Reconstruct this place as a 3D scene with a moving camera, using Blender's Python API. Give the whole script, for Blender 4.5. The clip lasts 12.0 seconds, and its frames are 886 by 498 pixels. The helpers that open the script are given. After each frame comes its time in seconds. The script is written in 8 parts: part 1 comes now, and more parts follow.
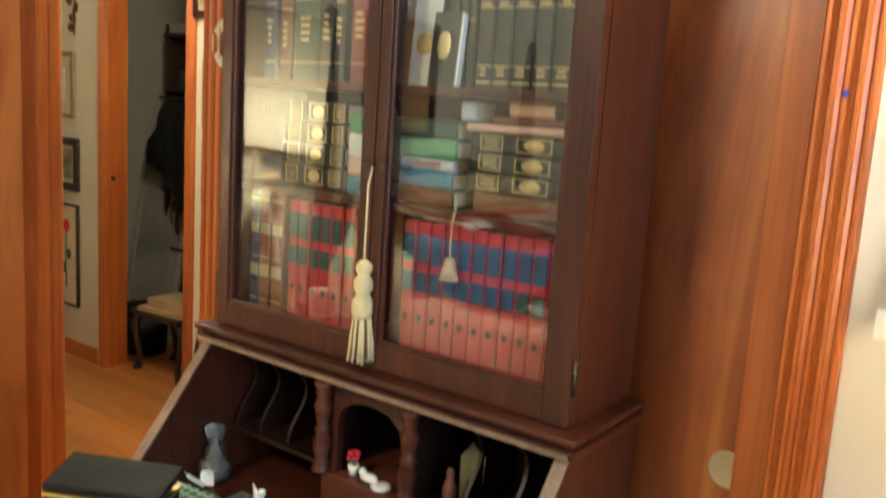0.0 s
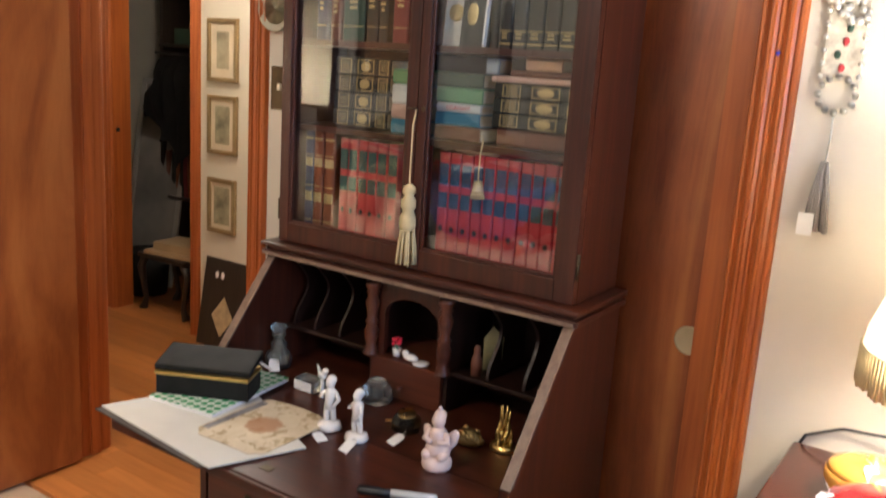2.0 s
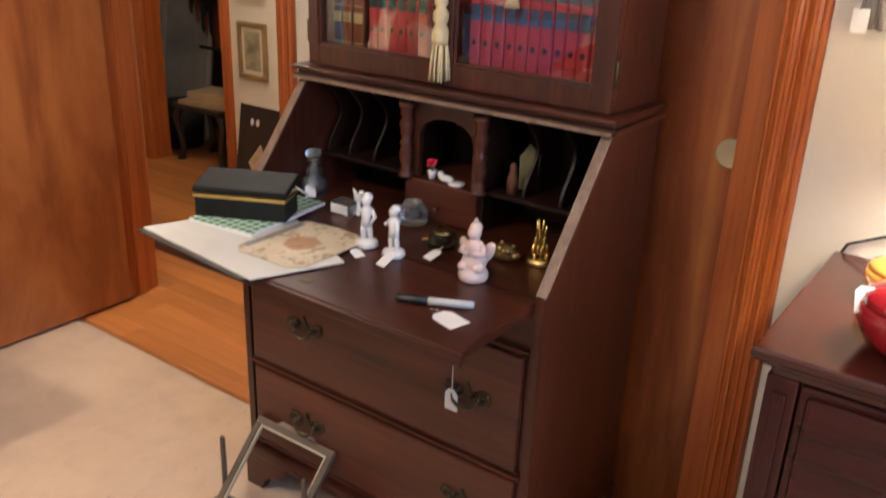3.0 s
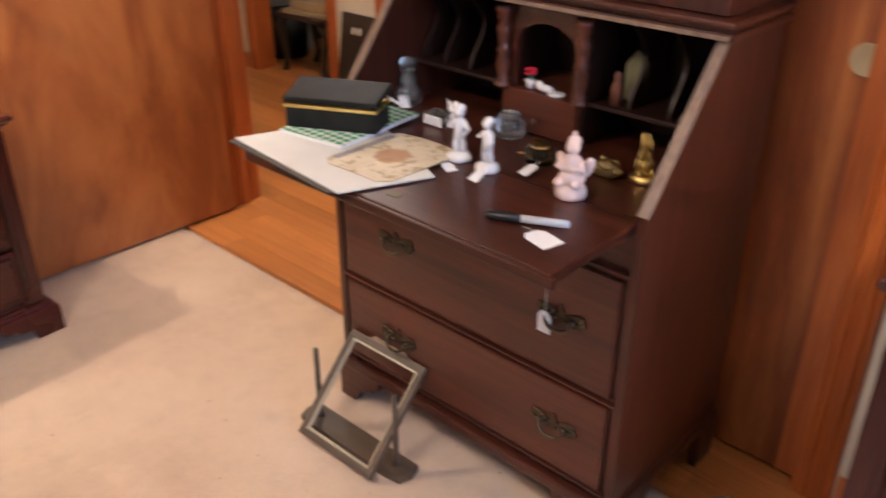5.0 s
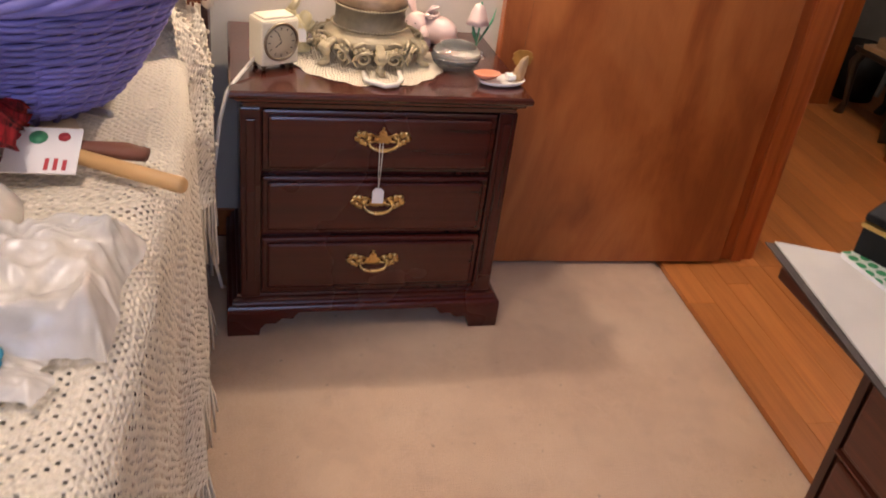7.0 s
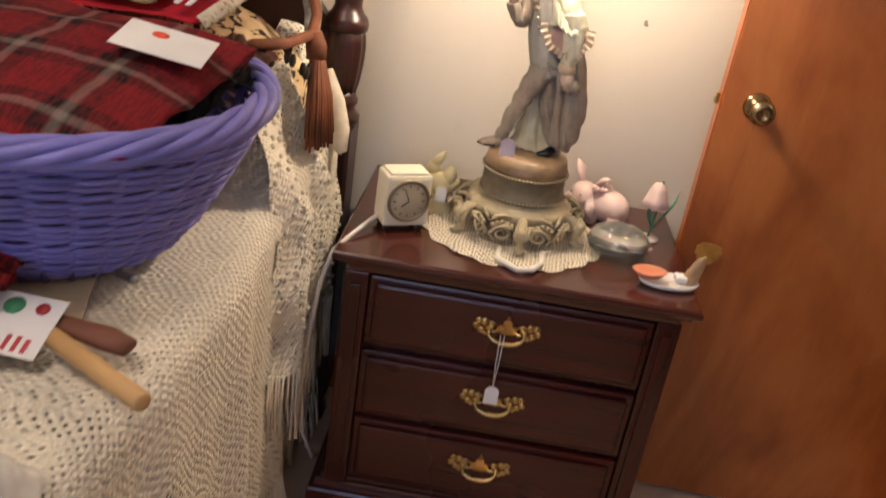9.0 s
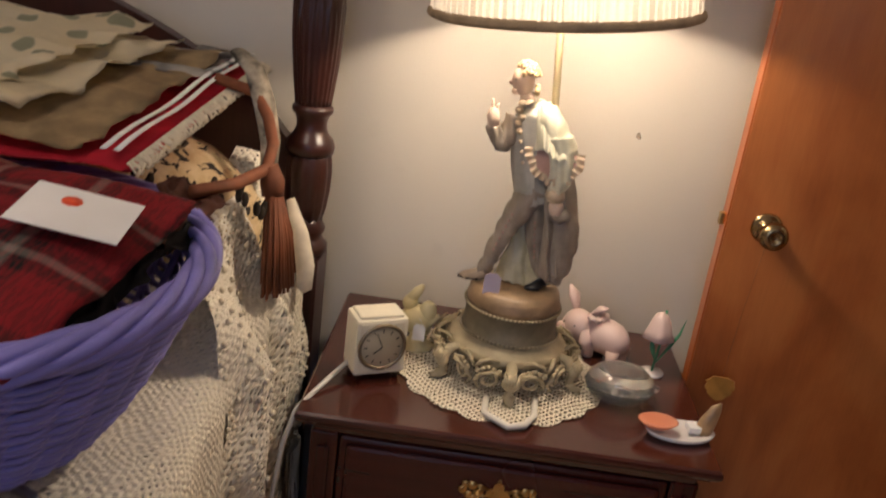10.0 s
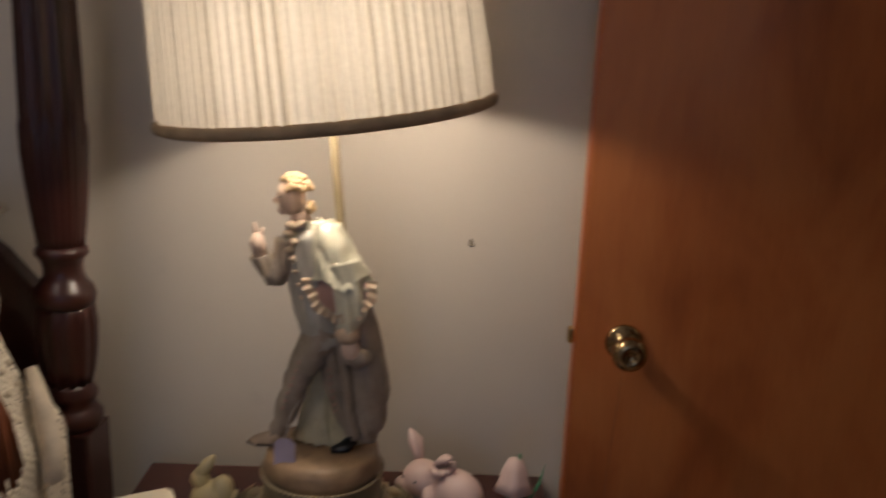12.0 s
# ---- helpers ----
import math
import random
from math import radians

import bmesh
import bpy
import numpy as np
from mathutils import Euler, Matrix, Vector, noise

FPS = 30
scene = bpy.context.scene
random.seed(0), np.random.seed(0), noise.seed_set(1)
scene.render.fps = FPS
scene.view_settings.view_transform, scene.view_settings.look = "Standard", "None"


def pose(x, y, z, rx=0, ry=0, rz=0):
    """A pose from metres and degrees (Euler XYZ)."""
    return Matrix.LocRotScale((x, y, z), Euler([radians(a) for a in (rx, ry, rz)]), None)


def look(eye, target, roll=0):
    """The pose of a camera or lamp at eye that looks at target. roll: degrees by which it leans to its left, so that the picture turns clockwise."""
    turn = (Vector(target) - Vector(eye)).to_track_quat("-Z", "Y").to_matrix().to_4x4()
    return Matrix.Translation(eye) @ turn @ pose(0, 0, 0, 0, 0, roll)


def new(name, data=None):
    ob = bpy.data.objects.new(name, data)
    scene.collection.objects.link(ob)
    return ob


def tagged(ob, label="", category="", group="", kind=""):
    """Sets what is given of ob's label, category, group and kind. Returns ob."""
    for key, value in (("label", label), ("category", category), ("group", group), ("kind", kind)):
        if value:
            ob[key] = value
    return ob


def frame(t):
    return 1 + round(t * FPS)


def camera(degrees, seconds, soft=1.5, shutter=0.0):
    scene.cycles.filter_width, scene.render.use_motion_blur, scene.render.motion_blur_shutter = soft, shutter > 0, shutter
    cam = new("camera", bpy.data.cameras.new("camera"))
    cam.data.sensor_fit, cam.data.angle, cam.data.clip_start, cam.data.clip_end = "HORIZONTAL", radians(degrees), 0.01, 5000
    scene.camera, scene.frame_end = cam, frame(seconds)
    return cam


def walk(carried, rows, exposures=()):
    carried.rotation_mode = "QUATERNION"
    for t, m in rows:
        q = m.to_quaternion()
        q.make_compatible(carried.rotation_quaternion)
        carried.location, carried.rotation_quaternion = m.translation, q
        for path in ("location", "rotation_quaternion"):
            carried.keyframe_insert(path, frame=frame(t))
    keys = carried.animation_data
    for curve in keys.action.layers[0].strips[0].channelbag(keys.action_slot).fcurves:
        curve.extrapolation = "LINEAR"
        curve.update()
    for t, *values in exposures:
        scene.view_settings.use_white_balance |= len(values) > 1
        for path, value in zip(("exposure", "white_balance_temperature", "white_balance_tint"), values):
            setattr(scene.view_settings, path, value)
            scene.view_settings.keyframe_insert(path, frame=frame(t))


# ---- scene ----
cam = camera(55.4, 12.0, 1.75, 0.4)
PATH = [
    (0, (0.265, 0.142, 1.439), (-0.898, 1.736, 1.109), 3.7),
    (0.5, (0.275, 0.065, 1.49), (-0.921, 1.662, 1.354), 3.7),
    (1, (0.318, -0.145, 1.495), (-0.809, 1.505, 1.415), 3.4),
    (1.2, (0.348, -0.186, 1.488), (-0.776, 1.46, 1.326), 3.5),
    (1.5, (0.35, -0.241, 1.428), (-0.733, 1.425, 1.198), 4.6),
    (2, (0.381, -0.241, 1.434), (-0.689, 1.393, 1.007), 3.7),
    (2.5, (0.394, -0.251, 1.383), (-0.673, 1.335, 0.794), 3.1),
    (3, (0.393, -0.242, 1.343), (-0.682, 1.273, 0.602), 2.2),
    (3.2, (0.386, -0.24, 1.325), (-0.696, 1.241, 0.529), 1.8),
    (4.8, (0.381, -0.198, 1.309), (-0.74, 1.169, 0.373), 0.0),
    (5, (0.368, -0.173, 1.318), (-0.842, 1.119, 0.386), 0.0),
    (5.5, (0.292, -0.08, 1.31), (-1.205, 0.858, 0.372), 2.2),
    (5.8, (0.227, -0.076, 1.288), (-1.379, 0.631, 0.328), 4.2),
    (6, (0.197, -0.07, 1.277), (-1.45, 0.505, 0.297), 4.6),
    (6.5, (0.066, -0.046, 1.261), (-1.605, 0.386, 0.249), 6.4),
    (7, (-0.073, -0.014, 1.296), (-1.742, 0.387, 0.27), 7.7),
    (7.2, (-0.117, -0.004, 1.3), (-1.794, 0.391, 0.285), 8.5),
    (8.8, (-0.391, 0.194, 1.292), (-2.187, 0.062, 0.421), 8.5),
    (9, (-0.431, 0.199, 1.3), (-2.236, 0.051, 0.452), 9.0),
    (9.5, (-0.587, 0.179, 1.322), (-2.421, 0.012, 0.541), 8.5),
    (10, (-0.645, 0.178, 1.348), (-2.515, 0.032, 0.653), 7.5),
    (10.5, (-0.674, 0.179, 1.371), (-2.584, 0.079, 0.786), 6.6),
    (11, (-0.748, 0.227, 1.372), (-2.659, 0.09, 0.8), 4.9),
    (11.5, (-0.835, 0.294, 1.364), (-2.749, 0.111, 0.815), 3.7),
    (12, (-0.948, 0.406, 1.353), (-2.886, 0.32, 0.866), 2.4),
]
EXPOSURES = [(0, 1.5, 6100, -4), (0.5, 1.67, 6050, -5), (1.0, 1.35, 6250, 2), (1.5, 1.26, 5900, 8), (2.0, 1.04, 5820, 12), (3.0, 1.12, 5900, 15), (5.0, 1.33, 5900, 20), (5.5, 1.2, 5850, 22), (6.0, 0.83, 5900, 25), (6.5, 0.72, 5950, 25), (7.2, 0.72, 6100, 24), (8.8, 0.35, 6150, 18), (9.5, 0.08, 6150, 18), (10.0, -0.3, 6050, 18), (11.0, -1.04, 6000, 19), (11.5, -1.1, 5850, 18), (12.0, -1.35, 5820, 18)]
walk(cam, [(t, look(eye, target, roll)) for t, eye, target, roll in PATH], EXPOSURES)

# ---------------------------------------------------------------- light
world = bpy.data.worlds.new("world")
scene.world = world
world.use_nodes = True
_wn = world.node_tree
_sky = _wn.nodes.new("ShaderNodeTexSky")
_sky.sky_type = "NISHITA"
_sky.sun_disc = False
_sky.sun_elevation, _sky.sun_rotation = radians(35), radians(220)
_wn.links.new(_sky.outputs["Color"], _wn.nodes["Background"].inputs["Color"])
_wn.nodes["Background"].inputs["Strength"].default_value = 0.1


def lamp(name, kind, loc, energy, colour, size=0.03, target=None, size_y=None):
    data = bpy.data.lights.new(name, kind)
    data.energy, data.color = energy, colour
    if kind == "AREA":
        data.shape, data.size, data.size_y = "RECTANGLE", size, size_y or size
    elif kind == "SUN":
        data.angle = size
    else:
        data.shadow_soft_size = size
    ob = new(name, data)
    ob.matrix_world = look(loc, target) if target else pose(*loc)
    return ob


sun = lamp("sun", "SUN", (-5, -6, 6), 2.0, (1, 0.96, 0.9), radians(0.5), (0, 0, 0))
window_light = lamp("window_light", "AREA", (1.9, 0.05, 1.5), 15, (0.5, 0.68, 1.0), 1.1, (-1.5, -0.2, 0.7), 1.15)
bulb_one = lamp("bulb_light", "POINT", (-1.97, 0.205, 1.35), 16, (1, 0.82, 0.57), 0.028)
bulb_two = lamp("bulb_light", "POINT", (0.40, 1.13, 1.235), 11, (1, 0.84, 0.6), 0.035)
ceiling_bulb = lamp("ceiling_light", "POINT", (-0.75, -0.6, 2.3), 25, (1, 0.85, 0.65), 0.2)
# Unseen point source, added to brighten the hall and storeroom.
hall_fill = lamp("hall_fill_light", "POINT", (-2.2, 2.0, 2.2), 16, (1, 0.87, 0.68), 0.08)


# ---------------------------------------------------------------- materials
def material(name):
    m = bpy.data.materials.new(name)
    m.use_nodes = True
    nt = m.node_tree
    return m, nt, nt.nodes["Principled BSDF"]


def node(nt, kind, **values):
    n = nt.nodes.new(kind)
    for key, value in values.items():
        n.inputs[key.replace("_", " ")].default_value = value
    return n


def coords(nt, scale=(1, 1, 1), world_space=False):
    tc = nt.nodes.new("ShaderNodeTexCoord")
    mp = nt.nodes.new("ShaderNodeMapping")
    mp.inputs["Scale"].default_value = scale
    if world_space:
        geo = nt.nodes.new("ShaderNodeNewGeometry")
        nt.links.new(geo.outputs["Position"], mp.inputs["Vector"])
    else:
        nt.links.new(tc.outputs["Object"], mp.inputs["Vector"])
    return mp.outputs["Vector"]


def noise_tex(nt, vec, scale, detail=4, rough=0.55, distort=0.0):
    n = node(nt, "ShaderNodeTexNoise", Scale=scale, Detail=detail, Roughness=rough, Distortion=distort)
    nt.links.new(vec, n.inputs["Vector"])
    return n.outputs["Fac"]


def ramp(nt, fac, stops):
    r = nt.nodes.new("ShaderNodeValToRGB")
    els = r.color_ramp.elements
    while len(els) < len(stops):
        els.new(0.5)
    for e, (p, c) in zip(els, stops):
        e.position, e.color = p, (*c, 1)
    nt.links.new(fac, r.inputs["Fac"])
    return r.outputs["Color"]


def mix(nt, a, b, fac, blend="MIX"):
    n = nt.nodes.new("ShaderNodeMix")
    n.data_type, n.blend_type = "RGBA", blend
    for sock, val in ((n.inputs[0], fac), (n.inputs[6], a), (n.inputs[7], b)):
        if isinstance(val, bpy.types.NodeSocket):
            nt.links.new(val, sock)
        else:
            sock.default_value = val if not isinstance(val, tuple) else (*val, 1)
    return n.outputs[2]


def bump(nt, bsdf, height, strength=0.3, distance=0.002):
    b = node(nt, "ShaderNodeBump", Strength=strength, Distance=distance)
    nt.links.new(height, b.inputs["Height"])
    nt.links.new(b.outputs["Normal"], bsdf.inputs["Normal"])


def plain(name, colour, rough=0.5, metal=0.0, vary=0.18, scale=25, relief=0.15, dist=0.0008, coat=0.0, sss=0.0):
    m, nt, p = material(name)
    v = coords(nt)
    dark = tuple(c * (1 - vary) for c in colour)
    light = tuple(min(1, c * (1 + vary)) for c in colour)
    big = noise_tex(nt, v, scale * 0.25, 3)
    fine = noise_tex(nt, v, scale * 3, 5)
    c1 = ramp(nt, big, [(0.3, dark), (0.7, light)])
    nt.links.new(c1, p.inputs["Base Color"])
    r = node(nt, "ShaderNodeMapRange", To_Min=max(0.02, rough - 0.08), To_Max=min(1, rough + 0.1))
    nt.links.new(fine, r.inputs["Value"])
    nt.links.new(r.outputs["Result"], p.inputs["Roughness"])
    p.inputs["Metallic"].default_value = metal
    p.inputs["Coat Weight"].default_value = coat
    p.inputs["Subsurface Weight"].default_value = sss
    p.inputs["Subsurface Radius"].default_value = (0.01, 0.008, 0.006)
    bump(nt, p, fine, relief, dist)
    return m


def wood(name, dark, mid, light, axis="z", rough=0.35, grain=1.0, coat=0.15, figure=1.0, world_space=False, relief=0.2, per_object=0.0):
    m, nt, p = material(name)
    s = {"x": (0.9, 14, 14), "y": (14, 0.9, 14), "z": (14, 14, 0.9)}[axis]
    s2 = {"x": (3, 90, 90), "y": (90, 3, 90), "z": (90, 90, 3)}[axis]
    v = coords(nt, tuple(a * grain for a in s), world_space)
    v2 = coords(nt, tuple(a * grain for a in s2), world_space)
    v3 = coords(nt, (1, 1, 1), world_space)
    if per_object:
        info = nt.nodes.new("ShaderNodeObjectInfo")
        mul = node(nt, "ShaderNodeVectorMath")
        mul.operation = "ADD"
        sc = node(nt, "ShaderNodeVectorMath")
        sc.operation = "SCALE"
        sc.inputs["Scale"].default_value = 13.0
        nt.links.new(info.outputs["Random"], sc.inputs[0])
        nt.links.new(v, mul.inputs[0])
        nt.links.new(sc.outputs["Vector"], mul.inputs[1])
        v = mul.outputs["Vector"]
    g = noise_tex(nt, v, 1.0, 5, 0.6, 1.2 * figure)
    fine = noise_tex(nt, v2, 1.0, 3, 0.6)
    blot = noise_tex(nt, v3, 2.2, 3)
    col = ramp(nt, g, [(0.28, dark), (0.5, mid), (0.72, light)])
    col = mix(nt, col, ramp(nt, fine, [(0.35, dark), (0.6, light)]), 0.3)
    col = mix(nt, col, ramp(nt, blot, [(0.3, tuple(c * 0.7 for c in mid)), (0.7, light)]), 0.25)
    if per_object:
        hs = node(nt, "ShaderNodeHueSaturation")
        mr = node(nt, "ShaderNodeMapRange", To_Min=1 - per_object, To_Max=1 + per_object)
        nt.links.new(info.outputs["Random"], mr.inputs["Value"])
        nt.links.new(mr.outputs["Result"], hs.inputs["Value"])
        nt.links.new(col, hs.inputs["Color"])
        col = hs.outputs["Color"]
    nt.links.new(col, p.inputs["Base Color"])
    r = node(nt, "ShaderNodeMapRange", To_Min=rough - 0.07, To_Max=rough + 0.12)
    nt.links.new(blot, r.inputs["Value"])
    nt.links.new(r.outputs["Result"], p.inputs["Roughness"])
    p.inputs["Coat Weight"].default_value = coat
    p.inputs["Coat Roughness"].default_value = 0.2
    bump(nt, p, fine, relief, 0.0006)
    return m


MAH_D, MAH_M, MAH_L = (0.012, 0.0034, 0.0024), (0.042, 0.0098, 0.005), (0.1, 0.024, 0.01)
mahogany_x = wood("mahogany_x", MAH_D, MAH_M, MAH_L, "x", 0.3, coat=0.05)
mahogany_z = wood("mahogany_z", MAH_D, MAH_M, MAH_L, "z", 0.3, coat=0.05)
mahogany_y = wood("mahogany_y", MAH_D, MAH_M, MAH_L, "y", 0.3, coat=0.05)
# Near-black copy of mahogany: the inner shade of gallery and case as colour.
shaded_mahogany = wood("shaded_mahogany", (0.006, 0.003, 0.002), (0.014, 0.005, 0.003), (0.028, 0.009, 0.005), "z", 0.4, coat=0.0)
drawer_wood = wood("drawer_wood", (0.018, 0.0048, 0.003), (0.07, 0.017, 0.008), (0.14, 0.037, 0.016), "x", 0.3, grain=0.7, figure=1.6, coat=0.05)
# Pale tan wood: worn slope edges, and the highlight painted along the waist.
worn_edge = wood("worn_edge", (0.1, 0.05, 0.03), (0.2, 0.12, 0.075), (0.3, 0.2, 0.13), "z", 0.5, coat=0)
cherry_x = wood("cherry_x", (0.016, 0.0022, 0.0016), (0.048, 0.0062, 0.0038), (0.082, 0.0115, 0.006), "y", 0.24, grain=0.5, figure=0.5, coat=0.1)
cherry_z = wood("cherry_z", (0.016, 0.0022, 0.0016), (0.048, 0.0062, 0.0038), (0.082, 0.0115, 0.006), "z", 0.24, grain=0.5, figure=0.5, coat=0.1)
cherry_top = wood("cherry_top", (0.03, 0.006, 0.0038), (0.058, 0.012, 0.007), (0.09, 0.021, 0.011), "y", 0.14, coat=0.5)
post_wood = wood("post_wood", (0.014, 0.004, 0.003), (0.035, 0.009, 0.006), (0.06, 0.015, 0.01), "z", 0.33, coat=0.2)


def mottled_veneer(name, dark, mid, light, rough=0.32, size=1.0, stretch=0.35):
    """Rotary-cut veneer: broad cloudy figure with short fine pores."""
    m, nt, p = material(name)
    v = coords(nt, (3.2 * size, 3.2 * size, 3.2 * size * stretch), True)
    v2 = coords(nt, (26, 26, 9), True)
    v3 = coords(nt, (260, 260, 14), True)
    cloud = noise_tex(nt, v, 1.0, 4, 0.55, 1.6)
    blot = noise_tex(nt, v2, 1.0, 4, 0.65, 0.4)
    pore = noise_tex(nt, v3, 1.0, 3, 0.6)
    col = ramp(nt, cloud, [(0.36, dark), (0.49, mid), (0.62, light)])
    col = mix(nt, col, ramp(nt, blot, [(0.32, dark), (0.66, light)]), 0.13)
    col = mix(nt, col, ramp(nt, pore, [(0.35, dark), (0.6, mid)]), 0.16)
    nt.links.new(col, p.inputs["Base Color"])
    r = node(nt, "ShaderNodeMapRange", To_Min=rough - 0.05, To_Max=rough + 0.14)
    nt.links.new(blot, r.inputs["Value"])
    nt.links.new(r.outputs["Result"], p.inputs["Roughness"])
    p.inputs["Coat Weight"].default_value = 0.2
    p.inputs["Coat Roughness"].default_value = 0.25
    bump(nt, p, pore, 0.15, 0.0004)
    return m


door_veneer = mottled_veneer("door_veneer", (0.25, 0.066, 0.015), (0.4, 0.12, 0.027), (0.5, 0.175, 0.044), 0.34)
panel_veneer = mottled_veneer("panel_veneer", (0.1, 0.02, 0.006), (0.26, 0.066, 0.016), (0.46, 0.165, 0.044), 0.3, 1.3, 0.1)
pine_z = wood("pine_z", (0.22, 0.042, 0.008), (0.42, 0.1, 0.018), (0.54, 0.155, 0.03), "z", 0.34, grain=1.0, figure=1.6, coat=0.2)
pine_x = wood("pine_x", (0.25, 0.06, 0.014), (0.4, 0.11, 0.026), (0.5, 0.16, 0.04), "x", 0.34, coat=0.2)
oak_plank = wood("oak_plank", (0.34, 0.11, 0.026), (0.5, 0.18, 0.042), (0.6, 0.24, 0.065), "x", 0.3, coat=0.25, per_object=0.16)
dark_wood = wood("dark_wood", (0.012, 0.008, 0.006), (0.025, 0.015, 0.01), (0.05, 0.03, 0.02), "z", 0.4)
stand_wood = wood("stand_wood", (0.05, 0.032, 0.02), (0.09, 0.06, 0.038), (0.14, 0.095, 0.06), "x", 0.5, coat=0)


def wall_paint(name, colour):
    m, nt, p = material(name)
    v = coords(nt, (1, 1, 1), True)
    big, fine = noise_tex(nt, v, 1.3, 4), noise_tex(nt, v, 160, 3)
    c = ramp(nt, big, [(0.3, tuple(a * 0.93 for a in colour)), (0.7, colour)])
    smudge = noise_tex(nt, v, 9, 5, 0.7)
    c = mix(nt, c, tuple(a * 0.82 for a in colour), ramp(nt, smudge, [(0.62, (0, 0, 0)), (0.8, (0.5, 0.5, 0.5))]))
    nt.links.new(c, p.inputs["Base Color"])
    p.inputs["Roughness"].default_value = 0.7
    bump(nt, p, fine, 0.25, 0.001)
    return m


cream_wall = wall_paint("cream_wall", (0.68, 0.62, 0.53))
hall_wall_paint = wall_paint("hall_wall_paint", (0.7, 0.63, 0.5))
# Hall cream at about half strength: the storeroom's dimness put into the paint.
shaded_wall_paint = wall_paint("shaded_wall_paint", (0.36, 0.33, 0.26))
ceiling_paint = wall_paint("ceiling_paint", (0.78, 0.76, 0.72))


def carpet_material():
    m, nt, p = material("carpet_pile")
    v = coords(nt, (1, 1, 1), True)
    big, mid, fine = noise_tex(nt, v, 2.4, 5, 0.65), noise_tex(nt, v, 14, 4), noise_tex(nt, v, 420, 2)
    c = ramp(nt, big, [(0.3, (0.42, 0.26, 0.15)), (0.5, (0.62, 0.42, 0.255)), (0.72, (0.72, 0.52, 0.335))])
    spots = noise_tex(nt, v, 55, 2, 0.5)
    c = mix(nt, c, (0.2, 0.13, 0.08), ramp(nt, spots, [(0.715, (0, 0, 0)), (0.74, (0.7, 0.7, 0.7))]))
    c = mix(nt, c, (0.36, 0.22, 0.14), ramp(nt, mid, [(0.52, (0, 0, 0)), (0.8, (0.45, 0.45, 0.45))]))
    c = mix(nt, c, ramp(nt, fine, [(0.3, (0.4, 0.29, 0.21)), (0.7, (0.7, 0.56, 0.44))]), 0.35)
    nt.links.new(c, p.inputs["Base Color"])
    p.inputs["Roughness"].default_value = 0.95
    p.inputs["Sheen Weight"].default_value = 0.3
    bump(nt, p, fine, 0.7, 0.004)
    return m


carpet_pile = carpet_material()


def facing_gloss(nt, low, high, normal=None):
    """Share of gloss: low face on, rising toward grazing."""
    lw = node(nt, "ShaderNodeLayerWeight", Blend=0.5)
    if normal is not None:
        nt.links.new(normal, lw.inputs["Normal"])
    pw = node(nt, "ShaderNodeMath")
    pw.operation = "POWER"
    pw.inputs[1].default_value = 4.0
    nt.links.new(lw.outputs["Facing"], pw.inputs[0])
    mr = node(nt, "ShaderNodeMapRange", To_Min=low, To_Max=high)
    nt.links.new(pw.outputs[0], mr.inputs["Value"])
    return mr.outputs["Result"]


def glass_sheet(name, tint=(1, 1, 1)):
    m, nt, p = material(name)
    nt.nodes.remove(p)
    tr = node(nt, "ShaderNodeBsdfTransparent", Color=(*tint, 1))
    gl = node(nt, "ShaderNodeBsdfGlossy", Roughness=0.02)
    fr = facing_gloss(nt, 0.1, 0.9)
    mx = nt.nodes.new("ShaderNodeMixShader")
    nt.links.new(fr, mx.inputs[0])
    nt.links.new(tr.outputs[0], mx.inputs[1])
    nt.links.new(gl.outputs[0], mx.inputs[2])
    nt.links.new(mx.outputs[0], nt.nodes["Material Output"].inputs["Surface"])
    return m


pane_glass = glass_sheet("pane_glass", (0.97, 0.98, 0.96))


def glass_body(name, tint, haze=0.0):
    """Thick cut glass; haze is the share of light that pressed facets scatter."""
    m, nt, p = material(name)
    v = coords(nt)
    b = node(nt, "ShaderNodeBump", Strength=0.3, Distance=0.003)
    nt.links.new(noise_tex(nt, v, 90, 2), b.inputs["Height"])
    nt.nodes.remove(p)
    gl = node(nt, "ShaderNodeBsdfGlass", Color=(*tint, 1), Roughness=0.03, IOR=1.48)
    df = node(nt, "ShaderNodeBsdfDiffuse", Color=(0.86, 0.88, 0.85, 1))
    mx = node(nt, "ShaderNodeMixShader", Fac=haze)
    nt.links.new(b.outputs["Normal"], gl.inputs["Normal"])
    nt.links.new(gl.outputs[0], mx.inputs[1])
    nt.links.new(df.outputs[0], mx.inputs[2])
    nt.links.new(mx.outputs[0], nt.nodes["Material Output"].inputs["Surface"])
    return m


def solid_glass(name, colour, rough=0.03):
    m, nt, p = material(name)
    p.inputs["Base Color"].default_value = (*colour, 1)
    p.inputs["Transmission Weight"].default_value = 1
    p.inputs["Roughness"].default_value = rough
    p.inputs["IOR"].default_value = 1.47
    v = coords(nt)
    bump(nt, p, noise_tex(nt, v, 60, 2), 0.2, 0.001)
    return m


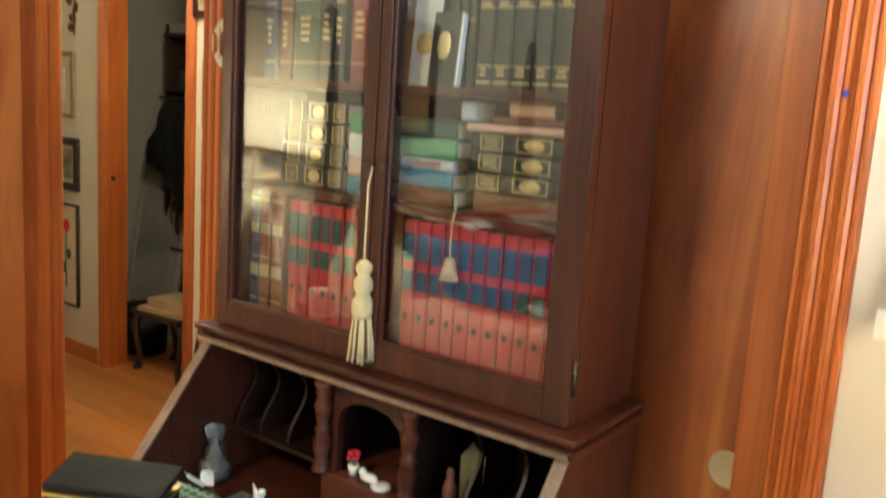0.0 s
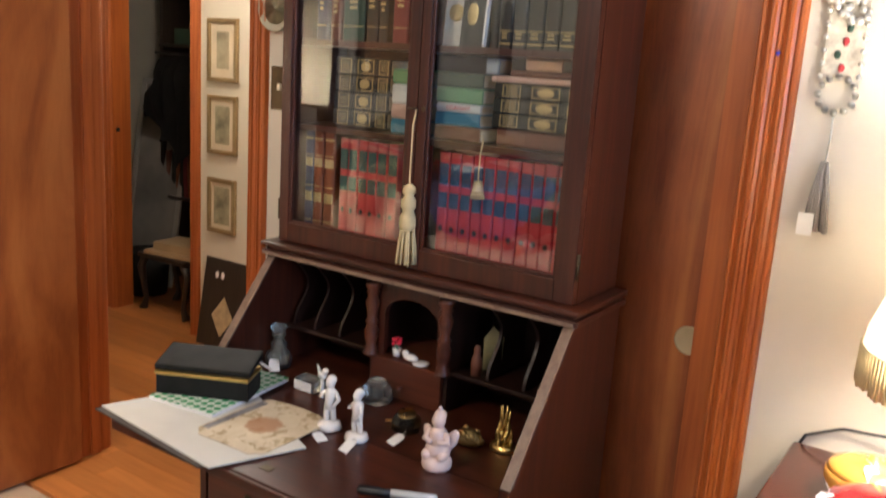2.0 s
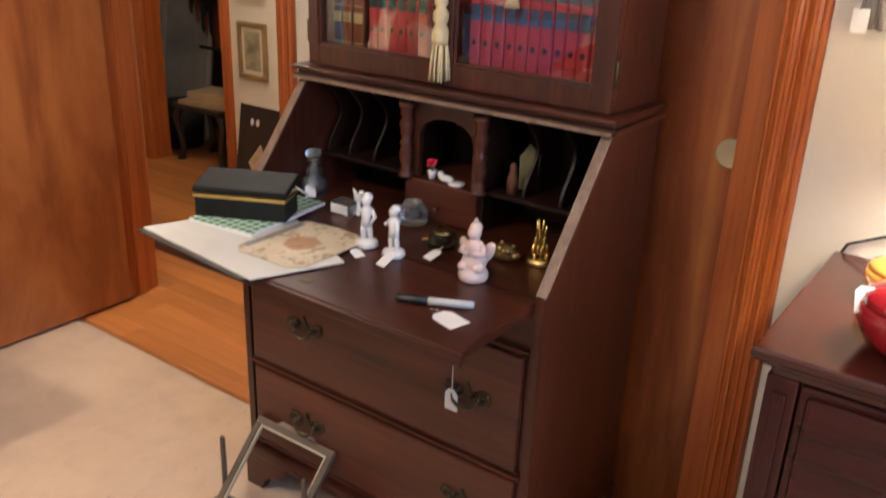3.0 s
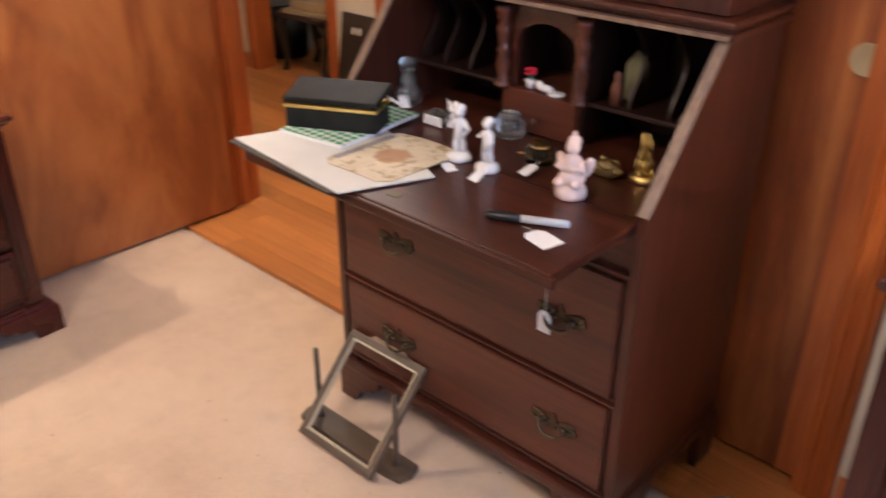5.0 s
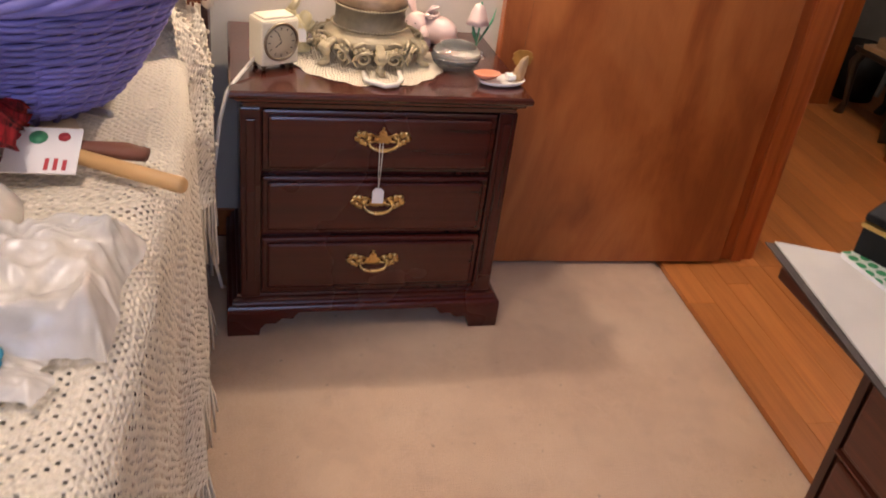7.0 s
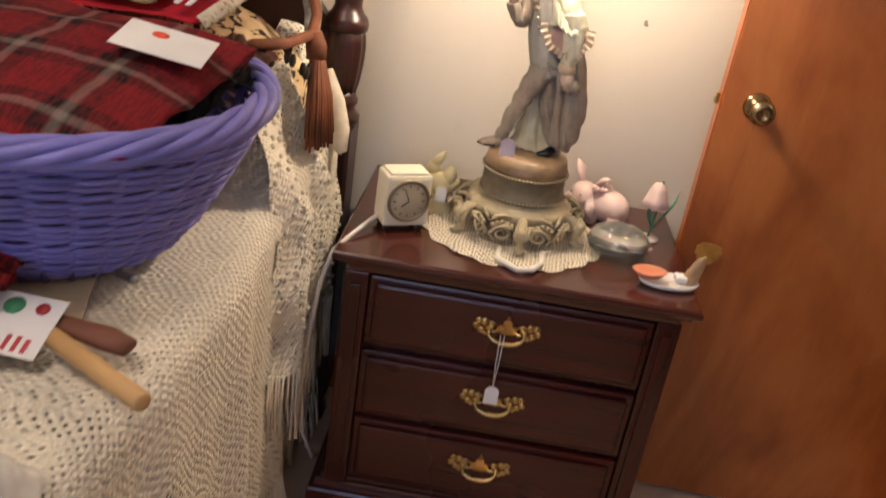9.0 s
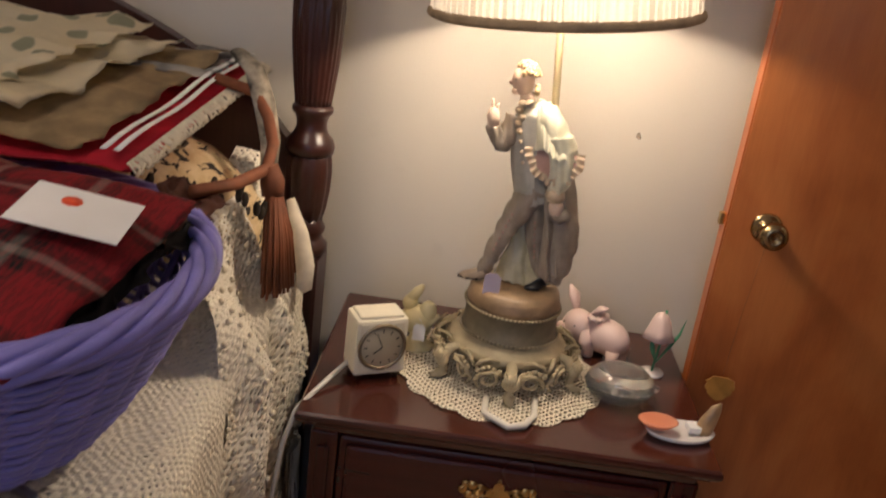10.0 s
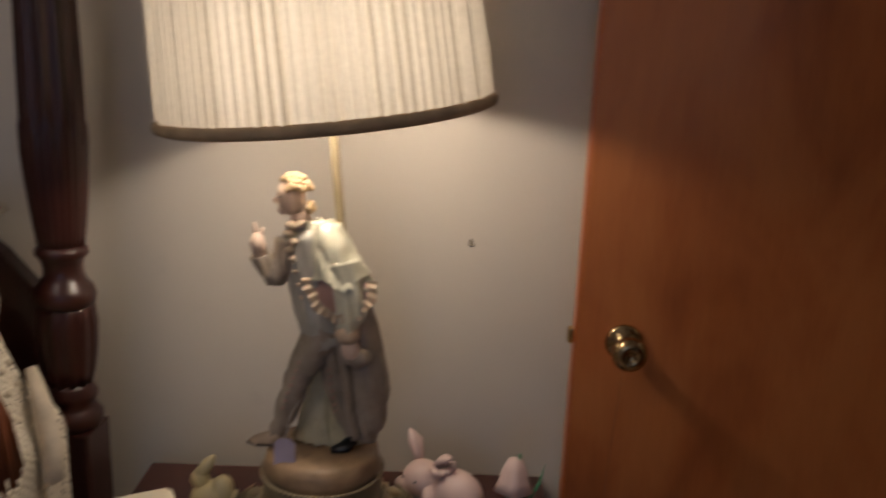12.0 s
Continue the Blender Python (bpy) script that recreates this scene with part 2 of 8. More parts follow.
clear_glass = glass_body("clear_glass", (0.96, 0.97, 0.95), 0.04)
pressed_glass = glass_body("pressed_glass", (0.98, 0.98, 0.96), 0.06)
smoke_glass = glass_body("smoke_glass", (0.6, 0.56, 0.45))
brass = plain("brass", (0.62, 0.42, 0.16), 0.28, 1.0)
old_brass = plain("old_brass", (0.10, 0.075, 0.045), 0.42, 0.9)
gold_foil = plain("gold_foil", (0.75, 0.55, 0.2), 0.3, 1.0)
steel = plain("steel", (0.45, 0.44, 0.42), 0.3, 1.0)
paper_white = plain("paper_white", (0.78, 0.76, 0.74), 0.8, vary=0.06)
paper_cream = plain("paper_cream", (0.66, 0.55, 0.38), 0.85, vary=0.12)
paper_grey = plain("paper_grey", (0.62, 0.6, 0.55), 0.75, vary=0.08)
ink_black = plain("ink_black", (0.012, 0.012, 0.013), 0.35, vary=0.3)
black_leather = plain("black_leather", (0.012, 0.012, 0.011), 0.55, vary=0.4, scale=80, relief=0.3)
black_leather.node_tree.nodes["Principled BSDF"].inputs["Specular IOR Level"].default_value = 0.18
cotton_cream = plain("cotton_cream", (0.66, 0.52, 0.28), 0.85, vary=0.2, scale=90)
porcelain = plain("porcelain", (0.76, 0.72, 0.68), 0.22, vary=0.05, coat=0.3)
bisque_pink = plain("bisque_pink", (0.72, 0.54, 0.48), 0.4, vary=0.12, sss=0.0)
pale_yellow = plain("pale_yellow", (0.72, 0.62, 0.34), 0.4, vary=0.1)
ivory_enamel = plain("ivory_enamel", (0.74, 0.68, 0.52), 0.3, vary=0.05)
cord_white = plain("cord_white", (0.72, 0.68, 0.6), 0.5, vary=0.08)
lavender = plain("lavender", (0.2, 0.18, 0.5), 0.5, vary=0.25, scale=40, relief=0.3)
red_cloth = plain("red_cloth", (0.66, 0.02, 0.045), 0.85, vary=0.2, scale=80)
# Near-black that paints in the shade of closet, subfloor and strike hole.
shade_black = plain("shade_black", (0.02, 0.018, 0.016), 0.9)
green_enamel = plain("green_enamel", (0.05, 0.25, 0.12), 0.4)
silver_trim = plain("silver_trim", (0.62, 0.6, 0.55), 0.35, 0.55, vary=0.3, scale=90)
# ---------------------------------------------------------------- mesh helpers
class Shape:
    """Collects pieces into one bmesh; each piece takes a material slot."""

    def __init__(self):
        self.bm = bmesh.new()

    def _slot(self, before, slot, smooth):
        for f in self.bm.faces:
            if f not in before:
                f.material_index, f.smooth = slot, smooth

    def box(self, x0, x1, y0, y1, z0, z1, bevel=0.0, slot=0, m=None):
        old = set(self.bm.faces)
        vs = [self.bm.verts.new((x, y, z)) for x in (x0, x1) for y in (y0, y1) for z in (z0, z1)]
        quads = ((0, 1, 3, 2), (4, 6, 7, 5), (0, 4, 5, 1), (2, 3, 7, 6), (0, 2, 6, 4), (1, 5, 7, 3))
        fs = [self.bm.faces.new([vs[i] for i in q]) for q in quads]
        if bevel:
            es = list({e for f in fs for e in f.edges})
            bmesh.ops.bevel(self.bm, geom=es, offset=bevel, segments=2, profile=0.6, affect="EDGES")
        if m is not None:
            bmesh.ops.transform(self.bm, matrix=m, verts=list({v for f in self.bm.faces if f not in old for v in f.verts}))
        self._slot(old, slot, False)
        return self

    def rings(self, rows, slot=0, smooth=True, caps=True, closed=False):
        """Skin a list of rings (lists of points of the same length)."""
        old = set(self.bm.faces)
        vs = [[self.bm.verts.new(p) for p in row] for row in rows]
        n = len(vs[0])
        pairs = list(zip(vs, vs[1:])) + ([(vs[-1], vs[0])] if closed else [])
        for a, b in pairs:
            for i in range(n):
                self.bm.faces.new((a[i], a[(i + 1) % n], b[(i + 1) % n], b[i]))
        if caps and not closed:
            self.bm.faces.new(vs[0][::-1])
            self.bm.faces.new(vs[-1])
        self._slot(old, slot, smooth)
        return self

    def lathe(self, profile, segs=24, at=(0, 0, 0), slot=0, caps=True, wobble=0.0, lobes=0, squash=(1, 1)):
        """profile: (radius, height) from the bottom up."""
        rows = []
        for r, z in profile:
            row = []
            for i in range(segs):
                a = 2 * math.pi * i / segs
                rr = r * (1 + wobble * math.cos(lobes * a))
                row.append((at[0] + rr * math.cos(a) * squash[0], at[1] + rr * math.sin(a) * squash[1], at[2] + z))
            rows.append(row)
        return self.rings(rows, slot, True, caps)

    def tube(self, pts, radius, segs=8, slot=0, closed=False, flat=1.0):
        pts = [Vector(p) for p in pts]
        n = len(pts)
        radii = radius if isinstance(radius, (list, tuple)) else [radius] * n
        rows, up = [], None
        for i, p in enumerate(pts):
            a = pts[(i - 1) % n] if closed or i > 0 else p
            b = pts[(i + 1) % n] if closed or i < n - 1 else p
            d = (b - a).normalized()
            if up is None:
                up = Vector((0, 0, 1)) if abs(d.z) < 0.9 else Vector((1, 0, 0))
            side = d.cross(up).normalized()
            up = side.cross(d).normalized()
            rows.append([p + radii[i] * (math.cos(t) * side + flat * math.sin(t) * up) for t in [2 * math.pi * k / segs for k in range(segs)]])
        return self.rings(rows, slot, True, True, closed)

    def blob(self, c, r, slot=0, segs=14, turn=None):
        r = r if isinstance(r, (tuple, list)) else (r, r, r)
        rows = []
        for j in range(1, 9):
            t = math.pi * j / 9
            rows.append([(math.sin(t) * math.cos(a), math.sin(t) * math.sin(a), -math.cos(t)) for a in [2 * math.pi * i / segs for i in range(segs)]])
        q = turn.to_3x3() if turn is not None else Matrix.Identity(3)
        rows = [[Vector(c) + q @ Vector((p[0] * r[0], p[1] * r[1], p[2] * r[2])) for p in row] for row in rows]
        return self.rings(rows, slot, True, True)

    def prism(self, outline, a, b, axis="x", slot=0):
        """outline: 2D points; extruded from a to b along axis."""
        def place(p, t):
            return {"x": (t, p[0], p[1]), "y": (p[0], t, p[1]), "z": (p[0], p[1], t)}[axis]
        return self.rings([[place(p, a) for p in outline], [place(p, b) for p in outline]], slot, False)

    def loft(self, sides, slot=0):
        """Stack of rectangles (x0, x1, y0, y1, z), skinned into one moulded body."""
        return self.rings([[(a, c, z), (b, c, z), (b, d, z), (a, d, z)] for a, b, c, d, z in sides], slot, False)

    def grid(self, fn, nu, nv, slot=0, smooth=True, thick=0.0):
        old = set(self.bm.faces)
        vs = [[self.bm.verts.new(fn(i / nu, j / nv)) for j in range(nv + 1)] for i in range(nu + 1)]
        fs = []
        for i in range(nu):
            for j in range(nv):
                fs.append(self.bm.faces.new((vs[i][j], vs[i + 1][j], vs[i + 1][j + 1], vs[i][j + 1])))
        if thick:
            bmesh.ops.solidify(self.bm, geom=fs, thickness=thick)
        self._slot(old, slot, smooth)
        return self


def part(name, shape, mats, parent=None, label="", m=None):
    bm = shape.bm
    bmesh.ops.recalc_face_normals(bm, faces=bm.faces)
    me = bpy.data.meshes.new(name)
    bm.to_mesh(me)
    bm.free()
    for mt in mats if isinstance(mats, (list, tuple)) else [mats]:
        me.materials.append(mt)
    ob = new(name, me)
    if parent is not None:
        ob.parent = parent
    if m is not None:
        ob.matrix_basis = m
    if label:
        tagged(ob, label)
    return ob


def thing(name, m, label, category, group="", kind=""):
    ob = new(name)
    ob.empty_display_size = 0.05
    ob.matrix_basis = m
    return tagged(ob, label, category, group, kind)


def solid(name, shape, mats, label, category="", group="", kind="", m=None):
    return tagged(part(name, shape, mats, None, "", m), label, category, group, kind)


def S():
    return Shape()


def arc(cx, cy, r, a0, a1, n):
    return [(cx + r * math.cos(radians(a0 + (a1 - a0) * i / n)), cy + r * math.sin(radians(a0 + (a1 - a0) * i / n))) for i in range(n + 1)]


# ---------------------------------------------------------------- the setting
NY = 1.365          # north wall, room face
WX = -2.255         # west wall, room face
DOOR_W, DOOR_E = -2.14, -1.315
CL_W, CL_E = -1.03, -0.03
TOP = 2.44

w = S()
w.box(WX - 0.12, DOOR_W - 0.02, NY, NY + 0.12, 0, TOP)
w.box(DOOR_W - 0.02, DOOR_E + 0.02, NY, NY + 0.12, 2.06, TOP)
w.box(DOOR_E + 0.02, CL_W - 0.02, NY, NY + 0.12, 0, TOP)
w.box(CL_W - 0.02, CL_E + 0.02, NY, NY + 0.12, 2.08, TOP)
w.box(CL_E + 0.02, 2.0, NY, NY + 0.12, 0, TOP)
solid("wall_north", w, [cream_wall], "cream painted bedroom wall with a doorway and closet", "wall", kind="structure")
solid("wall_west", S().box(WX - 0.12, WX, -2.3, NY, 0, TOP), [cream_wall], "cream painted bedroom wall behind the bed", "wall", kind="structure")
solid("wall_east", S().box(1.95, 2.07, -2.3, -0.55, 0, TOP).box(1.95, 2.07, 0.65, NY, 0, TOP).box(1.95, 2.07, -0.55, 0.65, 0, 0.85).box(1.95, 2.07, -0.55, 0.65, 2.15, TOP), [cream_wall], "cream painted bedroom wall with a window", "wall", kind="structure")
w = S()
w.box(WX, 1.95, -2.3, -2.18, 0, TOP)
solid("wall_south", w, [cream_wall], "plain cream painted bedroom wall", "wall", kind="structure")
win = thing("window_1", pose(2.01, 0.05, 0.85, 0, 0, 90), "white wooden window with two panes", "window", kind="structure")
part("window_frame", S().box(-0.6, -0.55, -0.04, 0.04, 0, 1.3).box(0.55, 0.6, -0.04, 0.04, 0, 1.3).box(-0.55, 0.55, -0.04, 0.04, 0, 0.05).box(-0.55, 0.55, -0.04, 0.04, 1.25, 1.3).box(-0.55, 0.55, -0.03, 0.03, 0.63, 0.67), [porcelain], win)
for z0 in (0.05, 0.67):
    p = part("pane", S().box(-0.55, 0.55, -0.003, 0.003, z0, z0 + 0.58), [pane_glass], win)
    p.visible_shadow = False
solid("ceiling", S().box(WX - 0.12, 2.07, -2.3, NY + 0.12, TOP, TOP + 0.1), [ceiling_paint], "white painted ceiling", "ceiling", kind="structure")
solid("ground", S().box(-40, 40, -60, 40, -0.6, -0.5), [plain("lawn", (0.07, 0.1, 0.03), 0.95, scale=2)], "green lawn outside the window", "ground", kind="structure")
solid("subfloor", S().box(-5.6, 2.07, -2.3, 4.2, -0.06, -0.018), [shade_black], "dark subfloor under the boards", "floor", kind="structure")

# carpet with a slightly uneven cut edge along the boards
def carpet_fn(u, v):
    x = WX + 0.02 + (1.95 - WX - 0.02) * u
    edge = 1.168
    y = -2.18 + (edge + 2.18) * v
    return x, y, 0.002 + 0.0015 * noise.noise((x * 5, y * 5, 0)) if 0 < v < 1 else (-0.017 if v == 1 else 0)
solid("carpet", S().grid(carpet_fn, 150, 100), [carpet_pile], "beige worn cut-pile carpet with faint stains", "carpet", kind="structure")

# hall and the small dark room beyond it
HY = 2.53
HD_W, HD_E = -3.57, -2.95
w = S()
w.box(-5.5, HD_W - 0.02, HY, HY + 0.11, 0, TOP).box(HD_W - 0.02, HD_E + 0.02, HY, HY + 0.11, 2.19, TOP).box(HD_E + 0.02, -0.9, HY, HY + 0.11, 0, TOP)
w.box(-5.6, -5.5, NY, HY + 0.11, 0, TOP).box(-0.9, -0.8, NY + 0.12, HY + 0.11, 0, TOP)
w.box(-5.5, WX - 0.12, NY, NY + 0.12, 0, TOP)
solid("wall_hall", w, [hall_wall_paint], "cream painted hall walls hung with pictures", "wall", kind="structure")
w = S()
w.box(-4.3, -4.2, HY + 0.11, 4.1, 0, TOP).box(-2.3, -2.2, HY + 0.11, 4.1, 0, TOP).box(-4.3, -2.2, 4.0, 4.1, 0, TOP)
solid("wall_storeroom", w, [shaded_wall_paint], "storeroom walls with their dimness put into the colour", "wall", kind="structure")
solid("ceiling_hall", S().box(-5.6, -0.8, NY + 0.12, 4.1, TOP, TOP + 0.1), [ceiling_paint], "white painted hall ceiling", "ceiling", kind="structure")
w = S()
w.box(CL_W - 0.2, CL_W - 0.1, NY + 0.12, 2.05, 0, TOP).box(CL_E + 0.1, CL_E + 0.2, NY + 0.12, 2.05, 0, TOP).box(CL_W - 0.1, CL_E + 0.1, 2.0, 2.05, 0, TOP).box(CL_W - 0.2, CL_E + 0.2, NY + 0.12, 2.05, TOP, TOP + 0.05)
solid("wall_closet", w, [shade_black], "closet walls coloured black for the shade behind the sliding doors", "wall", kind="structure")


def moulded(sh, x0, x1, face, z0, z1, out=0.018, sign=-1):
    """A casing upright with fluted mouldings, standing proud of the wall face."""
    n = 5
    prof = [(x0, face)]
    for i in range(n):
        a, b = x0 + (x1 - x0) * i / n, x0 + (x1 - x0) * (i + 1) / n
        d = out * (0.75 + 0.25 * (i % 2))
        prof += [(a + 0.003, face + sign * d * 0.75), (a + 0.006, face + sign * d), (b - 0.006, face + sign * d), (b - 0.003, face + sign * d * 0.75)]
    prof.append((x1, face))
    return sh.prism(prof, z0, z1, "z")


def casing(name, x0, x1, face, top, sign, width, label, jamb_depth, into):
    """Jambs, head and moulded casings round an opening x0..x1."""
    sh = S()
    sh.box(x0 - 0.02, x0, min(face, face + into), max(face, face + into), 0, top + 0.02, 0.001)
    sh.box(x1, x1 + 0.02, min(face, face + into), max(face, face + into), 0, top + 0.02, 0.001)
    sh.box(x0, x1, min(face, face + into), max(face, face + into), top, top + 0.02, 0.001)
    frame_ob = solid(name, sh, [pine_z], label, "door frame", kind="structure")
    part("casing", moulded(S(), x0 - width, x0 - 0.004, face, 0, top + 0.004, sign=sign), [pine_z], frame_ob)
    part("casing", moulded(S(), x1 + 0.004, x1 + width, face, 0, top + 0.004, sign=sign), [pine_z], frame_ob)
    part("casing", S().box(x0 - width, x1 + width, min(face, face + sign * 0.02), max(face, face + sign * 0.02), top + 0.006, top + 0.07, 0.004), [pine_x], frame_ob)
    return frame_ob


fr = casing("door_frame", DOOR_W, DOOR_E, NY, 2.04, -1, 0.07, "orange-stained pine door frame of the bedroom", 0.12, 0.12)
part("casing", moulded(S(), DOOR_W - 0.07, DOOR_W - 0.004, NY + 0.12, 0, 2.05, sign=1), [pine_z], fr)
part("casing", moulded(S(), DOOR_E + 0.004, DOOR_E + 0.07, NY + 0.12, 0, 2.05, sign=1), [pine_z], fr)
part("casing", S().box(DOOR_W - 0.07, DOOR_E + 0.07, NY + 0.12, NY + 0.14, 2.052, 2.12, 0.004), [pine_x], fr)
part("stop", S().box(DOOR_E - 0.012, DOOR_E, NY + 0.045, NY + 0.08, 0, 2.04, 0.002), [pine_z], fr)
part("stop", S().box(DOOR_W, DOOR_W + 0.012, NY + 0.045, NY + 0.08, 0, 2.04, 0.002), [pine_z], fr)
part("strike_plate", S().box(DOOR_E - 0.003, DOOR_E + 0.001, NY + 0.012, NY + 0.04, 0.91, 0.97), [old_brass], fr)
casing("closet_frame", CL_W, CL_E, NY, 2.06, -1, 0.085, "orange-stained moulded pine closet frame", 0.12, 0.12)
hf = casing("hall_door_frame", HD_W, HD_E, HY, 2.17, -1, 0.071, "orange-stained pine frame of the storeroom doorway", 0.11, 0.11)
# Dark disc on the jamb, standing for the shade inside the strike hole.
part("strike_hole", S().lathe([(0.012, 0), (0.012, 0.003)], 12), [shade_black], hf, m=pose(HD_W, HY + 0.03, 0.985, 0, 90, 0))

# sliding closet doors
for x0, x1, y in ((CL_W, -0.49, NY + 0.045), (-0.505, CL_E, NY + 0.018)):
    d = thing("closet_door", pose((x0 + x1) / 2, y, 0.012), "plain orange-brown veneer sliding closet door", "door", "closet doors", "structure")
    h = (x1 - x0) / 2
    part("panel", S().box(-h, h, 0, 0.022, 0, 2.04, 0.0015), [panel_veneer], d)
    if x1 > -0.1:
        part("finger_pull", S().lathe([(0.029, 0), (0.03, 0.001), (0.028, 0.002), (0.026, 0.0016), (0.001, 0.0014)], 28), [plain("pull_metal", (0.42, 0.32, 0.18), 0.6, 0.2)], d, "round pale brass flush pull", m=pose(-0.083 - (x0 + x1) / 2, -0.0005, 0.915, 90, 0, 0))
        part("edge_strip", S().box(h - 0.045, h, -0.003, 0, 0, 2.04), [pine_z], d)

# open bedroom door
door = thing("door_1", pose(-2.107, NY - 0.005, 0.012, 0, 0, 180.8), "flat orange-brown veneer bedroom door, standing open", "door", kind="structure")
# local x runs to the back of the leaf, local y from the hinge to the latch
part("leaf", S().box(0, 0.035, 0.004, 0.808, 0, 2.02, 0.002), [door_veneer], door)
part("edge_band", S().box(0.001, 0.034, 0.8085, 0.8115, 0.001, 2.019), [pine_z], door)
for z in (1.75,):
    part("hinge", S().box(-0.002, 0.03, -0.001, 0.003, z - 0.045, z + 0.045).lathe([(0.006, z - 0.045), (0.006, z + 0.045)], 10, (-0.005, 0.0, 0)), [old_brass], door)
part("knob", S().lathe([(0.026, 0), (0.027, 0.003), (0.022, 0.006), (0.011, 0.009), (0.0095, 0.024), (0.015, 0.032), (0.022, 0.041), (0.0245, 0.05), (0.023, 0.057), (0.016, 0.062), (0.008, 0.063), (0.007, 0.06), (0.0005, 0.06)], 28), [plain("knob_brass", (0.36, 0.26, 0.13), 0.22, 1.0)], door, "polished brass door knob", m=pose(0, 0.742, 0.93, 0, -90, 0))
part("latch", S().box(0.01, 0.026, 0.8115, 0.82, 0.92, 0.942, 0.002), [brass], door)

# skirting boards
for name, b in (("baseboard", (CL_E + 0.09, 1.95, NY - 0.014, NY, 0, 0.085)), ("baseboard", (WX, WX + 0.014, -2.18, NY - 0.02, 0, 0.085)), ("baseboard", (DOOR_E + 0.075, CL_W - 0.09, NY - 0.014, NY, 0, 0.085)),
                ("baseboard", (HD_E + 0.09, -0.9, HY - 0.014, HY, 0, 0.085)), ("baseboard", (-5.5, HD_W - 0.09, HY - 0.014, HY, 0, 0.085))):
    solid(name, S().box(*b, bevel=0.003), [pine_x], "orange-stained pine baseboard", "baseboard", kind="structure")
solid("nail_hole", S().blob((0, 0, 0), (0.002, 0.004, 0.006)).blob((0.001, 0.003, -0.004), (0.002, 0.003, 0.003)), [plain("chipped_plaster", (0.3, 0.25, 0.19), 0.9)], "small chipped nail hole in the plaster", "nail", kind="structure", m=pose(WX + 0.001, 0.392, 1.038))
# ---------------------------------------------------------------- secretary desk
SX0, SX1, SF, SB = -0.988, -0.218, 0.918, 1.34
sec = thing("secretary_desk", pose(0, 0, 0), "dark mahogany secretary desk with glazed bookcase and open writing lid", "secretary desk")
LID = 0.722


def side_outline():
    return [(SF + 0.005, 0.09), (SB, 0.09), (SB, 0.985), (1.128, 0.985), (0.93, 0.735), (SF + 0.005, 0.735)]


for x in (SX0, SX1 - 0.018):
    sp = part("side_panel", S().prism(side_outline(), x, x + 0.018, "x"), [mahogany_z], sec)
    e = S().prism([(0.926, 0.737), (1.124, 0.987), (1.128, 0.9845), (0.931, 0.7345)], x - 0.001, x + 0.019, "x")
    part("worn_edge", e, [worn_edge], sp, "pale edge of wear and highlight")
part("back_board", S().box(SX0 + 0.018, SX1 - 0.018, SB - 0.012, SB - 0.001, 0.09, 0.985), [shaded_mahogany], sec)
part("desk_bed", S().box(SX0 + 0.018, SX1 - 0.018, 0.945, SB - 0.012, LID - 0.02, LID - 0.001, 0.001), [mahogany_x], sec)
part("carcass_rail", S().box(SX0 + 0.018, SX1 - 0.018, SF + 0.012, SF + 0.03, 0.09, 0.7), [mahogany_x], sec)
lid = part("writing_lid", S().box(SX0 + 0.02, SX1 - 0.02, 0.7, 0.943, LID - 0.019, LID, 0.004), [mahogany_x], sec)
part("lid_edge", S().box(SX0 + 0.012, SX1 - 0.012, 0.693, 0.703, LID - 0.022, LID - 0.003, 0.003), [mahogany_x], lid)
part("lock", S().box(-0.012, 0.012, 0.735, 0.752, LID, LID + 0.001), [old_brass], lid, m=pose(-0.603, 0, 0))


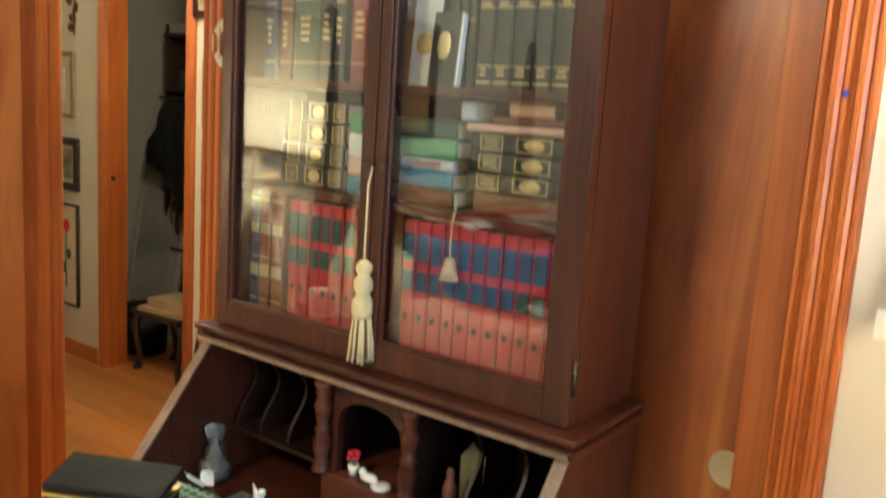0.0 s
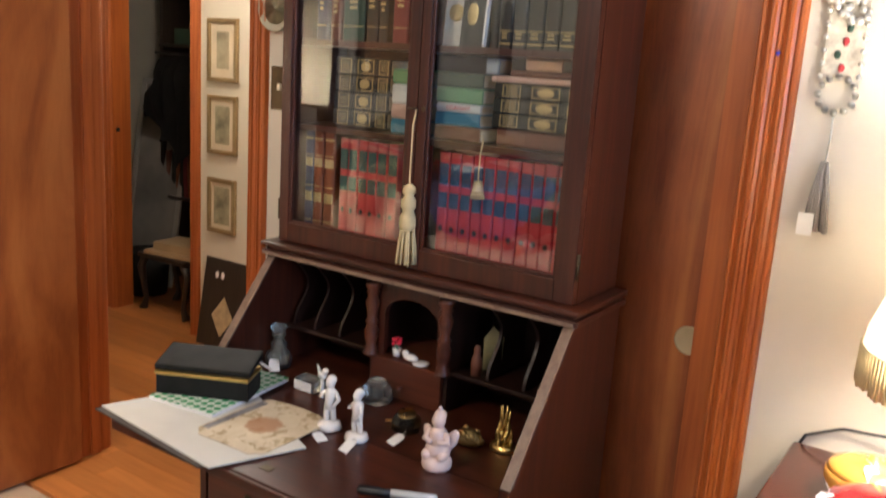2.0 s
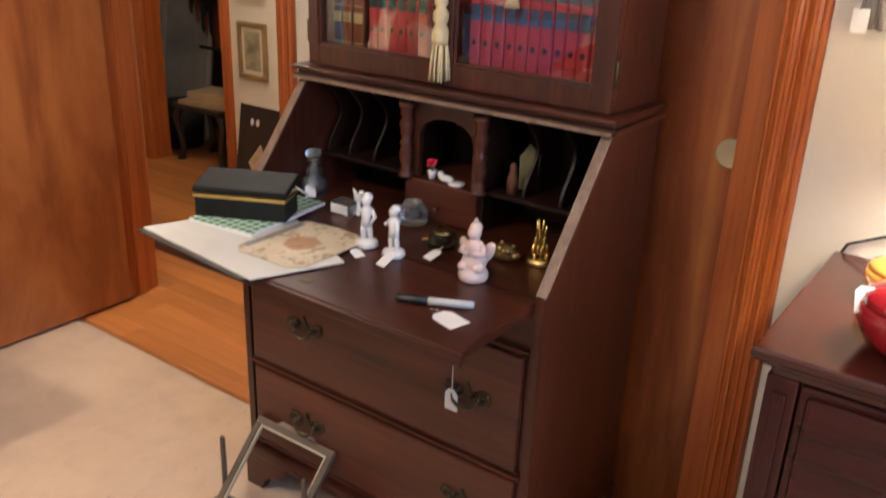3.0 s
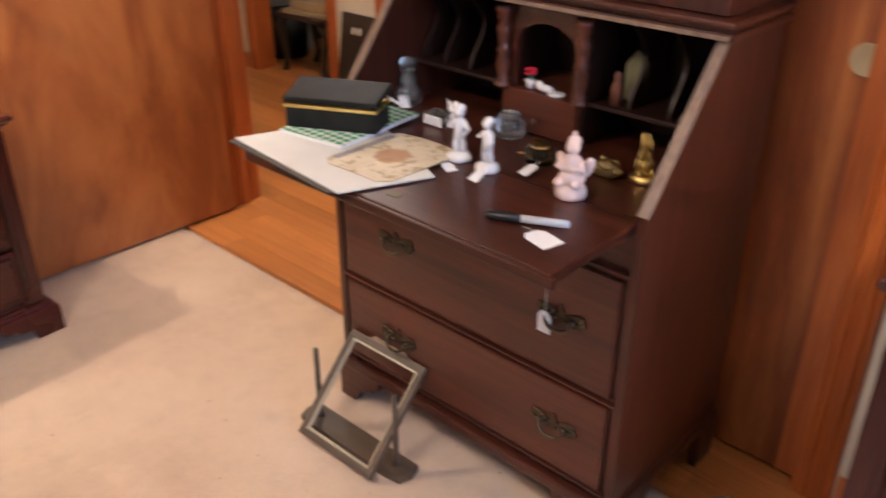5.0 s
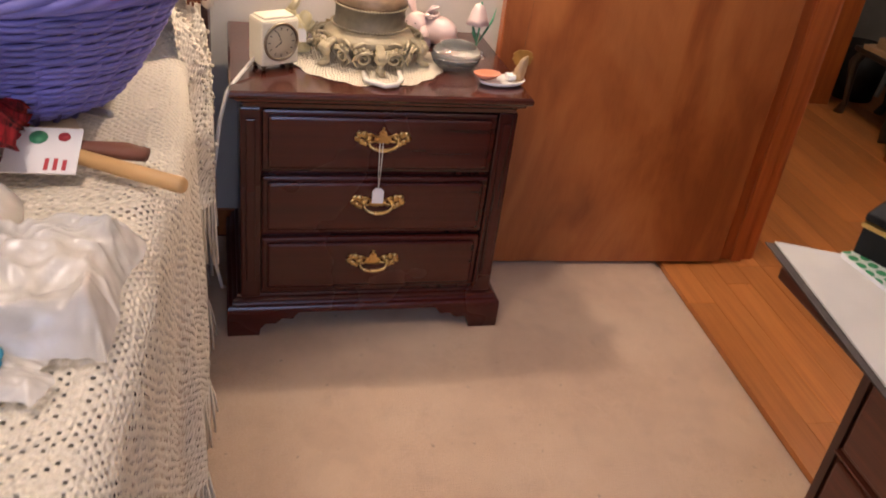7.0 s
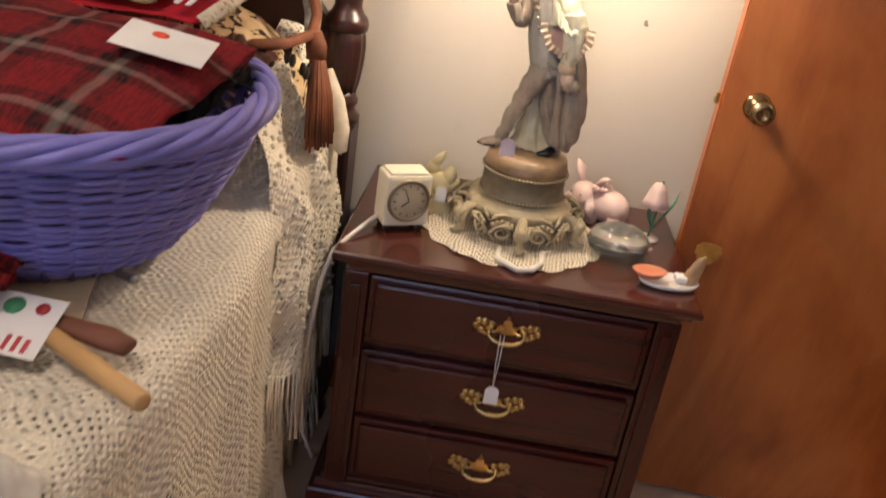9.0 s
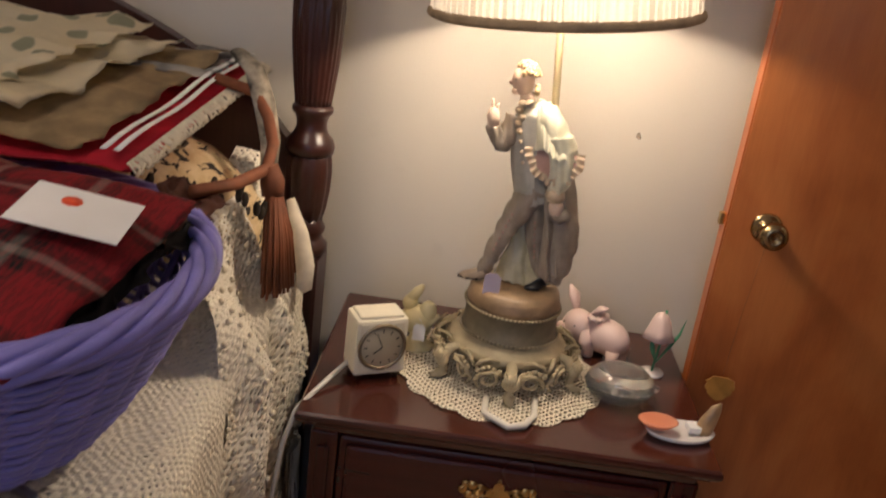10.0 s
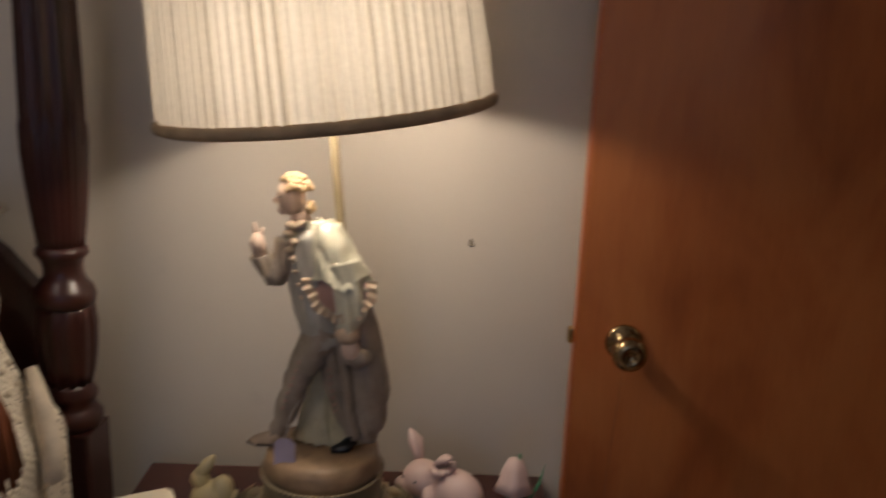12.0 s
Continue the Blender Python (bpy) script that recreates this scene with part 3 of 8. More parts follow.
def bail_handle(parent, x, y, z, mat, facing, width=0.075):
    """Plate, two posts and a swinging bail; facing turns local -y to the front."""
    h = width / 2
    m = pose(x, y, z, 0, 0, facing)
    sh = S()
    crown = [(-h * 0.5, -0.004), (-h * 0.44, 0.009), (-h * 0.22, 0.008), (-h * 0.2, 0.017), (-h * 0.1, 0.02), (0, 0.029), (h * 0.1, 0.02), (h * 0.2, 0.017), (h * 0.22, 0.008), (h * 0.44, 0.009), (h * 0.5, -0.004), (h * 0.3, -0.009), (-h * 0.3, -0.009)]
    sh.prism(crown, -0.0028, 0, "y").blob((0, -0.0025, 0.026), (0.003, 0.0025, 0.004), 0, 8)
    for sx in (-1, 1):
        for dx, dz, r in ((1.05, 0.011, 0.0085), (1.32, 0.012, 0.0075), (1.42, 0.002, 0.0075), (1.18, -0.006, 0.007), (0.98, -0.011, 0.0055), (0.72, 0.003, 0.006)):
            sh.blob((sx * h * dx, -0.002, dz), (r, 0.0032, r), 0, 9)
        sh.tube([(sx * h * 0.3, -0.002, -0.003), (sx * h * 0.6, -0.0025, -0.006), (sx * h * 1.0, -0.002, 0.0)], [0.003, 0.0035, 0.003], 7)
        sh.tube([(sx * h * 0.4, -0.002, 0.006), (sx * h * 0.7, -0.0025, 0.013), (sx * h * 1.0, -0.002, 0.01)], [0.0025, 0.003, 0.0025], 7)
    plate_ob = part("back_plate", sh, mat, parent, m=m)
    for sx in (-1, 1):
        part("post", S().tube([(sx * h * 0.82, -0.001, 0.002), (sx * h * 0.82, -0.012, 0.002)], [0.006, 0.005], 10), mat, plate_ob)
    bail = [(h * 0.82 * math.cos(a), -0.013 - 0.006 * math.sin(a), 0.002 - 0.021 * math.sin(a) ** 0.7) for a in [math.pi * i / 14 for i in range(15)]]
    part("bail", S().tube(bail, [0.0022 + 0.0022 * math.sin(math.pi * i / 14) for i in range(15)], 8), mat, plate_ob)


for z0, z1 in ((0.372, 0.612), (0.15, 0.345)):
    dr = part("drawer", S().box(SX0 + 0.03, SX1 - 0.03, SF + 0.001, SF + 0.02, z0, z1, 0.004), [drawer_wood], sec)
    part("bead", S().box(SX0 + 0.024, SX1 - 0.024, SF + 0.004, SF + 0.014, z0 - 0.006, z0 - 0.001, 0.0015), [mahogany_x], dr)
    for x in (-0.79, -0.36):
        bail_handle(dr, x, SF, (z0 + z1) / 2 + 0.005, [old_brass], 0, 0.066)
for z in (0.356, 0.625, 0.14):
    part("rail", S().box(SX0 + 0.018, SX1 - 0.018, SF - 0.001, SF + 0.012, z - 0.001, z + 0.004, 0.001), [mahogany_x], sec)
part("base_moulding", S().box(SX0 - 0.008, SX1 + 0.008, SF - 0.01, SB, 0.095, 0.122, 0.006), [mahogany_x], sec)
for sx, x in ((1, SX0 - 0.008), (-1, SX1 + 0.008)):
    o = [(x, 0), (x + sx * 0.05, 0), (x + sx * 0.062, 0.03), (x + sx * 0.085, 0.05), (x + sx * 0.12, 0.06), (x + sx * 0.14, 0.085), (x + sx * 0.14, 0.097), (x, 0.097)]
    part("bracket_foot", S().prism(o, SF - 0.008, SF + 0.014, "y"), [mahogany_x], sec)
    y = SF - 0.008
    o = [(y + 0.024, 0), (y + 0.07, 0), (y + 0.085, 0.04), (y + 0.13, 0.06), (y + 0.15, 0.097), (y + 0.024, 0.097)]
    part("bracket_foot", S().prism(o, x, x + sx * 0.02, "x"), [mahogany_z], sec)
    part("bracket_foot", S().box(min(x, x + sx * 0.02), max(x, x + sx * 0.02), SB - 0.07, SB, 0, 0.097, 0.003), [mahogany_z], sec)

# gallery of pigeonholes
GY0, GY1, GZ1 = 1.165, SB - 0.013, 0.974
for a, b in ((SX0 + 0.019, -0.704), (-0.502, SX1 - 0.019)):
    part("gallery_shelf", S().box(a, b, GY0, GY1, 0.802, 0.81, 0.001), [shaded_mahogany], sec)


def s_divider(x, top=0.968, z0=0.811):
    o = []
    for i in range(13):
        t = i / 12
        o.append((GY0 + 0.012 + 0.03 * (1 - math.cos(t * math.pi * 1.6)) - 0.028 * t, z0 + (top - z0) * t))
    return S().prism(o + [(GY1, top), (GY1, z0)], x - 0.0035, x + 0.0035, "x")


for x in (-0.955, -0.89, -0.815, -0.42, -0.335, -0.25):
    part("divider", s_divider(x), [shaded_mahogany], sec)
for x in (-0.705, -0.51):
    part("gallery_end", S().box(x, x + 0.009, GY0 - 0.012, GY1, LID, 0.972, 0.001), [shaded_mahogany], sec)
gd = part("small_drawer", S().box(-0.695, -0.511, GY0 - 0.022, GY1, LID + 0.002, 0.808, 0.003), [drawer_wood], sec)
part("knob", S().lathe([(0.004, 0), (0.003, 0.004), (0.006, 0.009), (0.005, 0.013), (0.0005, 0.014)], 12), [drawer_wood], gd, m=pose(-0.603, GY0 - 0.03, 0.757, 90, 0, 0))
arch = [(-0.694, 0.81), (-0.672, 0.81), (-0.672, 0.905)] + [(-0.603 + 0.069 * math.cos(a), 0.905 + 0.04 * math.sin(a)) for a in [math.pi * (1 - i / 10) for i in range(11)]] + [(-0.534, 0.905), (-0.534, 0.81), (-0.512, 0.81), (-0.512, 0.972), (-0.694, 0.972)]
part("arch", S().prism(arch, GY0 - 0.008, GY0 + 0.006, "y"), [mahogany_z], sec)
for x in (-0.698, -0.508):
    prof = [(0.017, 0.808), (0.017, 0.813), (0.012, 0.816), (0.015, 0.822), (0.01, 0.828), (0.014, 0.845), (0.016, 0.86), (0.011, 0.875), (0.015, 0.882), (0.01, 0.89), (0.013, 0.91), (0.016, 0.925), (0.01, 0.94), (0.015, 0.946), (0.012, 0.953), (0.017, 0.96), (0.017, 0.972)]
    part("column", S().lathe(prof, 16, (x, GY0 - 0.02, 0)), [drawer_wood], sec)

# bookcase top
BX0, BX1, BF = -0.972, -0.232, 1.135
part("waist_moulding", S().box(SX0 - 0.012, SX1 + 0.012, 1.11, SB, 0.985, 0.997, 0.003).box(SX0 - 0.004, SX1 + 0.004, 1.118, SB, 0.9965, 1.006, 0.003).box(SX0 - 0.014, SX1 + 0.014, 1.106, SB, 1.0055, 1.016, 0.004), [mahogany_x], sec)
# Pale strip imitating a highlight on the front of the waist moulding.
part("waist_highlight", S().box(SX0 - 0.006, SX1 + 0.006, 1.1045, 1.107, 0.986, 0.994, 0.001), [worn_edge], sec, "pale edge of wear and highlight")
for x in (BX0, BX1 - 0.018):
    part("case_side", S().box(x, x + 0.018, BF + 0.022, SB, 1.016, 1.71, 0.001), [mahogany_z], sec)
part("case_back", S().box(BX0 + 0.018, BX1 - 0.018, SB - 0.01, SB - 0.002, 1.016, 1.71), [shaded_mahogany], sec)
part("case_floor", S().box(BX0 + 0.018, BX1 - 0.018, BF + 0.024, SB - 0.01, 1.016, 1.05), [mahogany_x], sec)
part("case_top", S().box(BX0 + 0.018, BX1 - 0.018, BF + 0.024, SB - 0.01, 1.69, 1.71), [mahogany_x], sec)
SHELF = (1.05, 1.285, 1.47)
for z in SHELF[1:]:
    part("bookshelf", S().box(BX0 + 0.0185, BX1 - 0.0185, BF + 0.034, SB - 0.01, z - 0.014, z, 0.001), [mahogany_x], sec)
cor = S().loft([(BX0 - o, BX1 + o, BF - o, SB + 0.001, z) for o, z in ((0.003, 1.7095), (0.004, 1.718), (0.009, 1.719), (0.01, 1.726), (0.013, 1.734), (0.02, 1.743), (0.031, 1.75), (0.044, 1.754), (0.045, 1.7595), (0.049, 1.761), (0.052, 1.766), (0.052, 1.773), (0.049, 1.777))])
part("cornice", cor, [mahogany_x], sec)
mid = (BX0 + BX1) / 2
for i, (x0, x1) in enumerate(((BX0, mid - 0.001), (mid + 0.001, BX1))):
    gl, gr = (-0.955 + 0.0, mid - 0.022) if i == 0 else (-0.58, -0.272)
    gl = -0.945 if i == 0 else gl
    gr = -0.628 if i == 0 else gr
    dz0, dz1, gz0, gz1 = 1.018, 1.708, 1.062, 1.664
    dr = part("glazed_door", S().box(x0, gl, BF, BF + 0.02, dz0, dz1, 0.002).box(gr, x1, BF, BF + 0.02, dz0, dz1, 0.002).box(gl + 0.0002, gr - 0.0002, BF + 0.0005, BF + 0.0195, dz0, gz0, 0.002).box(gl + 0.0002, gr - 0.0002, BF + 0.0005, BF + 0.0195, gz1, dz1, 0.002), [mahogany_z], sec)
    bead = S()
    for a in ((gl, gl + 0.006, gz0, gz1), (gr - 0.006, gr, gz0, gz1), (gl + 0.006, gr - 0.006, gz0, gz0 + 0.006), (gl + 0.006, gr - 0.006, gz1 - 0.006, gz1)):
        bead.box(a[0], a[1], BF + 0.004, BF + 0.012, a[2], a[3], 0.002)
    part("glazing_bead", bead, [mahogany_z], dr)
    half = (gr - gl) / 2 - 0.001
    part("pane", S().box(-half, half, -0.001, 0.001, gz0 + 0.001, gz1 - 0.001), [pane_glass], dr, m=pose((gl + gr) / 2, BF + 0.0135, 0, 0, 0, -0.7)).visible_shadow = False
    hx = x0 + 0.001 if i == 0 else x1 - 0.001
    for z in (1.09, 1.63):
        part("hinge", S().box(hx - 0.004, hx + 0.004, BF + 0.005, BF + 0.017, z - 0.022, z + 0.022).lathe([(0.0035, z - 0.024), (0.0035, z + 0.024)], 8, (hx + (0.004 if i else -0.004), BF + 0.004, 0)), [old_brass], dr)
part("escutcheon", S().lathe([(0.006, 0), (0.005, 0.0015), (0.002, 0.0016), (0.002, 0.0005)], 12), [old_brass], dr, m=pose(mid + 0.016, BF - 0.0001, 1.345, 90, 0, 0))

# ---------------------------------------------------------------- west nightstand
NSH = 0.641


def nightstand(name, m, width, depth, height, label):
    """Local x to the front, y along the width."""
    t = thing(name, m, label, "nightstand", "matching bedside chests")
    W, D, H = width, depth, height
    top = S().loft([(0.002, D - o, -W / 2 + o, W / 2 - o, z) for o, z in ((0.03, H - 0.045), (0.028, H - 0.036), (0.02, H - 0.029), (0.013, H - 0.0265), (0.012, H - 0.022), (0.005, H - 0.019), (0.001, H - 0.014), (0.0, H - 0.009), (0.001, H - 0.004), (0.005, H))])
    part("top", top, [cherry_top], t)
    b = 0.022
    part("body", S().box(0.002, D - 0.047, -W / 2 + b, W / 2 - b, 0.11, H - 0.0455, 0.002), [cherry_z], t)
    for s in (-1, 1):
        y0, y1 = sorted((s * (W / 2 - b), s * (W / 2 - b - 0.045)))
        pi = part("pilaster", S().box(D - 0.0468, D - 0.028, y0, y1, 0.11, H - 0.0455, 0.004), [cherry_z], t)
        part("raised_panel", S().box(D - 0.0278, D - 0.022, y0 + 0.012, y1 - 0.012, 0.16, H - 0.07, 0.0028), [cherry_z], pi)
    part("plinth", S().loft([(0.002, D - 0.022 - o, -W / 2 + o - 0.01, W / 2 - o + 0.01, z) for o, z in ((0.0, 0.066), (0.0, 0.078), (0.003, 0.083), (0.011, 0.085), (0.013, 0.09), (0.012, 0.097), (0.017, 0.101), (0.022, 0.103), (0.024, 0.11))]), [cherry_x], t)
    for s in (-1, 1):
        e = s * (W / 2 + 0.011)
        o = [(e, 0), (e - s * 0.075, 0), (e - s * 0.078, 0.02), (e - s * 0.09, 0.036), (e - s * 0.115, 0.036), (e - s * 0.13, 0.05), (e - s * 0.155, 0.048), (e - s * 0.17, 0.068), (e, 0.068)]
        part("bracket_foot", S().prism([(a, c) for a, c in o], D - 0.044, D - 0.021, "x"), [cherry_x], t)
        o = [(D - 0.045, 0), (D - 0.1, 0), (D - 0.11, 0.035), (D - 0.15, 0.04), (D - 0.17, 0.067), (D - 0.045, 0.067)]
        part("bracket_foot", S().prism(o, *sorted((e, e - s * 0.02)), axis="y"), [cherry_z], t)
        part("bracket_foot", S().box(0.004, 0.06, *sorted((e, e - s * 0.02)), 0, 0.067, 0.003), [cherry_z], t)
    zs = [0.122 + (H - 0.044 - 0.122) * i / 3 for i in range(4)]
    hw = W / 2 - b - 0.047
    for z0, z1 in zip(zs, zs[1:]):
        d = part("drawer", S().box(D - 0.05, D - 0.03, -hw, hw, z0 + 0.006, z1 - 0.006, 0.006).box(D - 0.031, D - 0.022, -hw + 0.012, hw - 0.012, z0 + 0.018, z1 - 0.018, 0.007), [cherry_x], t)
        bail_handle(d, D - 0.022, 0, (z0 + z1) / 2 + 0.012, [brass], 90, 0.08)
    return t


ns_one = nightstand("nightstand", pose(-2.227, 0.203, 0, 0, 0, 3.1), 0.66, 0.47, NSH, "dark cherry three-drawer nightstand with brass bail handles")
ns_two = nightstand("nightstand", pose(0.5, NY - 0.018, 0, 0, 0, -90), 0.72, 0.48, 0.795, "dark cherry nightstand beside the closet with a lamp on it")

# ---------------------------------------------------------------- bed posts, head and foot
bed = thing("bed", pose(0, 0, 0), "dark mahogany four-poster bed under a crocheted spread", "bed")


def bed_post(x, y, h, lift=0.0):
    sh = S()
    sh.lathe([(0.03, 0), (0.036, 0.03), (0.028, 0.06), (0.04, 0.1)], 20, (x, y, 0))
    sh.box(x - 0.038, x + 0.038, y - 0.038, y + 0.038, 0.1, 0.755 + lift, 0.004)
    # turned rings, carved vase, collar and neck
    sh.lathe([(0.03, 0.75), (0.039, 0.757), (0.044, 0.766), (0.044, 0.777), (0.036, 0.786), (0.032, 0.794), (0.037, 0.802), (0.038, 0.81), (0.032, 0.82), (0.03, 0.828)], 28, (x, y, lift))
    sh.lathe([(0.03, 0.824), (0.036, 0.85), (0.0405, 0.885), (0.042, 0.92), (0.0395, 0.944), (0.036, 0.95)], 72, (x, y, lift), wobble=0.045, lobes=12)
    sh.lathe([(0.036, 0.947), (0.043, 0.952), (0.0445, 0.964), (0.041, 0.976), (0.032, 0.986), (0.0275, 0.997), (0.0275, 1.009), (0.031, 1.02), (0.037, 1.026), (0.037, 1.034), (0.03, 1.041)], 28, (x, y, lift))
    # swelling upper shaft: reeded leaves below, deep flutes above
    rows, top = [], h - 0.06
    for i in range(46):
        z = 1.038 + (top - 1.038) * i / 45
        swell = min(1.0, (z - 1.038) / 0.165)
        r = 0.031 + 0.0135 * math.sin(swell * math.pi / 2) - 0.022 * max(0.0, z - 1.24)
        row = []
        for j in range(96):
            a = 2 * math.pi * j / 96
            leaf = z < 1.19 + 0.035 * abs(math.sin(6 * a))
            q = r * (1 - 0.06 * abs(math.cos(12 * a))) + 0.0012 if leaf else r * (1 - 0.13 * math.cos(6 * a) ** 2)
            row.append((x + q * math.cos(a), y + q * math.sin(a), z + lift))
        rows.append(row)
    sh.rings(rows)
    sh.lathe([(0.04, h - 0.062), (0.03, h - 0.05), (0.022, h - 0.03), (0.03, h), (0.022, h + 0.03), (0.002, h + 0.05)], 20, (x, y, lift))
    return sh


FOOTX = -0.225
for x, y in ((-2.105, -0.199), (-2.105, -1.62), (FOOTX, -0.208), (FOOTX, -1.64)):
    part("bed_post", bed_post(x, y, 1.75, 0.22 if x == FOOTX else 0.0), [post_wood], bed)
hb = [(-1.60, 0.3)] + [(-1.60 + 1.37 * i / 24, 0.96 + 0.27 * math.sin(math.pi * i / 24) ** 0.7) for i in range(25)] + [(-0.23, 0.3)]
part("headboard", S().prism(hb, -2.125, -2.095, "x"), [post_wood], bed)
for y in (-0.20, -1.63):
    part("side_rail", S().box(-2.07, FOOTX - 0.04, y - 0.014, y + 0.014, 0.28, 0.42, 0.004, m=None), [post_wood], bed)
part("footboard", S().box(FOOTX - 0.015, FOOTX + 0.015, -1.66, -0.125, 0.28, 0.62, 0.006), [post_wood], bed)
tick = plain("ticking", (0.68, 0.63, 0.56), 0.9)
part("mattress", S().box(-2.06, FOOTX - 0.05, -1.62, -0.21, 0.36, 0.72, 0.04), [tick], bed, "plain mattress under the spread")


# ---------------------------------------------------------------- books in the bookcase
def glyph_bars(sh, x, y, z, w, h, n, slot):
    for i in range(n):
        ww = w * (0.6 + 0.4 * random.random())
        sh.box(x - ww / 2, x + ww / 2, y - 0.0006, y, z - i * h, z - i * h + h * 0.5, slot=slot)


def upright_book(x, w, z, h, depth, y, cover, label, bands=(), group="", tilt=0.0):
    """Spine toward -y. bands: (z0, z1, material)."""
    t = thing("book", pose(x, y, z, 0, tilt, 0), label, "book", group)
    prof = [(-w / 2, depth), (-w / 2, 0.004), (-w / 2 + 0.003, 0.0008), (0, 0), (w / 2 - 0.003, 0.0008), (w / 2, 0.004), (w / 2, depth)]
    part("cover", S().prism(prof, 0, h, "z"), [cover], t)
    part("page_block", S().box(-w / 2 + 0.003, w / 2 - 0.003, 0.008, depth + 0.001, h, h + 0.0008), [paper_cream], t)
    for z0, z1, mt in bands:
        part("spine_band", S().prism([(-w / 2 + 0.0006, 0.004), (-w / 2 + 0.003, 0.0002), (0, -0.0006), (w / 2 - 0.003, 0.0002), (w / 2 - 0.0006, 0.004)], z0, z1, "z"), [mt], t)
    return t


random.seed(4)
enc_red = plain("enc_red", (0.42, 0.035, 0.04), 0.5, vary=0.15)
enc_blue = plain("enc_blue", (0.02, 0.075, 0.13), 0.5, vary=0.15)
enc_teal = plain("enc_teal", (0.025, 0.075, 0.07), 0.5, vary=0.15)
bk_black = plain("bk_black", (0.014, 0.018, 0.015), 0.4, vary=0.3)
bk_gilt = plain("bk_gilt", (0.55, 0.42, 0.2), 0.4, 0.6, vary=0.3)
bk_tan = plain("bk_tan", (0.22, 0.06, 0.02), 0.45, vary=0.3)
bk_navy = plain("bk_navy", (0.03, 0.035, 0.09), 0.5, vary=0.3)
bk_green = plain("bk_green", (0.12, 0.3, 0.14), 0.6, vary=0.15)
bk_darkgreen = plain("bk_darkgreen", (0.035, 0.07, 0.045), 0.6, vary=0.15)
bk_blue = plain("bk_blue", (0.05, 0.2, 0.3), 0.6, vary=0.15)
bk_wine = plain("bk_wine", (0.2, 0.025, 0.03), 0.55, vary=0.2)
bk_pink = plain("bk_pink", (0.6, 0.38, 0.3), 0.6, vary=0.1)
bk_white = plain("bk_white", (0.62, 0.62, 0.62), 0.5, vary=0.1)
bk_brown = plain("bk_brown", (0.16, 0.055, 0.03), 0.6, vary=0.2)
BY = 1.182
H = 0.212
for x0, n, w, top in ((-0.575, 11, 0.0268, enc_blue), (-0.842, 6, 0.0268, enc_teal)):
    for i in range(n):
        second = enc_teal if (top is enc_teal or i > 7) else enc_blue
        b = upright_book(x0 + w * (i + 0.5), w - 0.0012, SHELF[0], H + random.uniform(-0.002, 0.002), 0.13, BY + random.uniform(0, 0.004), enc_red, "red encyclopedia volume with %s spine bands" % ("blue" if top is enc_blue else "green"),
                         [(0.145, 0.19, top), (0.098, 0.13, second)], "encyclopedia set")
        part("spine_mark", S().blob((0, -0.0006, 0.055), (0.0052, 0.0012, 0.0066), 0, 10), [bk_black], b)
for x, w, mt, lab in ((-0.932, 0.024, bk_navy, "worn navy book with gilt spine bands"), (-0.905, 0.027, bk_tan, "tan leather book with gilt spine bands"), (-0.872, 0.03, bk_tan, "tan leather book with gilt spine bands")):
    upright_book(x, w, SHELF[0], 0.222, 0.13, BY + 0.003, mt, lab, [(z, z + d, bk_gilt) for z, d in ((0.2, 0.006), (0.165, 0.002), (0.14, 0.02), (0.095, 0.002), (0.06, 0.022), (0.015, 0.003))])


def flat_book(x0, x1, y, z, h, depth, cover, label, gilt=False, group=""):
    """Lying flat with the spine toward -y."""
    t = thing("book", pose((x0 + x1) / 2, y, z), label, "book", group)
    w = (x1 - x0) / 2
    part("cover", S().prism([(depth, 0), (0.004, 0), (0.0005, 0.004), (0, h / 2), (0.0005, h - 0.004), (0.004, h), (depth, h)], -w, w, "x"), [cover], t)
    part("page_block", S().box(w, w + 0.0006, 0.006, depth, 0.003, h - 0.003), [paper_cream], t)
    if gilt:
        for cx, hw in ((-w * 0.62, w * 0.2), (w * 0.12, w * 0.3), (w * 0.78, w * 0.17)):
            fr_ = S()
            for a in ((cx - hw, cx + hw, 0.003, 0.005), (cx - hw, cx + hw, h - 0.005, h - 0.003), (cx - hw, cx - hw + 0.002, 0.005, h - 0.005), (cx + hw - 0.002, cx + hw, 0.005, h - 0.005)):
                fr_.box(a[0], a[1], -0.0008, 0.003, a[2], a[3])
            if hw > w * 0.25:
                fr_.blob((cx, -0.0005, h / 2), (hw * 0.62, 0.001, h * 0.3))
            else:
                for k in range(3):
                    fr_.box(cx - hw * 0.6, cx + hw * 0.6, -0.0008, 0.001, h * (0.3 + 0.17 * k), h * (0.3 + 0.17 * k) + 0.0022)
            part("gilt_panel", fr_, [bk_gilt], t)
    return t


for i in range(3):
    flat_book(-0.458, -0.262, BY + 0.002 * i, SHELF[1] + 0.036 + 0.0288 * i, 0.028, 0.13, bk_black, "black leather book with gilt decorated spine", True, "gilt black books")
flat_book(-0.45, -0.255, BY + 0.01, SHELF[1] + 0.001, 0.034, 0.12, bk_brown, "brown cloth book lying flat on the shelf")
flat_book(-0.462, -0.262, BY - 0.004, SHELF[1] + 0.123, 0.011, 0.13, bk_pink, "thin pinkish book lying flat")
flat_book(-0.43, -0.29, BY + 0.01, SHELF[1] + 0.1345, 0.012, 0.1, bk_brown, "thin brown book lying flat")
flat_book(-0.395, -0.32, BY + 0.005, SHELF[1] + 0.147, 0.024, 0.08, plain("bk_peach", (0.55, 0.32, 0.2), 0.7), "small crumpled peach paper packet")
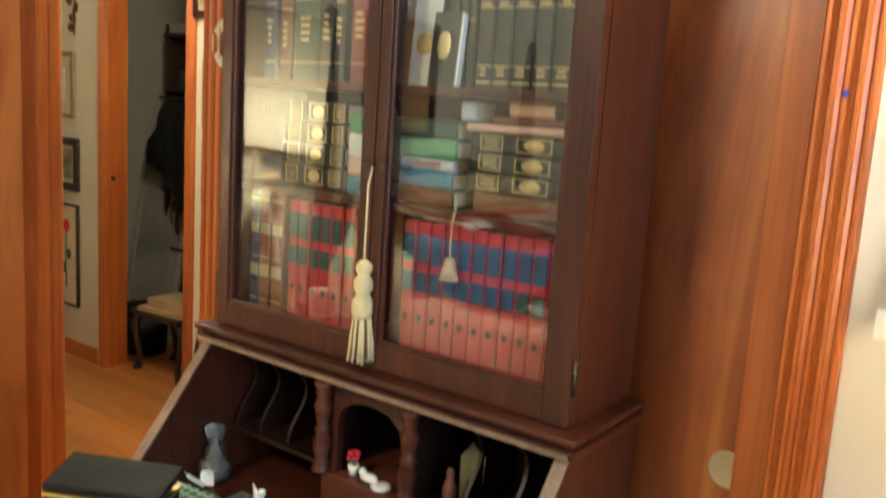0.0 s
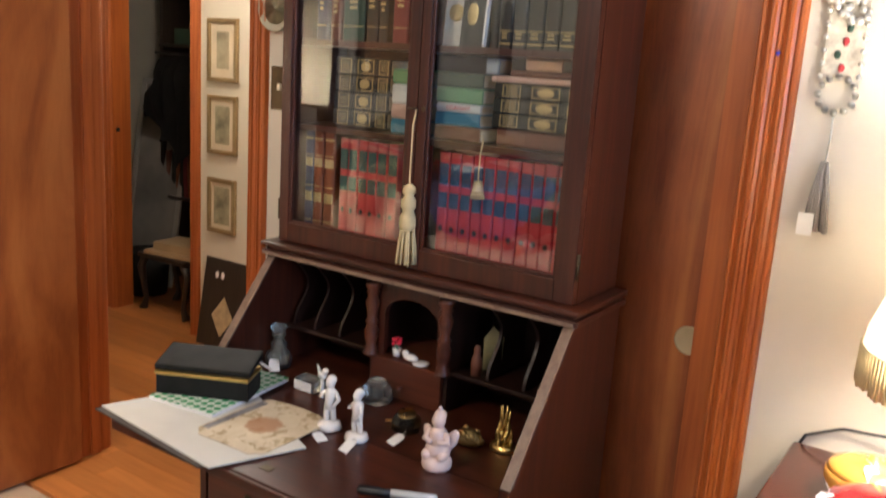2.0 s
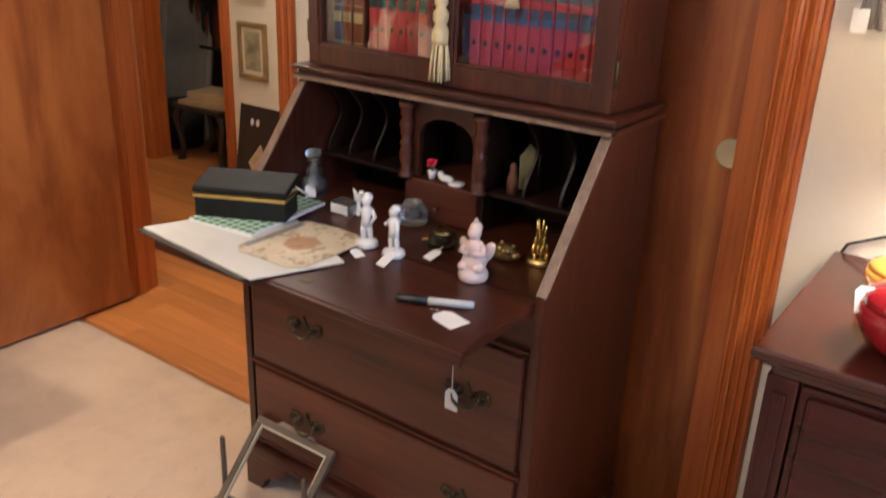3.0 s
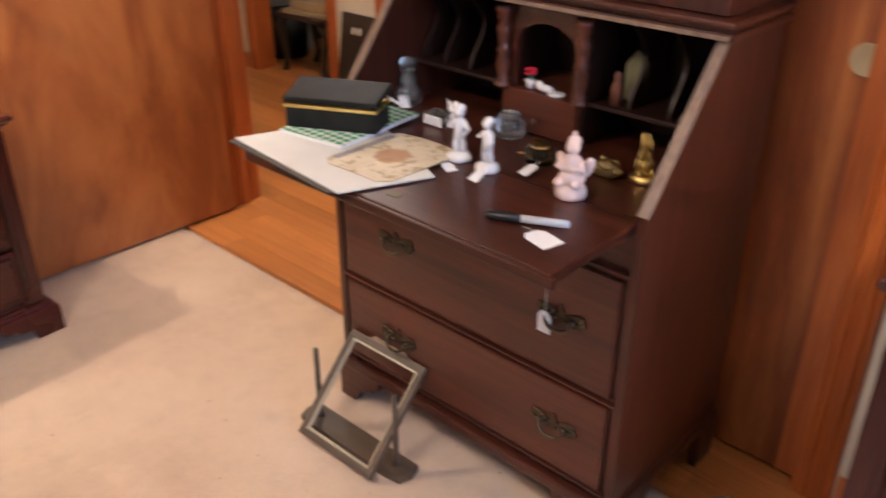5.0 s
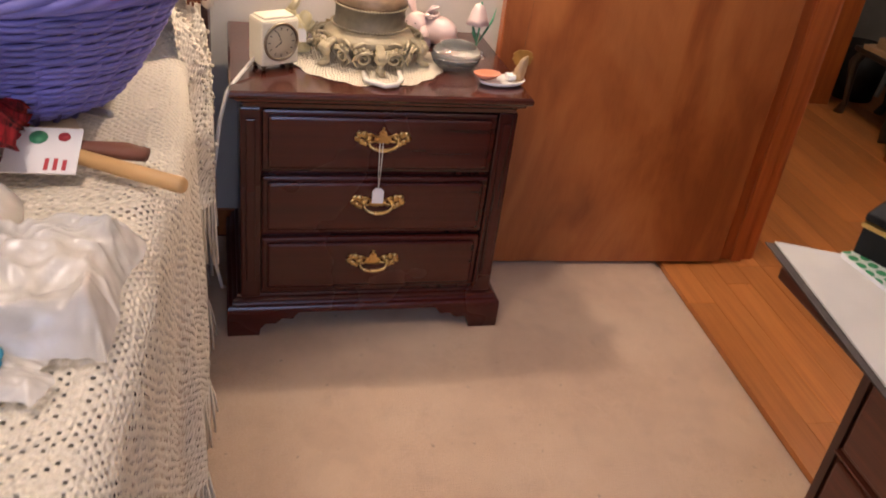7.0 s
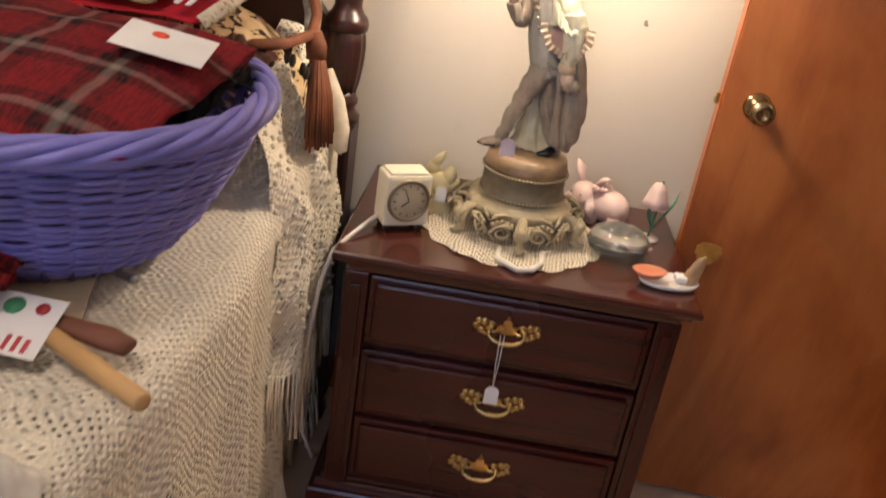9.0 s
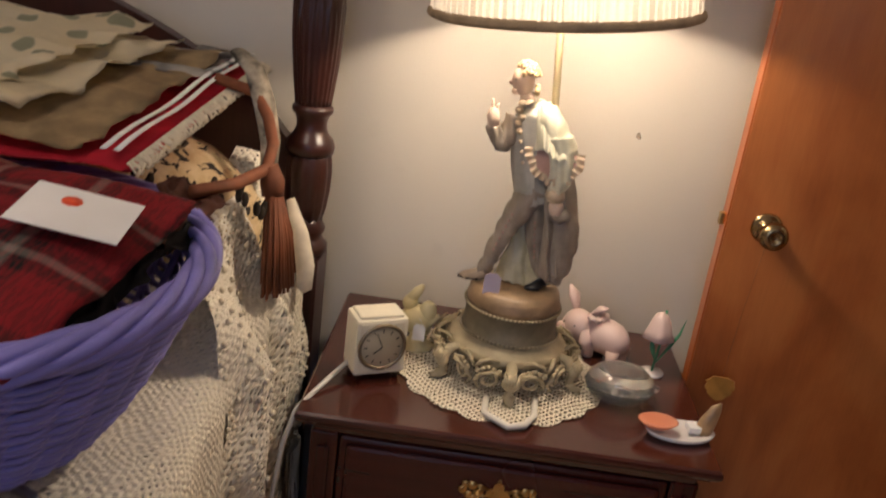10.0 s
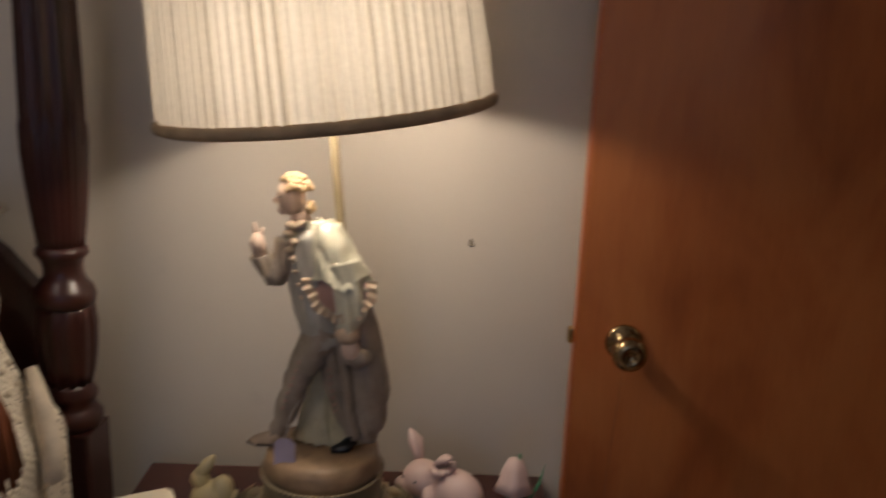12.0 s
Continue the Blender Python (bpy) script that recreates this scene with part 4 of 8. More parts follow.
for z, h, mt, lab in ((0.001, 0.028, bk_brown, "brown patterned book lying flat"), (0.030, 0.026, bk_blue, "blue cloth book lying flat"), (0.057, 0.017, bk_white, "white book with red lettering on its spine"), (0.075, 0.03, bk_green, "light green book lying flat"), (0.106, 0.028, bk_darkgreen, "dark green book lying flat")):
    b = flat_book(-0.592, -0.478 - random.uniform(0, 0.012), BY + random.uniform(0, 0.006), SHELF[1] + z, h, 0.12, mt, lab, False, "flat books")
    if mt is bk_white:
        cu = bpy.data.curves.new("spine_text", "FONT")
        cu.body, cu.size, cu.extrude, cu.align_x = "GRAHAM", 0.0135, 0.0003, "CENTER"
        txt = new("spine_lettering_curve", cu)
        bpy.context.view_layer.update()
        me = bpy.data.meshes.new_from_object(txt.evaluated_get(bpy.context.evaluated_depsgraph_get()))
        bpy.data.objects.remove(txt)
        me.materials.append(enc_red)
        lt = new("spine_lettering", me)
        lt.parent, lt.matrix_basis = b, pose(0, -0.001, 0.0045, 90, 0, 0)
flat_book(-0.49, -0.462, BY + 0.02, SHELF[1] + 0.136, 0.03, 0.05, plain("pale_blue", (0.4, 0.46, 0.5), 0.6), "small pale blue box")
flat_book(-0.54, -0.44, BY + 0.004, SHELF[0] + H + 0.002, 0.009, 0.08, paper_cream, "thin cream booklet lying on the red volumes")
flat_book(-0.44, -0.27, BY + 0.01, SHELF[0] + H + 0.002, 0.012, 0.1, bk_wine, "thin wine-red booklet on the red volumes")
flat_book(-0.9, -0.69, BY + 0.006, SHELF[0] + 0.223, 0.008, 0.1, bk_pink, "thin faded booklet lying on the books")
for x0, x1, n in ((-0.862, -0.715, 4),):
    for i in range(n):
        flat_book(x0, x1, BY + 0.002 * i, SHELF[1] + 0.006 + 0.0365 * i, 0.0355, 0.13, bk_black, "black leather book with gilt decorated spine", True, "gilt black books")
for z, h, mt in ((0.001, 0.03, bk_blue), (0.032, 0.03, bk_pink), (0.063, 0.04, bk_white), (0.104, 0.03, bk_green)):
    flat_book(-0.705, -0.625, BY + 0.004, SHELF[1] + z, h, 0.12, mt, "faded cloth book lying flat on the shelf")
# top shelf
x = -0.462
for i, w in enumerate((0.03, 0.031, 0.036, 0.032, 0.034)):
    b = upright_book(x + w / 2, w - 0.0015, SHELF[2], 0.178 - 0.003 * (i % 2), 0.13, BY + 0.006, bk_black, "black leather volume with gilt spine lines", [(0.16, 0.162, bk_gilt), (0.115, 0.117, bk_gilt), (0.032, 0.034, bk_gilt), (0.008, 0.011, bk_gilt)], "black reference volumes")
    g = S()
    glyph_bars(g, 0, -0.0003, 0.135, w * 0.6, 0.008, 3, 0)
    glyph_bars(g, 0, -0.0003, 0.026, w * 0.55, 0.007, 2, 0)
    part("gilt_lettering", g, [bk_gilt], b)
    x += w
for x, w in ((-0.52, 0.017), (-0.502, 0.018), (-0.483, 0.018)):
    upright_book(x, w - 0.001, SHELF[2], 0.176, 0.11, BY + 0.022, bk_black, "slim black book with gilt spine lines", [(0.15, 0.153, bk_gilt), (0.1, 0.102, bk_gilt)], "black reference volumes")
ob = thing("book", pose(-0.515, BY - 0.004, SHELF[2], -6, 0, 0), "black book standing face out with an oval gilt medallion", "book")
part("cover", S().box(-0.027, 0.024, 0, 0.012, 0, 0.112, 0.002), [bk_black], ob)
part("page_block", S().box(0.024, 0.028, 0.001, 0.011, 0.002, 0.11), [paper_white], ob)
part("medallion", S().blob((-0.003, 0, 0.062), (0.0125, 0.0012, 0.022)), [bk_gilt], ob)
cd_ = thing("picture_card", pose(-0.566, BY + 0.012, SHELF[2], -5, 0, 0), "grey printed card with a gilt round emblem", "card")
part("card", S().box(-0.026, 0.026, 0, 0.003, 0, 0.17, 0.0008), [bk_white], cd_)
part("emblem", S().lathe([(0.017, 0), (0.017, 0.0008), (0.012, 0.0012)], 20), [bk_gilt], cd_, m=pose(0, 0, 0.065, 90, 0, 0))
for x, w, h, mt in ((-0.825, 0.06, 0.165, bk_darkgreen), (-0.775, 0.03, 0.17, bk_black), (-0.745, 0.024, 0.16, bk_black), (-0.7, 0.04, 0.175, bk_wine), (-0.665, 0.022, 0.175, bk_pink), (-0.875, 0.03, 0.15, bk_brown), (-0.915, 0.03, 0.16, bk_navy)):
    b = upright_book(x, w - 0.001, SHELF[2], h, 0.12, BY + 0.012, mt, "old cloth-bound book standing on the shelf", [(h - 0.03, h - 0.027, bk_gilt), (0.03, 0.032, bk_gilt)])
    g = S()
    glyph_bars(g, 0, -0.0003, h * 0.62, w * 0.5, 0.012, 4, 0)
    part("gilt_lettering", g, [bk_gilt], b)
rd = upright_book(-0.248 - 0.014, 0.022, SHELF[2], 0.165, 0.12, BY + 0.02, bk_navy, "dark blue book at the end of the shelf")


def tassel(name, top, z_head, z_end, r, mat, label, cord_r=0.0018, parent_group=""):
    x, y, z = top
    t = thing(name, pose(x, y, 0), label, "tassel")
    pts = [(0.0, 0.0, z), (0.003, -0.006, z - 0.01), (0.0, -0.008, z - 0.03), (-0.001, -0.008, z_head + 0.01), (0, -0.008, z_head)]
    part("cord", S().tube(pts, cord_r, 6), mat, t)
    L = z_head - z_end
    part("head", S().lathe([(r * 0.25, z_head), (r * 0.6, z_head - L * 0.04), (r * 0.62, z_head - L * 0.1), (r * 0.4, z_head - L * 0.14), (r * 0.72, z_head - L * 0.2), (r * 0.7, z_head - L * 0.28), (r * 0.5, z_head - L * 0.33), (r * 0.78, z_head - L * 0.4), (r * 0.8, z_head - L * 0.5), (r * 0.7, z_head - L * 0.56)][::-1], 16, (0, -0.008, 0), wobble=0.06, lobes=8), mat, t)
    sk = S()
    for i in range(46):
        a, q = random.uniform(0, 6.283), math.sqrt(random.random())
        r0, r1 = r * 0.62 * q, r * q * random.uniform(0.92, 1.06)
        zb = z_end + random.uniform(0, L * 0.03)
        sk.tube([(r0 * math.cos(a), -0.008 + r0 * math.sin(a), z_head - L * 0.53), (r1 * 0.85 * math.cos(a), -0.008 + r1 * 0.85 * math.sin(a), z_head - L * 0.75), (r1 * math.cos(a), -0.008 + r1 * math.sin(a), zb)], r * 0.095, 5)
    part("skirt", sk, mat, t)
    return t


tassel("tassel", (-0.603, BF - 0.002, 1.343), 1.195, 1.028, 0.021, [cotton_cream], "cream cotton tassel hanging from the bookcase key")
tassel("tassel", (-0.468, BY - 0.008, SHELF[1] + 0.015), 1.215, 1.18, 0.014, [cotton_cream], "small cream tassel hanging behind the glass", 0.0013)
part("key", S().tube([(0, 0, 0), (0, -0.014, 0)], 0.002, 6).lathe([(0.007, -0.0015), (0.007, 0.0015)], 12, (0, -0.018, 0)), [old_brass], sec, m=pose(-0.603, BF, 1.345))

# ---------------------------------------------------------------- on the writing lid
LZ = LID + 0.0005


def price_tag(x, y, z, rot, w=0.026, h=0.034, tilt=(0, 0), label="small white card price tag with a string"):
    t = thing("price_tag", pose(x, y, z, tilt[0], tilt[1], rot), label, "price tag", "price tags")
    part("card", S().prism([(-w / 2, 0), (w / 2, 0), (w / 2, h * 0.8), (w * 0.28, h), (-w * 0.28, h), (-w / 2, h * 0.8)], 0, 0.0008, "z"), [paper_white], t)
    part("string", S().tube([(0, h * 0.88, 0.001), (0.003, h * 1.1, 0.003), (-0.002, h * 1.35, 0.002)], 0.0006, 5), [cord_white], t)
    return t


# loose sheet, polka-dot booklet, cigarette box, scrap card
sheet = solid("folder", S().prism([(-1.033, 0.697), (-0.69, 0.664), (-0.61, 0.82), (-0.93, 0.965)], LID + 0.0005, LID + 0.003, "z"), [plain("folder_brown", (0.05, 0.035, 0.03), 0.6)], "thin dark brown folder under a grey card", "folder")
solid("card_sheet", S().prism([(-1.03, 0.71), (-0.672, 0.672), (-0.6, 0.84), (-0.925, 0.99)], LID + 0.0033, LID + 0.006, "z"), [paper_grey], "large pale grey card sheet overhanging the lid", "card")


def polka():
    m, nt, p = material("polka_green")
    v = coords(nt, (1, 1, 1), True)
    sc = node(nt, "ShaderNodeVectorMath")
    sc.operation = "SCALE"
    sc.inputs["Scale"].default_value = 52
    nt.links.new(v, sc.inputs[0])
    fr2 = node(nt, "ShaderNodeVectorMath")
    fr2.operation = "FRACTION"
    nt.links.new(sc.outputs["Vector"], fr2.inputs[0])
    sub = node(nt, "ShaderNodeVectorMath")
    sub.operation = "SUBTRACT"
    sub.inputs[1].default_value = (0.5, 0.5, 0)
    nt.links.new(fr2.outputs["Vector"], sub.inputs[0])
    sx = nt.nodes.new("ShaderNodeSeparateXYZ")
    nt.links.new(sub.outputs["Vector"], sx.inputs[0])
    cb = nt.nodes.new("ShaderNodeCombineXYZ")
    nt.links.new(sx.outputs["X"], cb.inputs["X"])
    nt.links.new(sx.outputs["Y"], cb.inputs["Y"])
    ln = node(nt, "ShaderNodeVectorMath")
    ln.operation = "LENGTH"
    nt.links.new(cb.outputs[0], ln.inputs[0])
    c = ramp(nt, ln.outputs["Value"], [(0.36, (0.015, 0.27, 0.08)), (0.42, (0.68, 0.72, 0.64))])
    nt.links.new(c, p.inputs["Base Color"])
    p.inputs["Roughness"].default_value = 0.5
    return m


bk = thing("booklet", pose(-0.92, 0.922, LID + 0.0063, 0, 0, 7), "white booklet with green polka dots under the box", "booklet")
part("page_block", S().box(-0.084, 0.084, -0.122, 0.122, 0, 0.007, 0.001), [paper_white], bk)
part("cover", S().box(-0.084, 0.084, -0.122, 0.122, 0.0071, 0.0082), [polka()], bk)
cb_ = thing("cigarette_box", pose(-0.92, 0.888, LID + 0.0148, 0, 0, 27), "black leather cigarette box with gold trim and lettering", "box")
part("base", S().box(-0.098, 0.098, -0.04, 0.04, 0, 0.042, 0.003), [black_leather], cb_)
lidp = part("lid", S().box(-0.101, 0.101, -0.046, 0.046, 0.0, 0.013, 0.004), [black_leather], cb_, m=pose(0, 0.006, 0.06, 12, 0, 0))
part("gold_band", S().box(-0.1, 0.1, -0.0445, 0.042, 0.0425, 0.05, 0.002), [gold_foil], cb_, "bright gold band")
cu = bpy.data.curves.new("box_text", "FONT")
cu.body, cu.size, cu.extrude, cu.align_x = "CIGARETTES", 0.0135, 0.0002, "CENTER"
txt = new("box_lettering_curve", cu)
bpy.context.view_layer.update()
me = bpy.data.meshes.new_from_object(txt.evaluated_get(bpy.context.evaluated_depsgraph_get()))
bpy.data.objects.remove(txt)
me.materials.append(plain("dull_gold", (0.3, 0.24, 0.12), 0.4, 0.8))
lt = new("lettering", me)
lt.parent, lt.matrix_basis = lidp, pose(0, 0.0, 0.0122)

def scrap_mat():
    m, nt, p = material("floral_scrap")
    v = coords(nt)
    a, b2 = noise_tex(nt, v, 34, 5, 0.7, 0.5), noise_tex(nt, v, 12, 4, 0.6)
    base = ramp(nt, b2, [(0.3, (0.5, 0.4, 0.26)), (0.7, (0.68, 0.58, 0.42))])
    c = mix(nt, base, (0.3, 0.2, 0.08), ramp(nt, a, [(0.53, (0, 0, 0)), (0.6, (0.8, 0.8, 0.8))]))
    g = nt.nodes.new("ShaderNodeTexGradient")
    g.gradient_type = "SPHERICAL"
    v2 = coords(nt, (19, 19, 19))
    nt.links.new(v2, g.inputs["Vector"])
    mul = node(nt, "ShaderNodeMath")
    mul.operation = "MULTIPLY"
    nt.links.new(g.outputs["Fac"], mul.inputs[0])
    nt.links.new(a, mul.inputs[1])
    c = mix(nt, c, (0.36, 0.16, 0.06), ramp(nt, mul.outputs[0], [(0.12, (0, 0, 0)), (0.2, (0.85, 0.85, 0.85))]))
    nt.links.new(c, p.inputs["Base Color"])
    p.inputs["Roughness"].default_value = 0.6
    return m

o = []
for i in range(40):
    a = 2 * math.pi * i / 40
    rx = 0.089 * (abs(math.cos(a)) ** 0.35) * (1 if math.cos(a) > 0 else -1)
    ry = 0.106 * (abs(math.sin(a)) ** 0.35) * (1 if math.sin(a) > 0 else -1)
    k = 1 + 0.02 * math.sin(9 * a)
    o.append((rx * k, ry * k))
sc_ = thing("greeting_card", pose(-0.724, 0.853, LID + 0.0068, 0, 0, 1), "old scalloped cream card printed with brown flowers", "card")
part("card", S().prism(o, 0, 0.0015, "z"), [scrap_mat()], sc_)
part("silver_border", S().prism([(-0.083, -0.08), (-0.066, -0.08), (-0.066, 0.08), (-0.083, 0.08)], 0.0016, 0.002, "z"), [plain("grey_print", (0.22, 0.2, 0.2), 0.5, vary=0.4, scale=80)], sc_)

# glass decanter
dc = thing("glass_bottle", pose(-0.945, 1.115, LZ), "clear cut-glass scent bottle with a ball stopper", "bottle")
part("body", S().lathe([(0.026, 0), (0.03, 0.004), (0.031, 0.022), (0.027, 0.034), (0.016, 0.042), (0.018, 0.05), (0.02, 0.058), (0.012, 0.064), (0.011, 0.072), (0.016, 0.076), (0.016, 0.08), (0.008, 0.08), (0.007, 0.064), (0.013, 0.052), (0.011, 0.044), (0.022, 0.034), (0.026, 0.022), (0.024, 0.006), (0.001, 0.005)], 24, wobble=0.03, lobes=8), [clear_glass], dc)
part("stopper", S().lathe([(0.006, 0.07), (0.0065, 0.082), (0.016, 0.086), (0.019, 0.095), (0.016, 0.103), (0.006, 0.106), (0.001, 0.106)], 20), [clear_glass], dc)
price_tag(-0.915, 1.065, LZ + 0.012, 140, 0.02, 0.035, (35, 0))

jar = thing("glass_jar", pose(-0.797, 1.062, LZ), "small square glass dish with a white label", "glass dish")
part("dish", S().box(-0.03, 0.03, -0.02, 0.02, 0, 0.026, 0.004), [clear_glass], jar)
part("label", S().box(-0.026, 0.022, -0.0215, -0.0205, 0.002, 0.022), [paper_white], jar)
part("bird", S().blob((0.036, 0.0, 0.042), (0.012, 0.009, 0.01)).blob((0.046, -0.002, 0.054), 0.007).tube([(0.03, 0, 0.046), (0.018, 0.002, 0.06)], [0.006, 0.001], 6).tube([(0.036, 0, 0), (0.036, 0, 0.036)], 0.004, 8), [porcelain], jar)


def inkwell(x, y, s, mat, label):
    t = thing("inkwell", pose(x, y, LZ), label, "inkwell")
    part("body", S().lathe([(0.027 * s, 0), (0.031 * s, 0.004 * s), (0.031 * s, 0.026 * s), (0.026 * s, 0.033 * s), (0.018 * s, 0.036 * s), (0.012 * s, 0.036 * s), (0.012 * s, 0.012 * s), (0.001, 0.01 * s)], 8), [mat], t)
    part("lid", S().lathe([(0.018 * s, 0.0365 * s), (0.02 * s, 0.041 * s), (0.014 * s, 0.046 * s), (0.001, 0.048 * s)], 16), [mat], t)
    return t


inkwell(-0.647, 1.108, 1.1, clear_glass, "faceted clear glass inkwell with a lid")
price_tag(-0.922, 1.08, LZ + 0.002, 52, 0.024, 0.03, (55, 0))
jr = inkwell(-0.512, 1.032, 0.95, smoke_glass, "small smoky glass jar with brass collar")
part("collar", S().lathe([(0.0175, 0.031), (0.0182, 0.033), (0.0175, 0.036)], 20), [brass], jr)
price_tag(-0.494, 0.955, LZ + 0.004, -18, 0.024, 0.032, (22, 0))
solid("hair_pin", S().tube([(0, 0, 0.002), (0.012, 0.006, 0.003), (0.026, 0.004, 0.002), (0.034, 0.008, 0.003)], 0.002, 6), [gold_foil], "small gold pin lying on the lid", "pin", m=pose(-0.57, 1.04, LZ))


def figurine(name, x, y, rot, mat, label, s=1.0, kind=0):
    sh = S()
    if kind == 0:      # standing child on a round base
        sh.lathe([(0.021, 0), (0.024, 0.003), (0.021, 0.012), (0.014, 0.016)], 14, wobble=0.05, lobes=5)
        sh.tube([(-0.005, 0, 0.012), (-0.006, -0.003, 0.03), (-0.003, 0, 0.05)], [0.006, 0.0055, 0.008], 8)
        sh.tube([(0.007, 0.002, 0.012), (0.006, 0.002, 0.03), (0.003, 0, 0.05)], [0.006, 0.0055, 0.008], 8)
        sh.tube([(0, 0, 0.04), (0, 0, 0.055), (0.001, 0, 0.072), (0.0, 0, 0.08)], [0.011, 0.01, 0.012, 0.006], 10)
        sh.tube([(0.01, 0, 0.073), (0.018, -0.004, 0.06), (0.012, -0.012, 0.05)], [0.0045, 0.004, 0.003], 7)
        sh.tube([(-0.01, 0, 0.073), (-0.017, -0.006, 0.062), (-0.011, -0.013, 0.066)], [0.0045, 0.004, 0.003], 7)
        sh.blob((0, -0.001, 0.09), (0.0095, 0.0095, 0.011)).blob((0.001, 0.002, 0.095), (0.01, 0.01, 0.009))
        sh.blob((-0.006, 0.01, 0.022), (0.008, 0.007, 0.012))
    else:              # kneeling angel with folded wings
        sh.lathe([(0.022, 0), (0.025, 0.004), (0.025, 0.014), (0.02, 0.022)], 16)
        sh.blob((0, 0.002, 0.032), (0.022, 0.02, 0.018)).tube([(0, 0.002, 0.028), (0, 0.002, 0.05), (0, 0, 0.064), (0, 0, 0.072)], [0.019, 0.015, 0.014, 0.007], 12)
        sh.blob((0, -0.002, 0.083), (0.0115, 0.0115, 0.013)).blob((0, 0.003, 0.09), (0.011, 0.011, 0.01)).blob((0, 0.002, 0.101), (0.004, 0.004, 0.006))
        for sx in (-1, 1):
            sh.tube([(sx * 0.013, 0, 0.062), (sx * 0.02, -0.008, 0.05), (sx * 0.006, -0.017, 0.05)], [0.006, 0.0055, 0.004], 8)
            sh.blob((sx * 0.02, 0.012, 0.048), (0.01, 0.005, 0.02), turn=pose(0, 0, 0, 0, sx * 25, 0))
            sh.blob((sx * 0.014, -0.01, 0.026), (0.009, 0.014, 0.008))
    return solid(name, sh, [mat], label, "figurine", m=pose(x, y, LZ, 0, 0, rot) @ Matrix.Scale(s, 4))


figurine("figurine", -0.632, 0.94, 20, porcelain, "white porcelain figurine of a standing boy", 1.06)
figurine("figurine", -0.558, 0.934, -15, porcelain, "white porcelain figurine of a standing girl", 1.0)
figurine("figurine", -0.379, 0.944, 10, bisque_pink, "pale pink bisque kneeling cherub figurine", 1.1, 1)
price_tag(-0.6, 0.885, LZ + 0.001, 65, 0.022, 0.032, (8, 0))
price_tag(-0.543, 0.875, LZ + 0.002, -10, 0.024, 0.034, (30, 0))
gt = S()
for i in range(26):
    a, h = random.uniform(0, 6.28), random.uniform(0.01, 0.062)
    r = 0.022 * (1 - h / 0.075)
    gt.blob((r * math.cos(a), r * 0.7 * math.sin(a), h), (0.005, 0.005, random.uniform(0.006, 0.013)), 0, 8)
for i in range(7):
    a = i * 0.9
    gt.tube([(0.006 * math.cos(a), 0.006 * math.sin(a), 0.05), (0.01 * math.cos(a), 0.008 * math.sin(a), random.uniform(0.075, 0.098))], [0.004, 0.0012], 6)
gt.lathe([(0.027, 0), (0.028, 0.006), (0.022, 0.012)], 14, squash=(1, 0.8))
solid("gold_ornament", gt, [gold_foil], "gilt cast castle-shaped ornament", "ornament", m=pose(-0.323, 1.088, LZ))
gt = S()
for i in range(18):
    a = random.uniform(0, 6.28)
    gt.blob((0.026 * math.cos(a), 0.015 * math.sin(a), 0.008 + 0.016 * random.random()), (0.007, 0.006, 0.007), 0, 8)
gt.lathe([(0.02, 0), (0.026, 0.008), (0.022, 0.022), (0.008, 0.03)], 14, squash=(1.1, 0.8))
solid("gold_box", gt, [plain("dark_gilt", (0.35, 0.25, 0.1), 0.35, 0.9)], "small dark gilt filigree trinket box", "trinket box", m=pose(-0.387, 1.066, LZ))
pn = thing("marker_pen", pose(-0.365, 0.809, LZ + 0.0075, 0, 0, 27), "grey marker pen with a black cap", "pen")
part("barrel", S().tube([(-0.012, 0, 0), (0.06, 0, 0), (0.066, 0, 0), (0.067, 0, 0)], [0.0068, 0.0068, 0.006, 0.003], 14), [plain("pen_grey", (0.5, 0.52, 0.54), 0.4)], pn)
part("cap", S().tube([(-0.07, 0, 0), (-0.066, 0, 0), (-0.03, 0, 0), (-0.012, 0, 0)], [0.003, 0.006, 0.0072, 0.0074], 14), [ink_black], pn)
part("clip", S().box(-0.066, -0.028, -0.0015, 0.0015, 0.0068, 0.009, 0.0005), [ink_black], pn)
price_tag(-0.286, 0.772, LZ + 0.001, 75, 0.042, 0.058, (0, 0), "large blank white price tag lying on the lid")
tg = thing("price_tag", pose(-0.387, 0.905, LID - 0.02, 0, 0, 0), "white price tag hanging on a string below the lid", "price tag", "price tags")
part("string", S().tube([(0, 0.002, 0.002), (0.001, -0.002, -0.09), (0.001, -0.002, -0.2)], 0.0008, 5), [cord_white], tg)
part("card", S().prism([(-0.0145, -0.242), (0.0145, -0.242), (0.0145, -0.207), (0.006, -0.196), (-0.006, -0.196), (-0.0145, -0.207)], -0.0025, -0.0017, "y"), [paper_white], tg)

# in the pigeonholes
fl = thing("flower_pot", pose(-0.645, GY0 + 0.005, 0.8085), "tiny white pot of red flowers", "flower pot")
part("pot", S().lathe([(0.008, 0), (0.011, 0.018), (0.01, 0.018), (0.007, 0.003)], 12), [porcelain], fl)
fs = S()
for i in range(9):
    a, r = i * 0.7, 0.004 + 0.007 * random.random()
    fs.blob((r * math.cos(a), r * math.sin(a), 0.03 + 0.012 * random.random()), 0.0042, 0, 8)
part("flowers", fs, [red_cloth], fl)
ls = S()
for i in range(6):
    a = i * 1.05
    ls.tube([(0, 0, 0.016), (0.008 * math.cos(a), 0.008 * math.sin(a), 0.03)], [0.0015, 0.0008], 5)
part("stems", ls, [green_enamel], fl)
